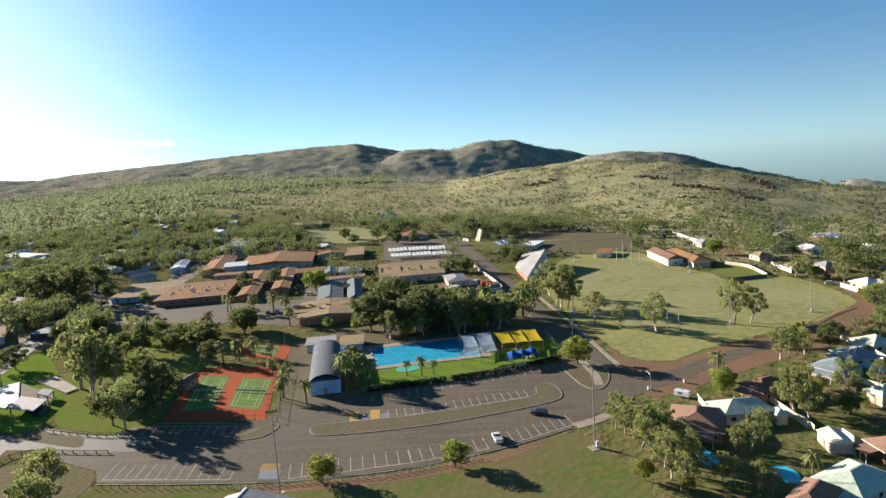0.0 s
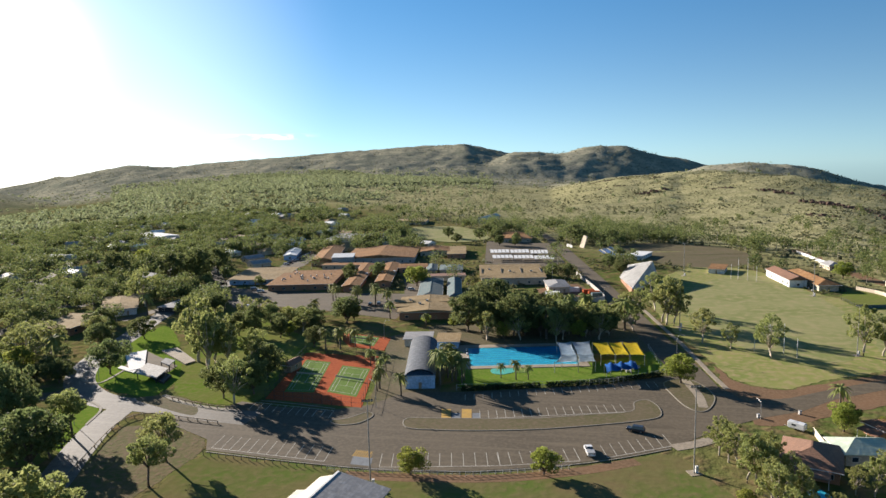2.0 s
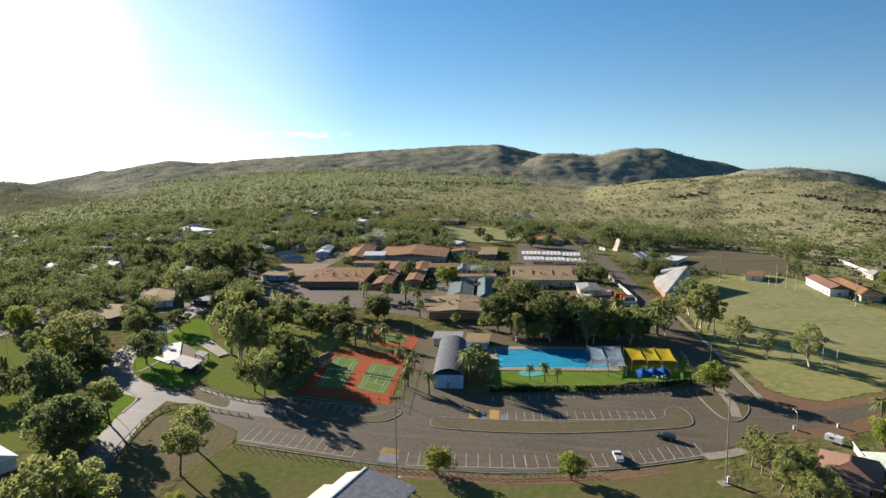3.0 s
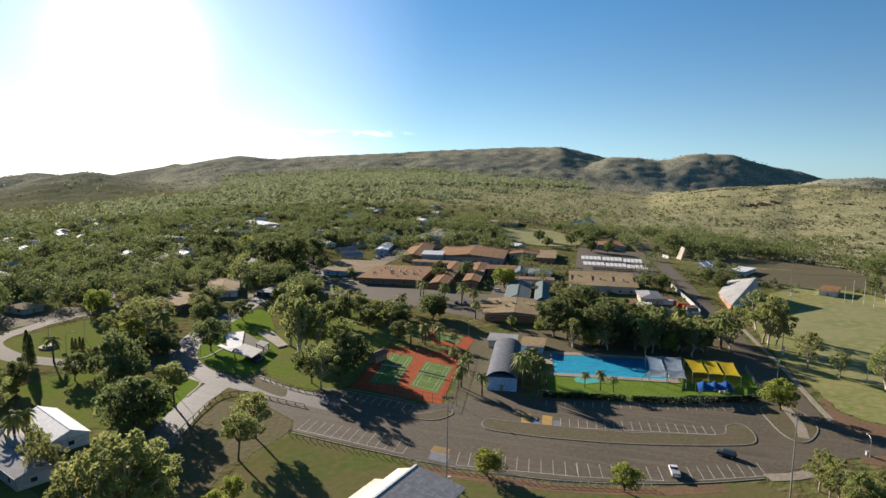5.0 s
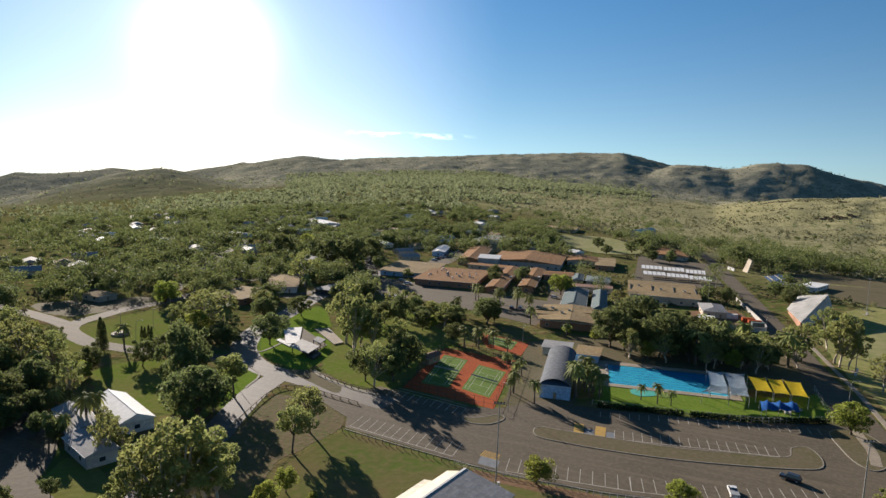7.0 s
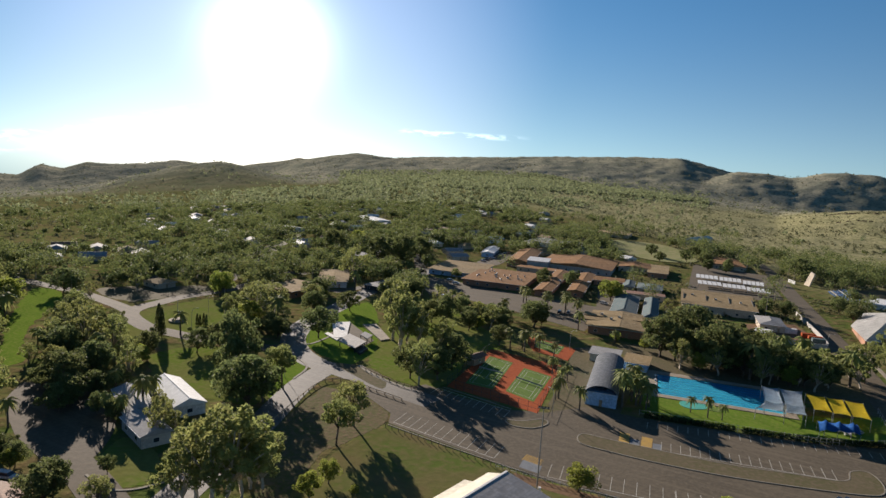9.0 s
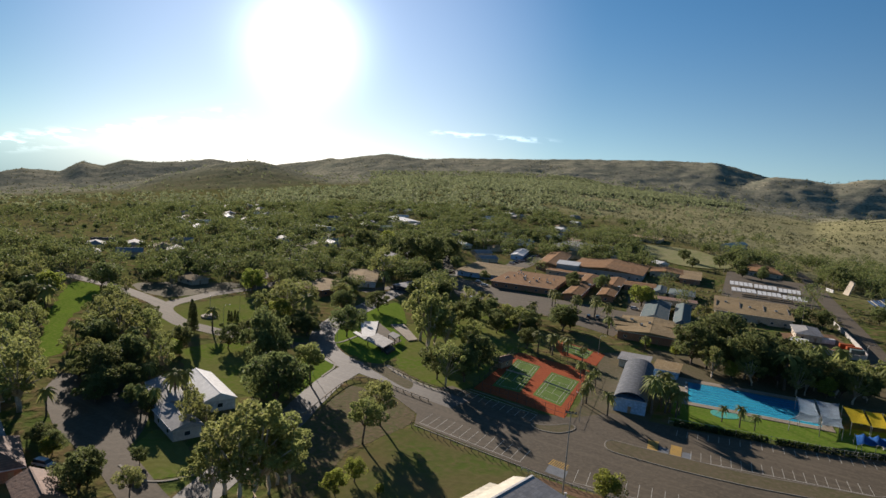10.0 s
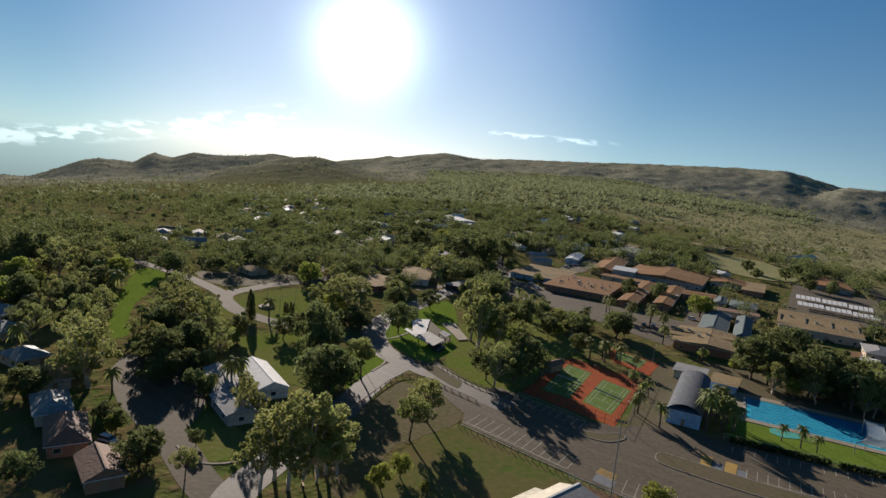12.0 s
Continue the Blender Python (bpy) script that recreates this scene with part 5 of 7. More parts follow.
def pavilion():
    """Ridge and eaves run towards the camera; cream low roof beside a grey ribbed one."""
    ridge = Vector((-47.0, 117.2))
    u = Vector((-0.15, -0.99)).normalized()
    v = Vector((0.99, -0.15)).normalized()
    top = thing("pavilion", pose(ridge.x, ridge.y, 0, 0, 0, math.degrees(math.atan2(v.y, v.x)) ), "pavilion with a grey ribbed roof and a lower cream roof", "pavilion")
    CLEAR.append([tuple(ridge + v * s + u * t) for s, t in ((-8, -2), (14, -2), (14, 28), (-8, 28))])
    for name, x0, x1, z0, z1, y0, m in (("roof", -0.2, 11.6, 6.6, 4.6, 0.0, M_GREY_ROOF), ("lower_roof", -4.4, -0.25, 5.0, 6.2, -0.6, M_CREAM_ROOF), ("verandah_roof", -6.6, -4.45, 4.5, 4.9, -6.0, M_CREAM_ROOF)):
        bm = bmesh.new()
        p = [bm.verts.new(q) for q in ((x0, y0, z0), (x1, y0, z1), (x1, -26, z1), (x0, -26, z0))]
        q = [bm.verts.new(w.co - Vector((0, 0, 0.2))) for w in p]
        bm.faces.new(p)
        bm.faces.new(q[::-1])
        for k in range(4):
            bm.faces.new((p[k], q[k], q[(k + 1) % 4], p[(k + 1) % 4]))
        part(name, bm, m, top)
    box_part("wall", (3.4, -13.3, 0, 14.5, 24.5, 4.3), M_WALL_CREAM, top)
    box_part("ridge_cap", (-0.22, -13, 6.55, 0.5, 26, 0.12), M_WALL_WHITE, top)
    for k in range(5):
        box_part("post", (-6.4, -7 - k * 4.4, 0, 0.18, 0.18, 4.3), M_WALL_WHITE, top)


pavilion()


# ---- fence of rails and hedge ----
def hedge(a, b, h, w):
    a, b = Vector(a), Vector(b)
    ln = (b - a).length
    n = int(ln * 90)
    pos = np.stack([nrg.uniform(0, ln, n), nrg.uniform(-w / 2, w / 2, n), nrg.uniform(0.05, h, n)], 1)
    ob = new("hedge", leaf_cloud("hedge", pos, 0.45, M_HEDGE))
    d = b - a
    ob.matrix_basis = pose(a.x, a.y, 0.03, 0, 0, math.degrees(math.atan2(d.y, d.x)))
    tagged(ob, "clipped dark green hedge along the car park", "hedge", kind="stuff")


def leaf_cloud(name, pos, size, material):
    """Small leaf-clump quads at the given places; where an outward way is given too, they lie roughly across it."""
    n = len(pos)
    out = nrg.normal(size=(n, 3))
    out /= np.linalg.norm(out, axis=1, keepdims=True) + 1e-9
    if pos.shape[1] == 6:
        out = out + pos[:, 3:] * 0.45
        pos = pos[:, :3]
    d = np.cross(out, nrg.normal(size=(n, 3)))
    d /= np.linalg.norm(d, axis=1, keepdims=True) + 1e-9
    e = np.cross(out, d)
    e /= np.linalg.norm(e, axis=1, keepdims=True) + 1e-9
    s = (np.asarray(size) * nrg.uniform(0.6, 1.3, n))[:, None]
    a, b = d * s * 0.62, e * s * 0.48
    verts = np.stack([pos + a, pos - a * 0.6 + b, pos - a * 0.6 - b], 1).reshape(-1, 3)
    me = bpy.data.meshes.new(name)
    me.vertices.add(3 * n)
    me.vertices.foreach_set("co", verts.astype(np.float32).ravel())
    me.loops.add(3 * n)
    me.loops.foreach_set("vertex_index", np.arange(3 * n, dtype=np.int32))
    me.polygons.add(n)
    me.polygons.foreach_set("loop_start", np.arange(0, 3 * n, 3, dtype=np.int32))
    me.materials.append(material)
    me.update(calc_edges=True)
    return me


hedge((-33.4, 185.7), (-9.5, 192.0), 1.5, 1.6)
hedge((-7.8, 192.4), (11.3, 198.2), 1.5, 1.6)
hedge((11.8, 198.8), (28.8, 207.9), 1.5, 1.6)


# ---- trees ----
def clump(c, r, n, squash=0.75):
    """Places on and inside a leafy lump, denser towards its skin."""
    d = nrg.normal(size=(n, 3))
    d /= np.linalg.norm(d, axis=1, keepdims=True)
    rr = r * nrg.uniform(0.3, 1.0, n) ** 0.4
    p = d * rr[:, None]
    p[:, 2] *= squash
    return np.concatenate([p + np.asarray(c), d], 1)


def make_tree(h, spread, base, lumps, leaves, leaf, bark_mat, leaf_mat, lump_r=0.2, lean=0.06, upright=0.75):
    """A tapered trunk that forks into limbs with leafy lumps at their ends. Returns the two meshes."""
    bm = bmesh.new()
    bend = Vector((nrg.uniform(-1, 1), nrg.uniform(-1, 1), 0)) * h * lean
    r0 = 0.018 * h + 0.07
    fork = Vector((0, 0, h * base)) + bend * 0.5
    add_tube(bm, [(0, 0, -0.3), (0, 0, h * base * 0.4), fork, fork + Vector((0, 0, h * 0.25)) + bend * 0.3], [r0 * 1.25, r0, r0 * 0.8, r0 * 0.4])
    pos = []
    mid_z, half = h * (1 + base) / 2, h * (1 - base) / 2
    for k in range(lumps):
        a = k * 2.399 + nrg.uniform(-0.4, 0.4)
        w = 1 - 1.75 * (k + 0.5) / lumps
        ring = math.sqrt(max(0.0, 1 - w * w)) * nrg.uniform(0.4, 1.25)
        lr = spread * lump_r * nrg.uniform(0.75, 1.8)
        c = Vector((math.cos(a) * ring * (spread - lr * 0.7), math.sin(a) * ring * (spread - lr * 0.7), mid_z + w * (half - lr * 0.45) * nrg.uniform(0.75, 1.08))) + bend
        mid = fork.lerp(c, 0.5) + Vector((0, 0, 0.03 * h))
        if k % 2 == 0 or lumps < 9:
            add_tube(bm, [fork, mid, c], [r0 * 0.55, r0 * 0.32, 0.03], 5)
        pos.append(clump(c, lr, int(leaves / lumps), upright))
    for f in bm.faces:
        f.smooth = True
    me = bpy.data.meshes.new("trunk")
    bm.to_mesh(me)
    bm.free()
    me.materials.append(bark_mat)
    return me, leaf_cloud("crown", np.concatenate(pos), leaf, leaf_mat)


def make_palm(h):
    bm = bmesh.new()
    add_tube(bm, [(0, 0, -0.2), (0.05, 0, h * 0.5), (0.1, 0, h * 0.86)], [0.28, 0.2, 0.17])
    me = bpy.data.meshes.new("trunk")
    bm.to_mesh(me)
    bm.free()
    me.materials.append(M_BARK_DARK)
    vs, fs = [], []
    for k in range(26):
        a = k * 2.4
        up = nrg.uniform(-0.5, 0.9)
        ln = h * nrg.uniform(0.3, 0.38)
        side = Vector((-math.sin(a), math.cos(a), 0))
        prev = None
        for j in range(6):
            t = j / 5
            c = Vector((0.1, 0, h * 0.86)) + Vector((math.cos(a), math.sin(a), 0)) * ln * t + Vector((0, 0, ln * (up * t - 1.0 * t * t)))
            wd = 0.42 * math.sin(math.pi * min(t * 0.9 + 0.12, 1)) * (1 if j % 2 else 0.75)
            i = len(vs)
            vs += [c - side * wd - Vector((0, 0, wd * 0.6)), c, c + side * wd - Vector((0, 0, wd * 0.6))]
            if prev is not None:
                fs += [(prev, prev + 1, i + 1, i), (prev + 1, prev + 2, i + 2, i + 1)]
            prev = i
    return me, as_mesh("crown", vs, fs, M_LEAF)


def tree_kind(name, label, meshes, group):
    """First tree of a kind, kept to copy from; its height is one metre of scale per metre of the mesh."""
    made = []
    for trunk, crown in meshes:
        top = thing(name, pose(0, 0, 0), label, "tree", group)
        for nm, me in (("trunk", trunk), ("crown", crown)):
            o = new(nm, me)
            o.parent = top
        made.append(top)
    return [made, 0]


GUM = tree_kind("gum_tree", "tall airy gum tree with pale trunk and olive leaves", [make_tree(10, 3.9, 0.22, 23, 2500, 0.35, M_BARK, M_LEAF, 0.165, 0.1, 0.85) for _ in range(5)], "gum trees")
ROUND = tree_kind("shade_tree", "dense dark green round-crowned shade tree", [make_tree(8, 4.4, 0.14, 28, 4000, 0.38, M_BARK_DARK, M_LEAF_DARK, 0.21) for _ in range(3)], "shade trees")
BRIGHT = tree_kind("young_tree", "small rounded fresh green tree", [make_tree(6, 2.9, 0.12, 18, 3400, 0.29, M_BARK_DARK, M_LEAF_BRIGHT, 0.28) for _ in range(2)], "young trees")
UMBRELLA = tree_kind("umbrella_tree", "slender tree with a flat leafy crown", [make_tree(10, 4.5, 0.38, 19, 4300, 0.35, M_BARK_DARK, M_LEAF, 0.24) for _ in range(2)], "umbrella trees")
PALM = tree_kind("palm_tree", "feathery palm with a slim grey trunk", [make_palm(8) for _ in range(2)], "palms")
MADE_H = {"gum_tree": 10, "shade_tree": 8, "young_tree": 6, "umbrella_tree": 10, "palm_tree": 8}


def plant(kind, x, y, h, fat=1.0):
    made, used = kind
    src = made[used % len(made)]
    s = h / MADE_H[src.name.split(".")[0]]
    z = float(terrain(x, y))
    m = pose(x, y, z, 0, 0, rng.uniform(0, 360))
    if used < len(made):
        ob = src
        ob.matrix_basis = m
    else:
        ob = copy_thing(src, m)
    ob.scale = (s * fat, s * fat, s)
    kind[1] += 1
    TREES.append((x, y, h * 0.4 * fat))
    return ob


TREES = []


def free(x, y, pad=0.0):
    for o in CLEAR:
        if inside(x, y, o):
            return False
    return all((x - a) ** 2 + (y - b) ** 2 > (r + pad) ** 2 for a, b, r in TREES)


for tx, ty, th, fat in ((-125.2, 92.2, 11.1, 0.7),
                        (-211.0, 88.6, 15.5, 1),
                        (-166.2, 73.0, 18.8, 1.1),
                        (-186.0, 82.0, 10.4, 1),
                        (33.9, 150.6, 9.4, 0.9),
                        (38.6, 137.8, 10.2, 0.9),
                        (39.3, 129.6, 10.2, 0.9),
                        (44.6, 137.2, 7.8, 0.9),
                        (44.4, 125.4, 7.2, 0.9),
                        (39.5, 120.0, 8.3, 0.9),
                        (42.9, 146.4, 8.4, 0.9),
                        (60.3, 135.7, 9.1, 0.9),
                        (63.8, 138.2, 8.7, 0.9),
                        (50.5, 121.4, 6.3, 0.9),):
    plant(GUM, tx, ty, th, fat)
for tx, ty, th, fat in ((56.6, 118.5, 5.4, 0.9),
                        (78.9, 155.5, 10.4, 0.9),
                        (80.3, 150.0, 10.1, 0.9),
                        (56.9, 136.0, 6.3, 0.9),
                        (107.8, 166.9, 8.4, 0.9),
                        (-97.3, 80.2, 15.6, 1.1),
                        (-91.8, 83.0, 20.5, 1.1),
                        (-92.3, 89.6, 15.4, 1.1),
                        (-92.3, 79.7, 20.2, 1),
                        (-90.8, 85.9, 17.3, 1),
                        (-95.2, 75.1, 13.8, 1),
                        (-89.0, 89.8, 13.9, 1),
                        (-122.7, 190.9, 22.5, 0.75),
                        (-195.7, 189.9, 15.9, 1.4),):
    plant(GUM, tx, ty, th, fat)
for tx, ty, th, fat in ((-196.9, 202.6, 13.5, 1.2),
                        (35.2, 147.2, 8.9, 0.9),
                        (36.8, 137.9, 11.4, 0.9),
                        (40.0, 136.2, 9.8, 0.9),
                        (39.1, 124.7, 10.5, 0.9),
                        (44.5, 129.1, 8.6, 0.9),
                        (36.8, 145.5, 9.8, 0.9),
                        (48.5, 121.9, 7.3, 0.9),
                        (54.0, 118.8, 6.6, 0.9),
                        (39.7, 276.8, 20.3, 0.9),
                        (38.2, 303.3, 18.0, 0.9),
                        (38.7, 282.6, 20.1, 0.9),
                        (42.5, 276.0, 16.9, 0.9),
                        (49.0, 249.8, 14.0, 0.9),):
    plant(GUM, tx, ty, th, fat)
for tx, ty, th, fat in ((57.2, 241.9, 9.6, 0.9),
                        (67.8, 231.5, 15.8, 0.9),
                        (106.1, 239.2, 13.8, 0.9),
                        (99.5, 238.2, 18.1, 0.9),
                        (78.6, 153.7, 13.4, 0.9),
                        (94.9, 194.0, 11.9, 0.9),
                        (104.3, 198.0, 8.9, 0.9),
                        (-134.4, 203.2, 24.7, 0.9),
                        (-127.2, 202.2, 21.0, 1),
                        (-111.9, 200.0, 12.2, 1),
                        (-220.5, 289.6, 21.4, 1),
                        (-194.0, 125.5, 13.0, 1),
                        (-202.6, 121.0, 15.7, 1),
                        (-166.9, 112.9, 11.8, 1),):
    plant(GUM, tx, ty, th, fat)
for tx, ty, th, fat in ((-165.8, 73.4, 14.8, 1),
                        (-189.7, 78.8, 14.7, 1),
                        (-218.0, 122.5, 13.5, 1),
                        (-312.0, 146.0, 15.0, 1),
                        (-272.0, 188.0, 9.0, 1),
                        (-216.9, 77.7, 12.0, 1),
                        (-292.7, 115.8, 19.4, 1),):
    plant(GUM, tx, ty, th, fat)
for tx, ty, th, fat in ((-121.7, 64.7, 6.7, 1.1),
                        (-143.4, 67.7, 5.4, 1.1),
                        (-161.3, 91.5, 9.0, 1.1),
                        (-161.7, 99.5, 7.7, 1),
                        (-143.1, 92.5, 6.3, 0.8),
                        (-159.2, 88.2, 7.7, 1.3),
                        (-137.9, 67.2, 5.4, 1),
                        (-166.3, 95.7, 5.9, 1.1),
                        (-120.6, 76.6, 4.0, 1),
                        (-117.4, 257.9, 9.9, 1),
                        (-107.5, 249.3, 7.9, 1),
                        (-140.3, 384.3, 9.7, 1),
                        (-135.4, 262.6, 9.6, 1),
                        (-99.0, 226.5, 8.4, 1),):
    plant(ROUND, tx, ty, th, fat)
for tx, ty, th, fat in ((-130.6, 238.9, 14.4, 0.7),
                        (-125.5, 251.4, 7.8, 1),
                        (-138.5, 239.6, 10.7, 1),
                        (-164.2, 107.4, 6.7, 1),
                        (-124.1, 119.3, 15.8, 1),
                        (-125.2, 125.1, 11.8, 1),
                        (-130.8, 121.1, 9.1, 1),
                        (-168.3, 149.1, 11.3, 1),
                        (-150.5, 138.5, 19.5, 0.75),
                        (-143.5, 131.5, 15.0, 0.8),
                        (-175.0, 143.5, 9.0, 1),
                        (-162.0, 153.9, 9.5, 1),
                        (-157.7, 186.1, 12.6, 1),
                        (-177.0, 230.3, 10.0, 1),
                        (-96.9, 174.1, 12.0, 0.9),):
    plant(ROUND, tx, ty, th, fat)
for tx, ty, th, fat in ((-104.5, 169.5, 12.2, 0.9),
                        (-98.2, 185.8, 13.3, 0.85),
                        (-118.8, 238.2, 9.2, 1),
                        (-320.6, 111.9, 19.1, 1),
                        (-330.9, 124.2, 16.2, 1),
                        (-208.7, 117.8, 11.3, 1),
                        (-120.0, 65.2, 8.0, 0.9),
                        (-117.8, 62.2, 8.9, 1),
                        (-126.3, 43.9, 7.0, 1),
                        (-214.0, 128.5, 12.0, 1),
                        (-238.0, 97.0, 12.8, 1),
                        (-185.1, 117.1, 7.4, 1),
                        (-179.1, 94.6, 6.6, 1),
                        (-274.3, 237.6, 12.9, 1),):
    plant(ROUND, tx, ty, th, fat)
for tx, ty, th, fat in ((-231.8, 355.4, 24.1, 1),
                        (-252.4, 358.8, 20.6, 1),
                        (-242.5, 396.6, 19.1, 1),
                        (-290.0, 357.1, 20.7, 1),
                        (-42.6, 255.8, 17.0, 1),
                        (-32.3, 255.8, 13.5, 1),
                        (-23.1, 252.0, 17.3, 1),
                        (-12.3, 252.1, 15.1, 1),
                        (-2.7, 253.7, 15.1, 1),
                        (7.1, 255.3, 12.6, 1),
                        (-42.4, 287.2, 11.8, 1),
                        (-19.6, 279.9, 14.0, 1),
                        (14.8, 256.5, 10.0, 1),
                        (-5.1, 271.8, 12.1, 1),):
    plant(ROUND, tx, ty, th, fat)
for tx, ty, th, fat in ((-31.7, 272.6, 20.7, 1),
                        (-99.8, 266.2, 12.0, 1.3),
                        (-117.5, 601.8, 11.4, 1),
                        (-84.1, 631.1, 11.1, 1),
                        (-66.6, 578.7, 11.9, 1),
                        (-50.2, 583.7, 8.5, 1),
                        (3.8, 570.2, 17.9, 1),
                        (24.5, 427.2, 9.5, 1),
                        (30.1, 405.7, 10.1, 1),
                        (-122.0, 386.9, 10.6, 1),
                        (-12.1, 390.9, 9.2, 1),
                        (-2.1, 388.1, 9.8, 1),
                        (-178.9, 622.6, 9.8, 1),
                        (69.8, 173.2, 6.1, 1),):
    plant(ROUND, tx, ty, th, fat)
for tx, ty, th, fat in ((121.6, 213.8, 6.6, 1),
                        (111.8, 215.9, 6.0, 1),
                        (90.3, 165.5, 3.4, 1),):
    plant(ROUND, tx, ty, th, fat)
for tx, ty, th, fat in ((-89.5, 357.4, 12.5, 1.3),
                        (-62.9, 267.1, 4.8, 1),
                        (-35.5, 130.6, 6.1, 1.4),
                        (-6.0, 134.8, 6.3, 1.3),
                        (33.4, 201.3, 9.6, 1.2),
                        (33.5, 125.1, 5.0, 1),
                        (40.7, 119.9, 3.7, 1),
                        (75.5, 167.9, 4.8, 1),
                        (67.3, 169.2, 7.8, 1),
                        (-79.9, 93.6, 6.0, 1),
                        (-80.9, 100.8, 5.5, 1),
                        (-73.5, 100.3, 2.4, 1),
                        (-321.9, 423.8, 13.6, 1),
                        (-137.1, 65.8, 4.6, 1),):
    plant(BRIGHT, tx, ty, th, fat)
for tx, ty, th, fat in ((-116.5, 241.7, 6.7, 1),
                        (93.9, 169.2, 3.3, 1),
                        (97.4, 156.4, 3.1, 1),):
    plant(BRIGHT, tx, ty, th, fat)
for tx, ty, th, fat in ((-91.6, 116.4, 11.3, 1),
                        (-95.3, 128.0, 12.1, 1),
                        (-129.7, 137.3, 12.9, 1),
                        (-108.8, 67.1, 6.5, 1),):
    plant(UMBRELLA, tx, ty, th, fat)
for tx, ty, th, fat in ((-144.9, 101.8, 9.9, 1.2),
                        (-143.7, 95.0, 6.5, 1),
                        (-161.5, 104.9, 7.2, 1),
                        (-160.1, 282.7, 9.5, 1),
                        (-117.8, 272.2, 8.3, 1),
                        (-89.7, 228.1, 7.4, 1),
                        (-83.0, 229.2, 7.9, 1),
                        (-75.8, 225.7, 6.3, 1),
                        (-37.0, 196.5, 10.2, 1),
                        (-41.4, 202.9, 11.0, 1),
                        (-59.6, 182.3, 5.9, 1),
                        (-63.5, 198.7, 5.9, 1),
                        (-69.1, 205.7, 7.0, 1),
                        (-62.4, 202.0, 6.3, 1),):
    plant(PALM, tx, ty, th, fat)
for tx, ty, th, fat in ((-59.1, 184.0, 8.1, 1),
                        (-50.7, 178.7, 7.7, 1),
                        (-41.1, 190.4, 12.5, 1),
                        (-37.9, 194.5, 9.7, 1),
                        (-34.4, 192.8, 8.7, 1),
                        (-87.6, 225.0, 9.2, 1),
                        (-86.3, 232.7, 7.1, 1),
                        (-92.8, 223.2, 9.4, 1),
                        (-22.6, 199.3, 5.5, 1),
                        (-17.6, 198.1, 6.9, 1),
                        (-13.7, 198.7, 5.3, 1),
                        (-34.1, 195.4, 8.1, 1),
                        (-39.8, 197.1, 9.3, 1),
                        (-42.3, 195.4, 10.6, 1),):
    plant(PALM, tx, ty, th, fat)
for tx, ty, th, fat in ((-39.1, 203.3, 8.9, 1),
                        (-120.6, 306.8, 10.0, 1),
                        (-108.9, 304.4, 9.2, 1),
                        (-98.1, 303.4, 10.4, 1),
                        (-90.1, 297.9, 9.5, 1),
                        (-88.6, 238.5, 4.4, 1),
                        (18.4, 277.4, 10.3, 1),
                        (70.5, 180.2, 9.2, 1),
                        (-159.0, 76.1, 8.1, 1),
                        (-146.3, 93.1, 7.6, 1),
                        (66.3, 122.3, 6.4, 1),
                        (-197.0, 153.9, 9.9, 1),):
    plant(PALM, tx, ty, th, fat)
# uneven gums and young growth between the shade trees behind the pool
for k in range(30):
    px, py = -38 + 66 * rng.random(), 248 + 36 * rng.random()
    plant((GUM, GUM, ROUND, GUM, PALM)[k % 5], px, py + px * 0.12, rng.uniform(7, 15), rng.uniform(0.85, 1.25))
# trees of the forecourt and its gardens
for kind, tx, ty, th in ((ROUND, -103.2, 272.9, 10.5), (BRIGHT, -98.0, 271.0, 8.0), (ROUND, -117.9, 259.2, 7.0), (BRIGHT, -130.7, 269.6, 6.5), (GUM, -140.4, 268.7, 10.0), (ROUND, -112.6, 262.2, 7.5),
                         (GUM, -145.5, 261.0, 12.0), (PALM, -149.4, 278.5, 9.0), (PALM, -124.7, 312.9, 10.0), (PALM, -111.0, 312.5, 9.5), (PALM, -101.7, 315.2, 10.0), (PALM, -82.3, 275.5, 9.5),
                         (PALM, -120.5, 278.0, 9.0), (PALM, -62.4, 263.2, 6.5), (BRIGHT, -50.1, 263.0, 5.0), (GUM, -92.5, 365.1, 9.0), (ROUND, -134.6, 368.8, 7.5), (GUM, -54.0, 335.4, 10.0), (GUM, -45.0, 300.5, 11.0)):
    plant(kind, tx, ty, th)
# street and garden trees east of the oval
for k in range(46):
    az, far = radians(rng.uniform(21, 37)), rng.uniform(250, 470)
    kind = (GUM, ROUND, GUM, BRIGHT)[k % 4]
    if free(far * math.sin(az), far * math.cos(az), 1.0):
        plant(kind, far * math.sin(az), far * math.cos(az), rng.uniform(6, 12), rng.uniform(0.9, 1.3))
# airy trees beside the courts and lighter crowns behind the pool
for kind, tx, ty, th, fat in ((GUM, -99.0, 166.0, 14.5, 0.95), (GUM, -126.5, 196.0, 18.0, 0.85), (GUM, -118.5, 196.5, 16.0, 0.85), (GUM, -112.0, 205.0, 13.0, 1.0), (GUM, -20.0, 246.0, 12.0, 1.1),
                              (GUM, -6.0, 245.5, 11.0, 1.1), (BRIGHT, 3.0, 249.0, 8.0, 1.0), (GUM, -33.0, 243.0, 11.5, 1.1), (GUM, 10.5, 250.0, 12.0, 1.1), (BRIGHT, -27.0, 247.0, 7.5, 1.0)):
    plant(kind, tx, ty, th, fat)
# round dark trees along the school field
for tx, ty, th in ((-171.9, 586.3, 11.0), (-141.3, 557.1, 10.0), (-103.2, 566.5, 9.5), (-84.6, 588.9, 12.0), (-62.0, 548.2, 10.0), (-48.2, 547.0, 10.0)):
    plant(ROUND, tx, ty, th)
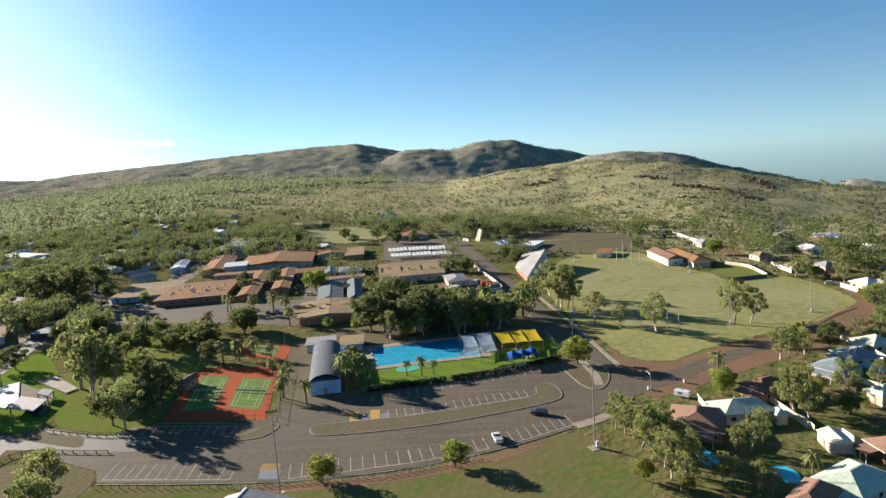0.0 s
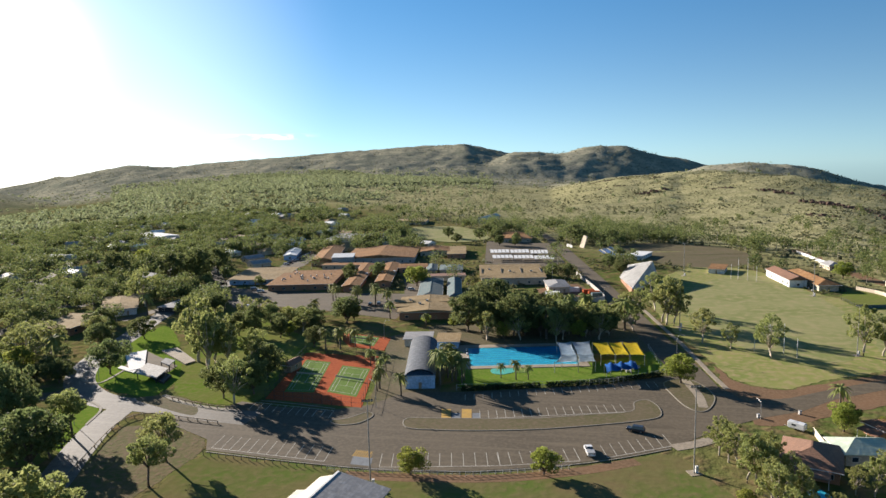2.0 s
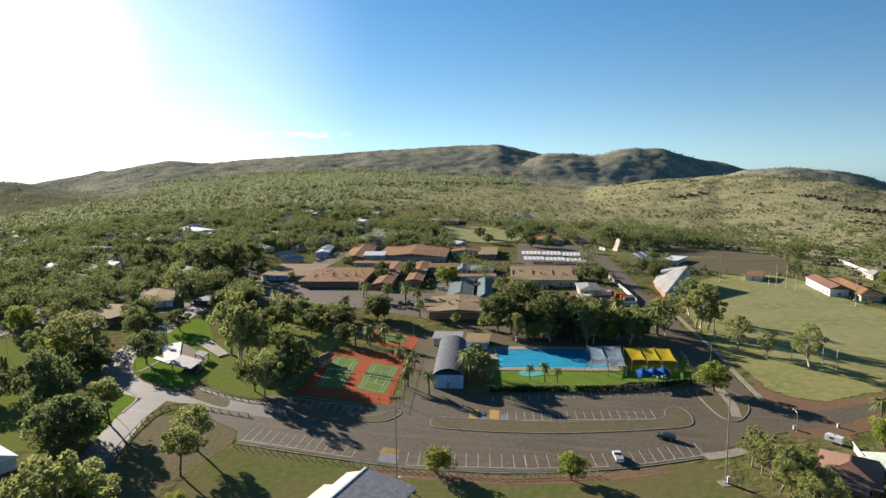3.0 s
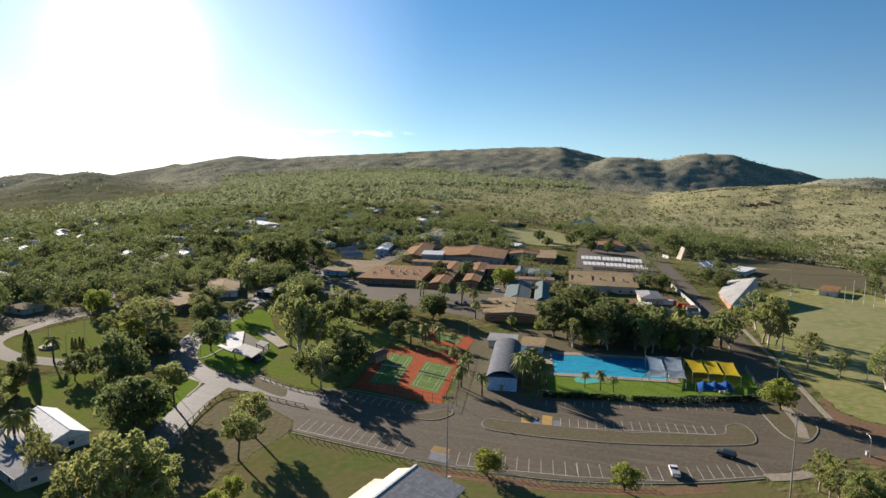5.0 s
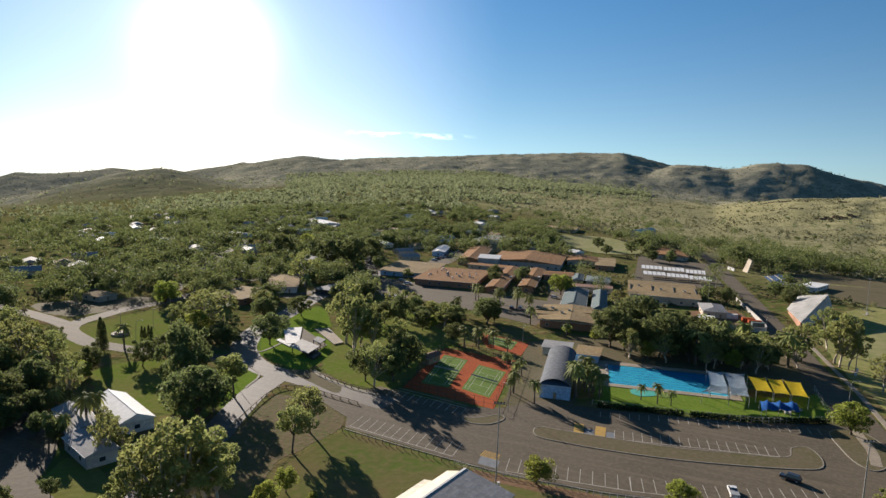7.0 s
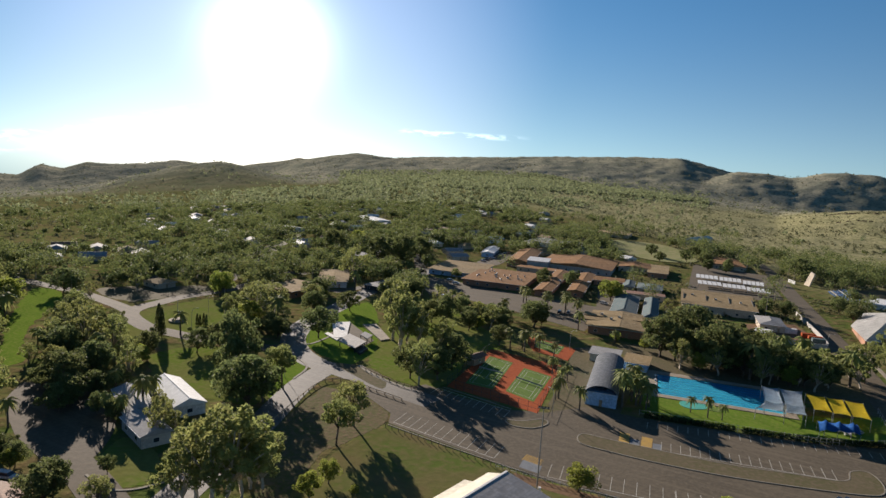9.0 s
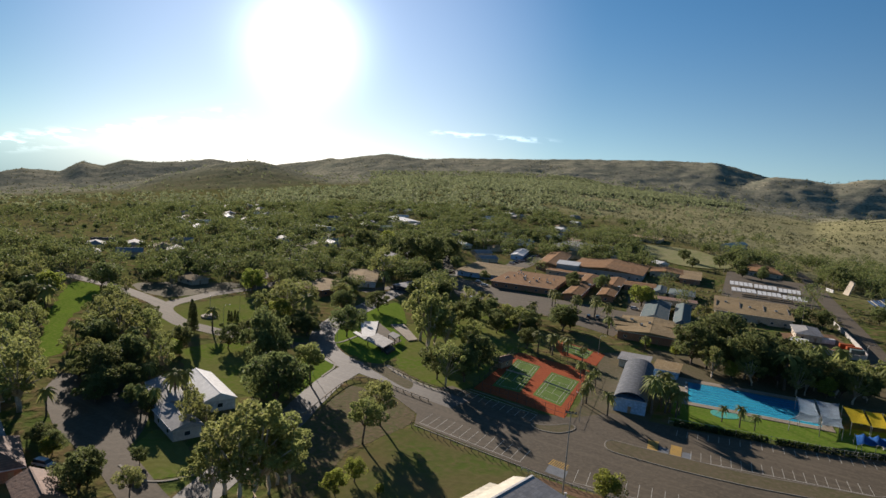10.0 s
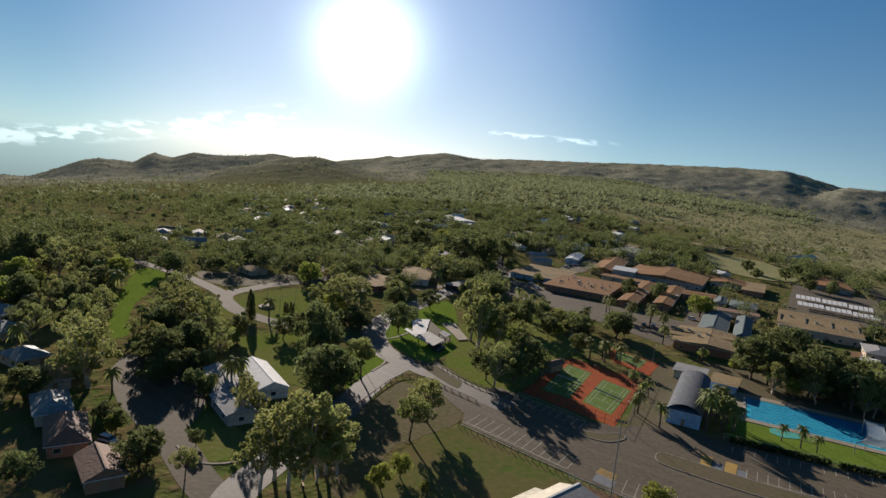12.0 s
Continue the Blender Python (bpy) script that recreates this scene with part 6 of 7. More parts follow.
# trees before the houses along the red road
for kind, tx, ty, th in ((GUM, 172.0, 292.0, 11.0), (GUM, 176.0, 268.0, 12.0), (ROUND, 171.0, 257.0, 8.0), (GUM, 165.0, 246.0, 10.0), (GUM, 155.0, 231.0, 11.0), (ROUND, 147.0, 224.0, 8.0), (GUM, 138.0, 214.0, 10.0),
                         (BRIGHT, 108.0, 206.5, 7.0), (GUM, 99.0, 196.5, 11.0), (ROUND, 116.0, 205.0, 7.0), (GUM, 127.0, 207.0, 9.0), (GUM, 98.0, 164.0, 10.0), (GUM, 84.0, 158.0, 11.0), (ROUND, 91.0, 152.0, 7.0)):
    plant(kind, tx, ty, th)
# garden trees round the white hall
for kind, tx, ty, th in ((PALM, -145.0, 105.2, 9.0), (PALM, -141.5, 93.5, 8.0), (GUM, -135.5, 99.0, 8.5), (GUM, -131.0, 98.3, 8.0), (GUM, -125.0, 96.4, 7.0), (ROUND, -150.5, 93.0, 6.0)):
    plant(kind, tx, ty, th, 0.85)


# ---- houses ----
def fence(pts, h, m, label, z=0.0, thick=0.12):
    return ribbon("fence", pts, thick, h, m, label, "fence", "thing", h, False, 3)


ROOFS = {"b": M_BROWN_TILE, "g": M_GREEN_ROOF, "r": M_TERRA_DARK, "t": M_TEAL_PALE, "w": M_WHITE_ROOF, "y": M_GREY_ROOF, "c": M_TAN_ROOF, "k": M_TERRA}
WORDS = {"b": "brown tiled", "g": "pale green", "r": "red-brown", "t": "blue-grey", "w": "white", "y": "grey", "c": "tan", "k": "rusty"}


def house(x, y, w, d, turn, code, kind="hip", wall=None, h=2.8, rise=2.0, verandah=True, gap=3.6):
    wall = wall or (M_WALL_BRICK if code in "br" else M_WALL_CREAM)
    top = building("house", "single-storey house under a " + WORDS[code] + " roof", x, y, w, d, turn, h, kind, ROOFS[code], wall, rise, 0.7, gap, "house", group="houses")
    if verandah:
        bm = roof_mesh("skillion", w * 0.7, 3.0, 0, 0.5, 0, 0.12)
        v = part("verandah_roof", bm, ROOFS[code], top)
        v.matrix_basis = pose(0, -d / 2 - 2.25, h - 0.62)
        for s in (-0.32, 0, 0.32):
            box_part("verandah_post", (s * w, -d / 2 - 3.5, 0, 0.12, 0.12, h - 0.5), M_WALL_WHITE, top)
    return top


# houses beyond the corner
house(52.6, 148.0, 11.0, 14.0, -20.5, "b", rise=2.4)
house(65.6, 154.0, 8.2, 11.9, -84.0, "g", rise=2.0)
house(78.3, 167.7, 7.9, 10.8, -65.4, "r")
house(103.8, 179.6, 8.9, 10.4, -56.7, "t")
house(114.9, 189.3, 9.0, 8.1, -82.3, "t")
house(71.5, 116.8, 8.8, 12.4, -58.9, "g", rise=2.2)
house(60.6, 111.2, 11.1, 5.4, 44.4, "b", verandah=False)
house(87.2, 129.9, 5.5, 7.5, -85.3, "b")
house(127.7, 200.1, 8.1, 7.4, -83.9, "g")
house(104.1, 158.5, 5.1, 6.4, -80.8, "g", verandah=False)
building("garden_shed", "cream garden shed with a pale roof", 78.3, 135.6, 6.7, 4.5, -97.0, 2.4, "gable", M_CREAM_ROOF, M_WALL_CREAM, rise=0.8, over=0.2, category="shed")
building("garden_shed", "small pale green hexagonal garden hut", 73.1, 150.1, 3.9, 2.5, -90.5, 2.4, "hip", M_GREEN_ROOF, M_WALL_CREAM, rise=1.0, over=0.3, category="shed")
for q in (((75.9, 172.2), (77.0, 162.6), (77.8, 145.4)), ((83.3, 141.5), (83.5, 134.1), (84.4, 127.4)), ((76.5, 154.0), (78.2, 148.6), (78.3, 143.7)),
          ((124.3, 213.2), (124.8, 201.2), (123.9, 188.5)), ((59.5, 167.0), (59.0, 156.6), (59.4, 148.5)), ((103.6, 179.2), (106.6, 171.5), (108.4, 166.9))):
    fence(list(q), 1.7, M_CREAM_ROOF, "cream sheet-metal garden fence")
for q in (((165.8, 515.6), (163.6, 477.3), (164.4, 445.8)), ((162.3, 432.9), (163.2, 422.6)), ((167.2, 352.2), (165.6, 327.4)), ((168.8, 290.2), (169.0, 277.4)), ((168.4, 268.1), (166.9, 255.5))):
    fence(list(q), 2.0, M_WALL_WHITE, "white garden wall along the red road")
for x, y, r in ((*(49.3, 133.4), 2.4), (*(62.2, 124.5), 2.4), (*(116.9, 183.3), 2.6)):
    o = sheet("garden_pool", [(x + r * math.cos(k), y + 1.5 * r * math.sin(k)) for k in (0, 1.05, 2.1, 3.14, 4.2, 5.2)], 0.35, M_POOL_TILE, "small round blue backyard pool", "pool", True, True, "thing", 0.4)
for x, y, w, d, turn, code in ((160.4, 434.4, 14.5, 9.9, -88.3, "y"), (170.0, 371.1, 10.3, 10.7, -82.6, "c"), (205.9, 384.9, 17.9, 11.3, -86.4, "w"),
                               (171.5, 332.9, 7.9, 9.0, -86.9, "k"), (176.6, 284.1, 9.2, 12.1, -77.4, "w"), (232.9, 374.1, 21.3, 8.9, -101.0, "w"),
                               (182.2, 280.7, 8.4, 8.9, -87.7, "y"), (183.8, 328.9, 8.3, 10.1, -79.2, "y"), (206.2, 310.4, 8.8, 11.3, -88.5, "w")):
    house(x, y, max(min(w, 16), 9), 8, turn, code, verandah=False)

# houses and sheds in the western street
house(-139.5, 57.3, 7.4, 15.0, 70.0, "b", rise=2.4, verandah=False)
house(-119.8, 55.6, 6.6, 11.0, 75.0, "b", kind="gable", verandah=False)
house(-155.5, 60.4, 7.0, 13.0, 73.0, "t", verandah=False)
house(-174.7, 68.2, 7.0, 10.0, 75.0, "c", verandah=False)
house(-194.7, 68.5, 8.4, 9.8, 97.5, "t", verandah=False)
house(-245.1, 78.8, 11.6, 11.8, 116.0, "t", verandah=False)
house(-273.2, 89.1, 14.6, 9.1, 118.9, "y", verandah=False)
house(-223.7, 72.5, 9.5, 8.6, 114.9, "t", verandah=False)
building("white_hall", "white gabled hall with a bright sheet roof", -142.6, 110.4, 21.9, 8.1, 159.6, 3.0, "gable", M_WHITE_ROOF, M_WALL_WHITE, rise=1.8, over=0.3, category="hall")
building("white_hall", "low annex with a pale grey sheet roof", -146.5, 100.3, 19.0, 7.0, 155.0, 2.9, "gable", M_GREY_ROOF, M_WALL_GREY, rise=1.3, over=0.4, category="hall")
building("white_hall", "front annex with a pale grey gabled roof", -130.5, 92.6, 14.0, 6.6, 163.0, 2.9, "gable", M_GREY_ROOF, M_WALL_GREY, rise=1.2, over=0.4, category="hall")
building("office", "flat-roofed brick office with a roof court", -224.8, 243.9, 25.0, 21.8, 89.2, 3.4, "flat", M_TAN_ROOF, M_WALL_BRICK, over=1.0)
building("office", "low office with a broad pale flat roof", -230.6, 283.9, 15.3, 39.0, 36.4, 3.4, "hip", M_TAN_ROOF, M_WALL_WHITE, rise=0.8, over=1.0)
building("covered_stand", "long flat grey roof on a low stand", -198.2, 289.0, 22.6, 11.8, 88.8, 2.6, "flat", M_GREY_ROOF, M_DARK, over=0.4)
building("house", "low house with white roof beyond the loop road", -278.1, 204.4, 9.7, 12.0, 88.4, 2.6, "hip", M_TAN_ROOF, M_WALL_CREAM, rise=1.4, category="house")
building("office", "long white-roofed building among trees", -437.6, 604.8, 25.2, 54.7, 58.0, 3.2, "gable", M_WHITE_ROOF, M_WALL_WHITE, rise=1.2)
building("office", "long white-roofed building among trees", -447.5, 457.7, 18.0, 19.7, 81.2, 3.2, "gable", M_WHITE_ROOF, M_WALL_WHITE, rise=1.2)
building("office", "long white-roofed building among trees", -429.2, 459.6, 17.8, 19.6, 80.3, 3.2, "gable", M_WHITE_ROOF, M_WALL_WHITE, rise=1.2)


def memorial():
    """Pale canopy slabs on posts round a dark paved court."""
    quads = ((((-144.7, 182.2), (-134.1, 178.6), (-136.2, 188.2), (-148.0, 192.9)), M_WALL_GREY, 2.3), (((-152.5, 189.2), (-149.3, 193.0), (-163.5, 213.5), (-168.5, 207.5)), M_WALL_WHITE, 0.5),
             (((-137.0, 198.8), (-135.5, 203.0), (-153.5, 218.5), (-157.0, 213.5)), M_PATH, 0.5), (((-143.2, 193.6), (-137.6, 190.6), (-139.1, 196.2), (-144.6, 198.5)), M_GREY_ROOF, 2.6),
             (((-159.3, 191.7), (-149.5, 187.4), (-150.7, 190.3), (-159.8, 194.3)), M_WALL_WHITE, 0.4))
    c = Vector((-150.4, 196.7))
    top = thing("memorial_shelter", pose(c.x, c.y, 0), "low memorial with pale concrete canopy slabs round a dark court", "shelter")
    CLEAR.append([(-159.2, 187.7), (-134.3, 178.8), (-135.5, 199.0), (-158.0, 221.4), (-173.7, 221.1)])

    def slab(name, q, z, th, m):
        bm = bmesh.new()
        t = [bm.verts.new((p[0] - c.x, p[1] - c.y, z)) for p in q]
        s = [bm.verts.new((p[0] - c.x, p[1] - c.y, z - th)) for p in q]
        bm.faces.new(t)
        bm.faces.new(s[::-1])
        for k in range(4):
            bm.faces.new((t[k], s[k], s[(k + 1) % 4], t[(k + 1) % 4]))
        return part(name, bm, m, top)

    for q, m, z in quads:
        if z < 1:
            slab("low_wall", q, z, z - 0.02, m)
            continue
        slab("canopy", q, z, 0.28, m)
        mid = sum((Vector(p) for p in q), Vector((0, 0))) / 4
        for p in q:
            e = Vector(p).lerp(mid, 0.12) - c
            box_part("post", (e.x, e.y, 0.03, 0.25, 0.25, z - 0.3), M_DARK, top)
    slab("paving", ((-158.7, 193.6), (-136.8, 182.1), (-139.3, 197.6), (-163.4, 213.5)), 0.1, 0.08, M_ASPHALT)
    slab("plinth", ((-138.5, 182.7), (-131.8, 178.6), (-133.4, 185.6), (-139.3, 188.8)), 0.9, 0.9, M_DARK)


memorial()

# scattered houses of the town between the trees
STOCK = [house(-9000 - 40 * k, 0, 14, 10, 0, c, kd, verandah=False, gap=9.0) for k, (c, kd) in enumerate((("y", "hip"), ("b", "gable"), ("c", "hip"), ("w", "gable"), ("y", "gable")))]


def town_houses():
    made, tries = 0, 0
    while made < 165 and tries < 9000:
        tries += 1
        u = rng.random()
        az = rng.uniform(-62, -20) if u < 0.72 else (rng.uniform(-19, 14) if u < 0.86 else rng.uniform(17, 36))
        far = math.sqrt(rng.uniform(270 ** 2, (1000 if az > -55 else 480) ** 2)) if az < -20 else (rng.uniform(490, 660) if az < 14 else rng.uniform(320, 500))
        x, y = far * math.sin(radians(az)), far * math.cos(radians(az))
        if -62 < az < -50 and far < 420 or 8 < az < 17 or az > 0 and x < 178 or not free(x, y, 9) or not free(x + 9, y, 2) or not free(x - 9, y, 2) or not free(x, y + 9, 2):
            continue
        m = pose(x, y, float(terrain(x, y)), 0, 0, rng.choice((-35, -28, 55, 62)) + rng.uniform(-4, 4))
        k = rng.randrange(5)
        if STOCK[k] is not None:
            ob, DONE[k] = STOCK[k], STOCK[k]
            ob.matrix_basis = m
            STOCK[k] = None
        else:
            copy_thing(DONE[k], m)
        CLEAR.append([(x - 9, y - 11), (x + 9, y - 11), (x + 9, y + 8), (x - 9, y + 8)])
        made += 1


DONE = {}


# ---- lamp posts, goal posts ----
def flood_pole(x, y, h, lamps=4):
    top = thing("floodlight_pole", pose(x, y, float(terrain(x, y)), 0, 0, 20), "tall galvanised floodlight pole on a concrete base", "light pole", "floodlights")
    bm = bmesh.new()
    add_tube(bm, [(0, 0, 0), (0, 0, h * 0.5), (0, 0, h)], [0.17, 0.14, 0.09], 9)
    part("pole", bm, M_POLE, top)
    box_part("footing", (0, 0, 0, 2.6, 2.6, 0.12), M_PATH, top)
    box_part("switch_box", (0.6, 0, 0.12, 0.6, 0.5, 1.5), M_WALL_WHITE, top)
    bar = box_part("crossarm", (0, 0, h - 0.2, 2.4, 0.12, 0.12), M_METAL, top)
    for k in range(lamps):
        box_part("floodlight", (-0.95 + 1.9 * k / (lamps - 1), 0.25, h - 0.35, 0.42, 0.3, 0.5), M_DARK, bar, rx=25)


for q, h in (((-42.8, 124.1), 19.5), ((26.6, 140.8), 20), ((44.4, 273.6), 18), ((67.2, 403.2), 20), ((119.8, 345.2), 19), ((97.7, 238.7), 18), ((133.7, 249.5), 15)):
    flood_pole(*q, h)


def street_lamp(x, y, turn, h=8.0):
    top = thing("street_lamp", pose(x, y, float(terrain(x, y)), 0, 0, turn), "slim steel street lamp with a curved arm", "street lamp", "street lamps")
    bm = bmesh.new()
    add_tube(bm, [(0, 0, 0), (0, 0, h * 0.8), (0.3, 0, h * 0.95), (1.0, 0, h), (2.0, 0, h)], [0.09, 0.07, 0.06, 0.05, 0.04], 7)
    part("pole", bm, M_METAL, top)
    box_part("lamp_head", (2.2, 0, h - 0.08, 0.7, 0.28, 0.14), M_WALL_GREY, top)


for q, a in (((36.6, 229.9), 0), ((49.3, 174.6), 100), ((-155.5, 178.1), 200), ((-166.5, 208.3), 200), ((-201.9, 162.8), 60), ((-135.5, 144.5), 30), ((-214.0, 180.9), 90), ((-55.5, 168.5), 150), ((15.8, 320.7), 0), ((-74.7, 240.9), 0)):
    street_lamp(*q, a, 5.0 if q[0] > 40 else 8.0)


def goal_posts(qs, hs):
    for q, h in zip(qs, hs):
        top = thing("goal_post", pose(*q, 0), "slim white football goal post", "goal post", "goal posts")
        bm = bmesh.new()
        add_tube(bm, [(0, 0, 0), (0, 0, h)], [0.12, 0.1], 8)
        part("post", bm, M_WALL_WHITE, top)
        bm = bmesh.new()
        add_tube(bm, [(0, 0, 0), (0, 0, 1.6)], [0.22, 0.22], 8)
        part("padding", bm, M_CREAM_ROOF, top)


goal_posts(((92.0, 393.7), (95.5, 392.3), (99.8, 389.0), (103.3, 384.0)), (9, 13, 13, 9))
goal_posts(((64.8, 240.3), (69.6, 239.7), (74.0, 238.3), (76.8, 233.4)), (7, 11, 11, 7))


# ---- fences and rails ----
def log_rail(pts, label, step=2.4):
    """Low timber rail on short posts."""
    line = smooth_line(pts, 10)
    top = thing("log_rail", pose(line[0].x, line[0].y, 0), label, "barrier")
    bm = bmesh.new()
    add_tube(bm, [(p.x - line[0].x, p.y - line[0].y, 0.85) for p in line], [0.12] * len(line), 6)
    part("rail", bm, M_TIMBER, top)
    run, me = 0.0, None
    for a, b in zip(line, line[1:]):
        run += (b - a).length
        if run >= step:
            run = 0
            if me is None:
                o = box_part("post", (0, 0, 0, 0.2, 0.2, 0.95), M_TIMBER, top)
                me = o.data
            else:
                o = new("post", me)
                o.parent = top
            o.matrix_basis = pose(b.x - line[0].x, b.y - line[0].y, 0)


log_rail([(-112.1, 113.7), (-116.0, 125.1), (-122.1, 142.8), (-122.1, 150.8), (-116.2, 153.8), (-106.4, 152.3), (-95.5, 151.0)], "weathered timber rail round the road bend")
log_rail([(-122.4, 166.8), (-113.4, 164.2), (-102.8, 161.5), (-95.5, 161.7)], "weathered timber rail on the verge")
log_rail([(-147.3, 92.0), (-147.4, 98.8), (-165.1, 115.7)], "low timber rail by the hall")


def post_fence(a, b, n, h, label, rail=True, m=M_TIMBER):
    a, b = Vector(a), Vector(b)
    d = b - a
    top = thing("post_fence", pose(a.x, a.y, 0, 0, 0, math.degrees(math.atan2(d.y, d.x))), label, "fence")
    me = None
    for k in range(n + 1):
        if me is None:
            o = box_part("post", (0, 0, 0, 0.14, 0.14, h) if h < 2 else (0, 0, 0, 0.08, 0.08, h), m, top)
            me = o.data
        else:
            o = new("post", me)
            o.parent = top
        o.matrix_basis = pose(d.length * k / n, 0, 0)
    if rail:
        for z in (0.45 * h, 0.92 * h):
            box_part("rail", (d.length / 2, 0, z, d.length, 0.05, 0.05), m, top)
    return top


post_fence((-88.3, 132.5), (-56.6, 130.1), 15, 1.1, "timber post fence between lawn and bays", False)
post_fence((-55.1, 129.7), (-24.4, 131.7), 18, 1.0, "low pipe rail along the bays", True, M_METAL)
post_fence((-23.1, 131.7), (-0.5, 138.4), 14, 1.0, "low pipe rail along the bays", True, M_METAL)
CQ = ((-91.4, 170.8), (-59.7, 167.9), (-69.9, 217.6), (-98.9, 218.6))
for k in range(4):
    post_fence(CQ[k], CQ[(k + 1) % 4], 10, 3.0, "tall wire court fence on steel posts", True, M_DARK)
PQ = ((-34.9, 185.9), (11.3, 197.2), (29.9, 209.3), (27.9, 239.0))
for k in range(3):
    post_fence(PQ[k], PQ[k + 1], 16 - 4 * k, 2.0, "pool boundary fence on steel posts", True, M_METAL)
post_fence((129.0, 335.5), (129.6, 318.0), 8, 1.6, "low fence of the bowling green", True, M_DARK)
fence([(130.2, 317.2), (150.2, 321.0)], 1.6, M_TEAL_ROOF, "dark green-grey wall of the bowling green")
fence([(146.6, 364.0), (153.0, 348.9), (150.8, 322.0)], 1.8, M_WALL_CREAM, "cream wall of the bowling green")
log_rail([(120.7, 229.1), (137.4, 243.8), (150.6, 252.8)], "dark low rail at the field edge")


# ---- vehicles ----
def car(x, y, turn, paint, words, style="wagon"):
    top = thing("car", pose(x, y, 0.06, 0, 0, turn), words, "car")
    ln, wd = (5.2, 1.85) if style == "ute" else (4.6, 1.8)
    bm = bmesh.new()
    add_box(bm, 0, 0, 0.35, ln, wd, 0.6)
    bmesh.ops.bevel(bm, geom=bm.edges[:], offset=0.12, segments=2, affect="EDGES")
    part("body", bm, paint, top)
    bm = bmesh.new()
    x0, x1, x2, x3 = (-0.3, 0.0, 1.1, 1.7) if style == "ute" else (-2.15, -1.8, 0.7, 1.3)
    lo = [bm.verts.new(p) for p in ((x0, -0.82, 0.94), (x3, -0.82, 0.94), (x3, 0.82, 0.94), (x0, 0.82, 0.94))]
    up = [bm.verts.new(p) for p in ((x1, -0.68, 1.55), (x2, -0.68, 1.55), (x2, 0.68, 1.55), (x1, 0.68, 1.55))]
    for k in range(4):
        bm.faces.new((lo[k], lo[(k + 1) % 4], up[(k + 1) % 4], up[k]))
    bm.faces.new(lo[::-1])
    bm.faces.new(up)
    cab = part("window_glass", bm, M_GLASS, top)
    box_part("roof", ((x1 + x2) / 2, 0, 1.55, x2 - x1 + 0.05, 1.4, 0.07), paint, cab, bevel=0.03)
    if style == "ute":
        box_part("tray", (-1.55, 0, 0.95, 2.1, 1.8, 0.3), M_METAL, top)
    for sx in (-0.31, 0.31):
        for sy in (-1, 1):
            bm = bmesh.new()
            add_tube(bm, [(sx * ln, sy * (wd / 2 - 0.2), 0.33), (sx * ln, sy * (wd / 2 + 0.02), 0.33)], [0.33, 0.33], 14)
            w = part("wheel", bm, M_TYRE, top)
            bm = bmesh.new()
            add_tube(bm, [(sx * ln, sy * (wd / 2 + 0.02), 0.33), (sx * ln, sy * (wd / 2 + 0.035), 0.33)], [0.2, 0.18], 12)
            part("rim", bm, M_METAL, w)
    for sy in (-0.6, 0.6):
        box_part("headlight", (ln / 2 - 0.02, sy, 0.68, 0.06, 0.35, 0.16), M_WALL_WHITE, top)
        box_part("tail_light", (-ln / 2 + 0.02, sy, 0.7, 0.06, 0.25, 0.2), M_COURT_RED, top)
    return top


car(*(4.2, 147.5), 100, M_CAR_WHITE, "white utility truck parked in a street bay", "ute")
car(*(16.2, 161.9), 165, M_CAR_DARK, "dark car on the asphalt street")
car(*(-162.4, 291.7), 10, M_CAR_WHITE, "white car in the complex forecourt")
car(*(-184.3, 339.1), 20, M_CAR_SILVER, "silver car parked by the blue wall")
car(*(-177.1, 333.0), 20, M_CAR_WHITE, "white car parked by the blue wall")
car(*(-170.9, 337.6), 12, M_CAR_SILVER, "silver car parked before the long block")
car(*(-89.8, 344.9), 5, M_CAR_WHITE, "white wagon parked beside the clinic")
car(*(-100.7, 302.9), 100, M_CAR_DARK, "dark car parked under palms")
car(*(-96.8, 305.0), 100, M_CAR_SILVER, "silver car parked under palms")
car(*(-133.7, 63.5), 20, M_CAR_WHITE, "white wagon in a driveway beside a house")
car(*(-158.6, 98.0), 30, M_CAR_SILVER, "pale car in the shaded street")
car(*(-256.0, 102.5), 30, M_CAR_WHITE, "pale car parked by teal-roofed houses")
car(*(167.6, 296.1), -20, M_CAR_WHITE, "white car parked on the red road")
car(*(156.6, 348.7), -20, M_CAR_SILVER, "silver car parked by the bowling green")
car(*(26.9, 468.0), 80, M_CAR_DARK, "dark car on the side street")
for k in range(9):
    car(*Vector((-209.6, 435.9)).lerp(Vector((-215.1, 495.5)), k / 8), 60 + 6 * (k % 3), (M_CAR_WHITE, M_CAR_DARK, M_CAR_SILVER)[k % 3], "car parked in the crowded service yard")


def caravan(x, y, turn):
    top = thing("caravan", pose(x, y, 0.05, 0, 0, turn), "white caravan parked on a driveway", "caravan")
    box_part("body", (0, 0, 0.45, 5.6, 2.3, 2.1), M_CAR_WHITE, top, bevel=0.25)
    box_part("roof_hatch", (0.5, 0, 2.55, 0.8, 0.8, 0.15), M_WALL_WHITE, top)
    for sy in (-1, 1):
        box_part("window", (0.6, sy * 1.14, 1.4, 1.4, 0.06, 0.6), M_GLASS, top)
        bm = bmesh.new()
        add_tube(bm, [(0, sy * 0.9, 0.33), (0, sy * 1.12, 0.33)], [0.33, 0.33], 12)
        part("wheel", bm, M_TYRE, top)
    box_part("drawbar", (3.4, 0, 0.4, 1.4, 0.15, 0.12), M_METAL, top)
    return top


caravan(*(56.3, 168.8), 140).scale = (0.75, 0.75, 0.8)


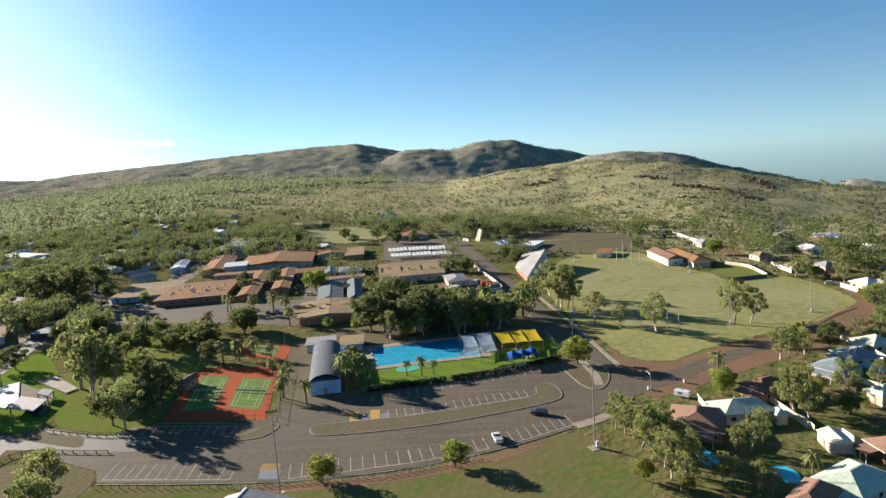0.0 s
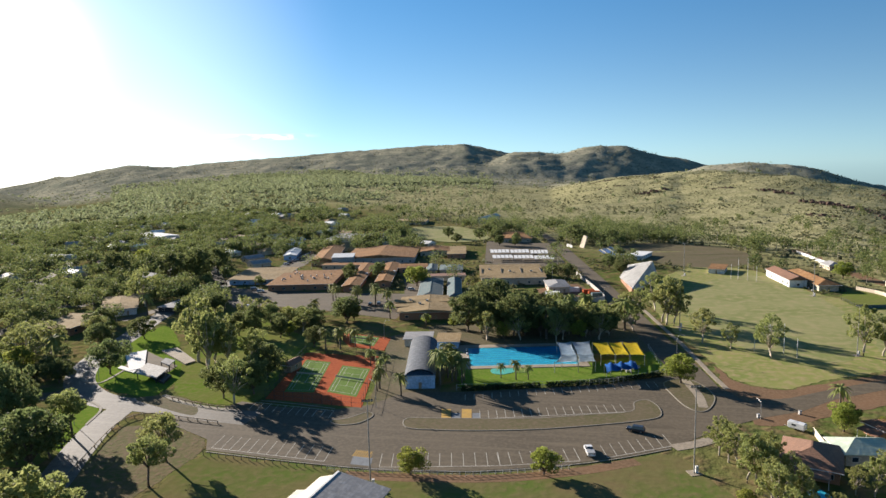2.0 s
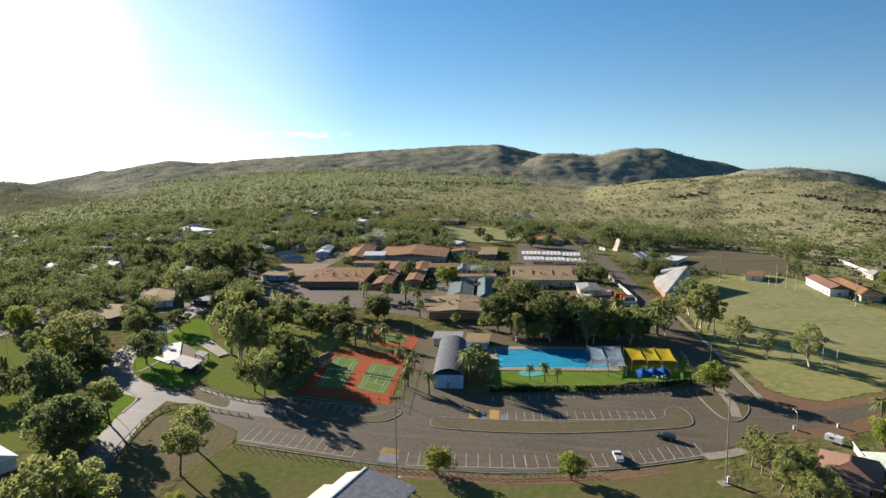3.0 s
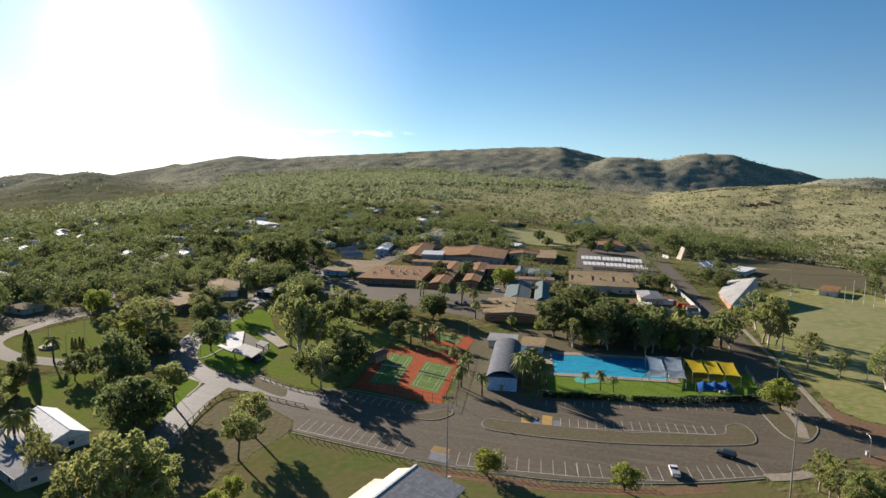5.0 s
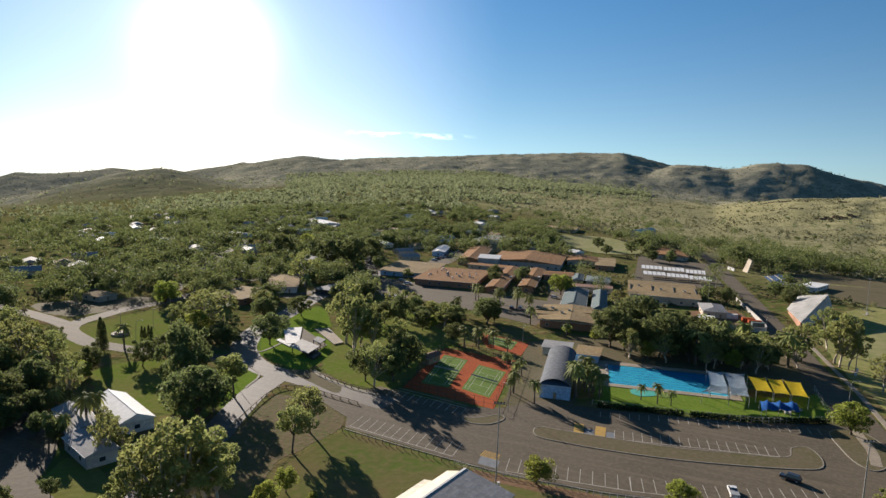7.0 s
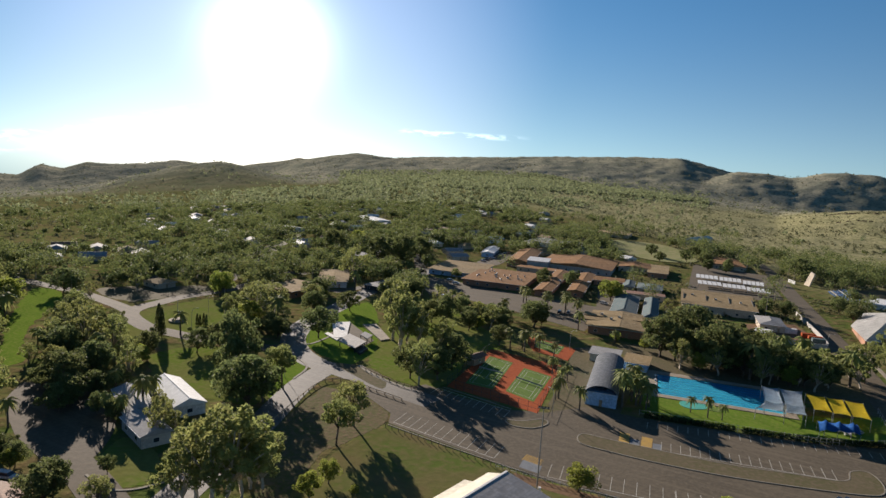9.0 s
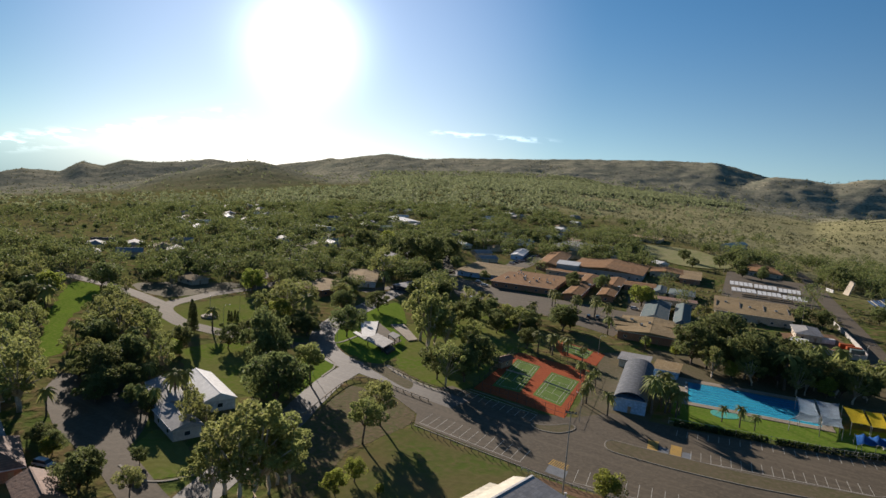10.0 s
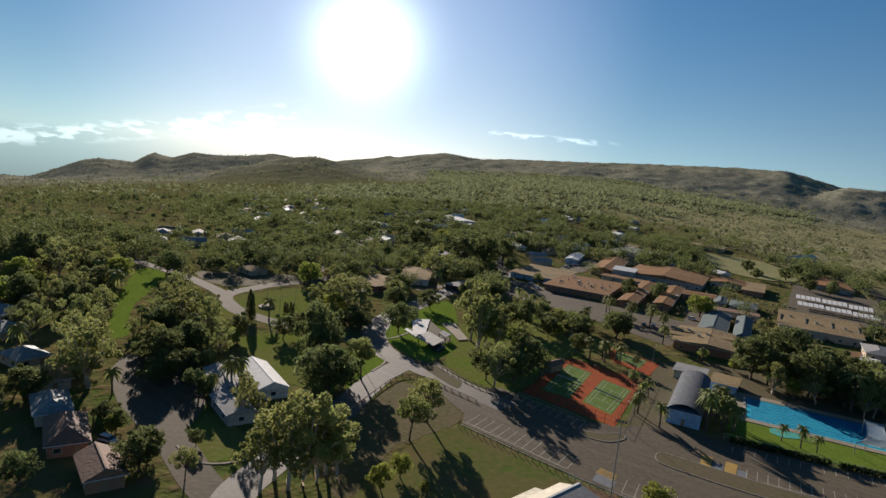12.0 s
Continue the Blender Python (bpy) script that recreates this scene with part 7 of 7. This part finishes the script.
def bin_box(q, label):
    top = thing("utility_box", pose(*q, 0.05, 0, 0, 30), label, "cabinet")
    box_part("body", (0, 0, 0, 0.7, 0.5, 1.0), M_WALL_WHITE, top, bevel=0.04)
    box_part("lid", (0, 0, 1.0, 0.8, 0.6, 0.08), M_METAL, top)


for q in ((49.0, 175.7), (60.5, 179.7), (43.6, 267.2), (124.2, 365.1), (123.4, 357.6)):
    bin_box(q, "small white cabinet beside the grass")

# ---- far woods, shrubs ----
def wood_density(az, far):
    """How thickly the gums stand: close in the town, a dark belt at the foot of the ranges, few on the open plain."""
    if -30 < az < 4 and far < 520:
        return 0.02
    if az < -20 + 2.5 * math.sin(far / 170) + 9 * noise.noise((far / 210, az / 4, 3.0)):
        d = 1.0
        if az < -47:
            d = 0.9 if far < 480 else max(0.1, 0.9 - (-47 - az) * 0.055 - max(0.0, far - 900) / 1500)
        if az < -39 and far > 1650:
            d = 0.03
        return d
    if az < -7:
        belt = 1750 + (az + 21) * 25
        if belt < far < belt + 1100 and far < 2900 - (az + 21) * 45:
            return 1.0
        return 0.9 if far < 720 + 30 * math.sin(az) else 0.1
    rim = float(np.interp(az, (-7, 4, 15, 24, 30, 37), (760, 740, 680, 600, 560, 520)))
    if 360 < far < rim:
        return (0.75 if far < rim - 60 else 0.4) if az < 9 else (0.36 if far < rim - 60 else 0.16)
    return 0.05 if far < rim + 170 else 0.012


CLEAR.append([(-181.5, 112.8), (-166.0, 127.6), (-136.4, 116.7), (-127.8, 99.9), (-120.0, 88.4), (-146.7, 89.7)])


def keeps_camera_view(x, y, h):
    """A tree here would not hide a lawn, a street or a house from the camera."""
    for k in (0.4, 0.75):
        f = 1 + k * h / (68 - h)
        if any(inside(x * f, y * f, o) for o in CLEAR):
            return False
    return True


def near_trees():
    """Garden and street trees between the houses within three hundred metres, left out where they block the camera's
    view.
    """
    made, tries = 0, 0
    while made < 165 and tries < 12000:
        tries += 1
        az = rng.uniform(-77, -24) if rng.random() < 0.88 else rng.uniform(18, 38)
        far = math.sqrt(rng.uniform(110 ** 2, 340 ** 2))
        x, y = far * math.sin(radians(az)), far * math.cos(radians(az))
        # bearings and distances kept bare so roofs and lawns show from the camera
        if az > -47 and az < 0 and far < 215 or az < -45 and far < 170 or az > 16 and far < 245 or not free(x, y, 1.0):
            continue
        h = rng.uniform(6, 13)
        if not keeps_camera_view(x, y, h):
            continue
        plant(rng.choice((GUM, GUM, ROUND, ROUND, BRIGHT, PALM if far > 180 else GUM)), x, y, h, rng.uniform(0.9, 1.2))
        made += 1


# open ground kept in the camera's view: trees standing before it are skipped
VISTAS = [[(-179.4, 686.7), (-136.2, 707.9), (-99.7, 671.1), (-77.9, 598.5), (-110.5, 569.5), (-159.4, 618.9)],
          [(140.0, 500.0), (160.0, 500.0), (165.0, 415.0), (176.0, 350.0), (176.0, 300.0), (150.0, 330.0)],
          [(45.0, 560.0), (120.0, 560.0), (120.0, 470.0), (45.0, 470.0)]]


def town_woods():
    """Gums of the gardens and streets out to a kilometre."""
    pos, size = [], []
    made = 0
    bark_v, bark_f = [], []
    while made < 3500:
        az = rng.uniform(-80, 40)
        far = math.sqrt(rng.uniform(320 ** 2, 1000 ** 2))
        x, y = far * math.sin(radians(az)), far * math.cos(radians(az))
        if rng.random() > wood_density(az, far) or not free(x, y, 0.5):
            continue
        if az > -21 and any(inside(x * f, y * f, o) for o in VISTAS for f in (1.05, 1.14)):
            continue
        if noise.noise((x / 55, y / 55, 2.0)) > 0.15 and rng.random() < 0.9:
            continue
        z = float(terrain(x, y))
        h = rng.uniform(6, 11) if rng.random() < 0.8 else rng.uniform(11, 15)
        if az > -21 and far < 900:
            h *= 1.35
        r = h * rng.uniform(0.42, 0.6)
        n, lumps, leaf = (360, 9, 0.8) if far < 450 else (190, 8, 1.05)
        for k in range(lumps):
            a = rng.uniform(0, math.tau)
            rr = r * rng.uniform(0.1, 0.7)
            c = (x + math.cos(a) * rr, y + math.sin(a) * rr, z + h * rng.uniform(0.35, 0.8))
            pos.append(clump(c, r * rng.uniform(0.45, 0.7), n // lumps))
        size.append(np.full((n // lumps) * lumps, leaf))
        i = len(bark_v)
        for low, rad in ((-0.3, 0.16), (h * 0.6, 0.1)):
            bark_v += [(x + rad * math.cos(k * 1.571), y + rad * math.sin(k * 1.571), z + low) for k in range(4)]
        bark_f += [(i + k, i + (k + 1) % 4, i + 4 + (k + 1) % 4, i + 4 + k) for k in range(4)]
        made += 1
    tagged(new("town_woods", leaf_cloud("town_woods", np.concatenate(pos), np.concatenate(size), M_LEAF_TOWN)), "dark olive gum trees between the houses of the town", "trees", kind="stuff")
    tagged(new("woods_trunks", as_mesh("woods_trunks", bark_v, bark_f, M_BARK)), "pale trunks of the town's gum trees", "trees", kind="stuff")


def far_woods():
    """The woods past the town, thick at the foot of the ranges."""
    pos, size = [], []
    for k in range(75000):
        az, far = rng.uniform(-80, 40), math.sqrt(rng.uniform(950 ** 2, 3000 ** 2))
        if k % 4 == 0:
            az, far = rng.uniform(-30, -7), math.sqrt(rng.uniform(1650 ** 2, 2900 ** 2))
        x, y = far * math.sin(radians(az)), far * math.cos(radians(az))
        if rng.random() > wood_density(az, far) or noise.noise((x / 55, y / 55, 2.0)) > 0.15 and rng.random() < 0.9:
            continue
        z = float(terrain(x, y))
        h = rng.uniform(6, 11) if rng.random() < 0.8 else rng.uniform(11, 15)
        r = h * rng.uniform(0.42, 0.6)
        n, lumps, leaf = (20, 4, 3.0) if far < 1500 else (10, 2, 4.0)
        for _ in range(lumps):
            a = rng.uniform(0, math.tau)
            rr = r * rng.uniform(0.1, 0.7)
            c = (x + math.cos(a) * rr, y + math.sin(a) * rr, z + h * rng.uniform(0.35, 0.8))
            pos.append(clump(c, r * rng.uniform(0.45, 0.7), n // lumps))
        size.append(np.full((n // lumps) * lumps, leaf))
    tagged(new("woods", leaf_cloud("woods", np.concatenate(pos), np.concatenate(size), M_LEAF_FAR)), "olive gum woods from the town out to the ranges", "trees", kind="stuff")


def shrubs():
    pos, size = [], []
    made = 0
    while made < 32000:
        az = rng.uniform(-78, 40)
        far = 350 + 2600 * rng.random()
        if rng.random() > (0.9 if az > -17 else 0.35):
            continue
        x, y = far * math.sin(radians(az)), far * math.cos(radians(az))
        if noise.noise((x / 120, y / 120, 4.0)) + rng.uniform(-0.5, 0.5) < 0.0 or (far < 800 and not free(x, y)):
            continue
        z = float(terrain(x, y))
        r = rng.uniform(0.6, 1.6) if rng.random() < 0.85 else rng.uniform(1.6, 3.0)
        pos.append(clump((x, y, z + r * 0.4), r, 6))
        size.append(np.full(6, r * 1.15))
        made += 1
    for _ in range(9000):
        az, far = rng.uniform(-74, 38), rng.uniform(2500, 4300)
        x, y = far * math.sin(radians(az)), far * math.cos(radians(az))
        if noise.noise((x / 150, y / 150, 7.0)) + rng.uniform(-0.4, 0.4) < 0.0:
            continue
        r = rng.uniform(1.8, 4.2)
        pos.append(clump((x, y, float(terrain(x, y)) + r * 0.6), r, 4))
        size.append(np.full(4, r * 1.3))
    tagged(new("shrubs", leaf_cloud("shrubs", np.concatenate(pos), np.concatenate(size), M_SPINIFEX)), "low spinifex and scrub on the slopes", "shrubs", kind="stuff")


def outcrops():
    """Dark red rock ledges broken into blocks on the near slope."""
    vs, fs = [], []
    for a, b, n in (((347.3, 1041.3), (382.2, 939.3), 90), ((387.0, 972.4), (379.9, 841.0), 70), ((53.0, 1402.9), (107.7, 1457.1), 50), ((122.4, 1269.1), (183.1, 1322.4), 40),
                    ((327.1, 1209.9), (356.6, 1141.5), 30), ((522.4, 1205.9), (478.3, 981.3), 50), ((293.4, 879.0), (306.2, 841.9), 25), ((249.5, 1287.8), (286.1, 1254.8), 25), ((40, 1690), (110, 1720), 60), ((120, 1640), (210, 1620), 50)):
        for k in range(n):
            t = rng.random()
            x = a[0] + (b[0] - a[0]) * t + rng.gauss(0, 6)
            y = a[1] + (b[1] - a[1]) * t + rng.gauss(0, 9)
            z = float(terrain(x, y))
            s = rng.uniform(0.7, 2.0) * (2.0 if rng.random() < 0.12 else 1.0)
            i = len(vs)
            for dz, f in ((-2.0, 1.15), (s * rng.uniform(0.4, 0.9), 0.75)):
                for q in range(5):
                    ang = q * 1.257 + rng.uniform(-0.35, 0.35)
                    vs.append((x + math.cos(ang) * s * f * 1.5, y + math.sin(ang) * s * f, z + dz + rng.uniform(-0.3, 0.3)))
            fs += [(i + q, i + (q + 1) % 5, i + 5 + (q + 1) % 5, i + 5 + q) for q in range(5)]
            fs.append(tuple(i + 5 + q for q in range(5)))
    tagged(new("rock_outcrops", as_mesh("rock_outcrops", vs, fs, M_ROCK)), "dark red broken rock ledges on the grassy slope", "rocks", kind="stuff")


def planter(x, y):
    top = thing("planter", pose(x, y, 0.03), "round tiered garden planter with a mast on the loop lawn", "planter")
    for r, h in ((3.4, 0.6), (2.2, 1.1)):
        bm = bmesh.new()
        add_tube(bm, [(0, 0, 0), (0, 0, h)], [r, r], 20)
        part("tier", bm, M_PATH, top)
    bm = bmesh.new()
    add_tube(bm, [(0, 0, 1.0), (0, 0, 9)], [0.12, 0.07], 8)
    part("mast", bm, M_METAL, top)


planter(*(-214.8, 166.3))
planter(*(-189.2, 167.8))


def cypress(x, y, h):
    top = thing("cypress", pose(x, y, 0, 0, 0, rng.uniform(0, 360)), "small dark upright cypress on the lawn", "tree", "cypresses")
    bm = bmesh.new()
    add_tube(bm, [(0, 0, 0), (0, 0, h * 0.8)], [0.14, 0.04], 6)
    part("trunk", bm, M_BARK_DARK, top)
    n = int(700 * (h / 5) ** 1.6)
    z = nrg.uniform(0.08, 1, n)
    a = nrg.uniform(0, math.tau, n)
    r = 0.17 * h * (1 - z) ** 0.6 * nrg.uniform(0.5, 1, n) + 0.05
    out = np.stack([np.cos(a), np.sin(a), np.full(n, 0.3)], 1)
    o = new("crown", leaf_cloud("crown", np.concatenate([np.stack([r * np.cos(a), r * np.sin(a), z * h], 1), out], 1), 0.35, M_LEAF_DARK))
    o.parent = top


for q in ((-203.8, 166.9), (-202.5, 167.2), (-202.6, 169.0), (-200.7, 168.8)):
    cypress(*q, rng.uniform(4.5, 6))
cypress(*(-199.4, 146.4), 13)
cypress(*(-200.2, 148.2), 11)

outcrops()
town_houses()
near_trees()
town_woods()
far_woods()
shrubs()
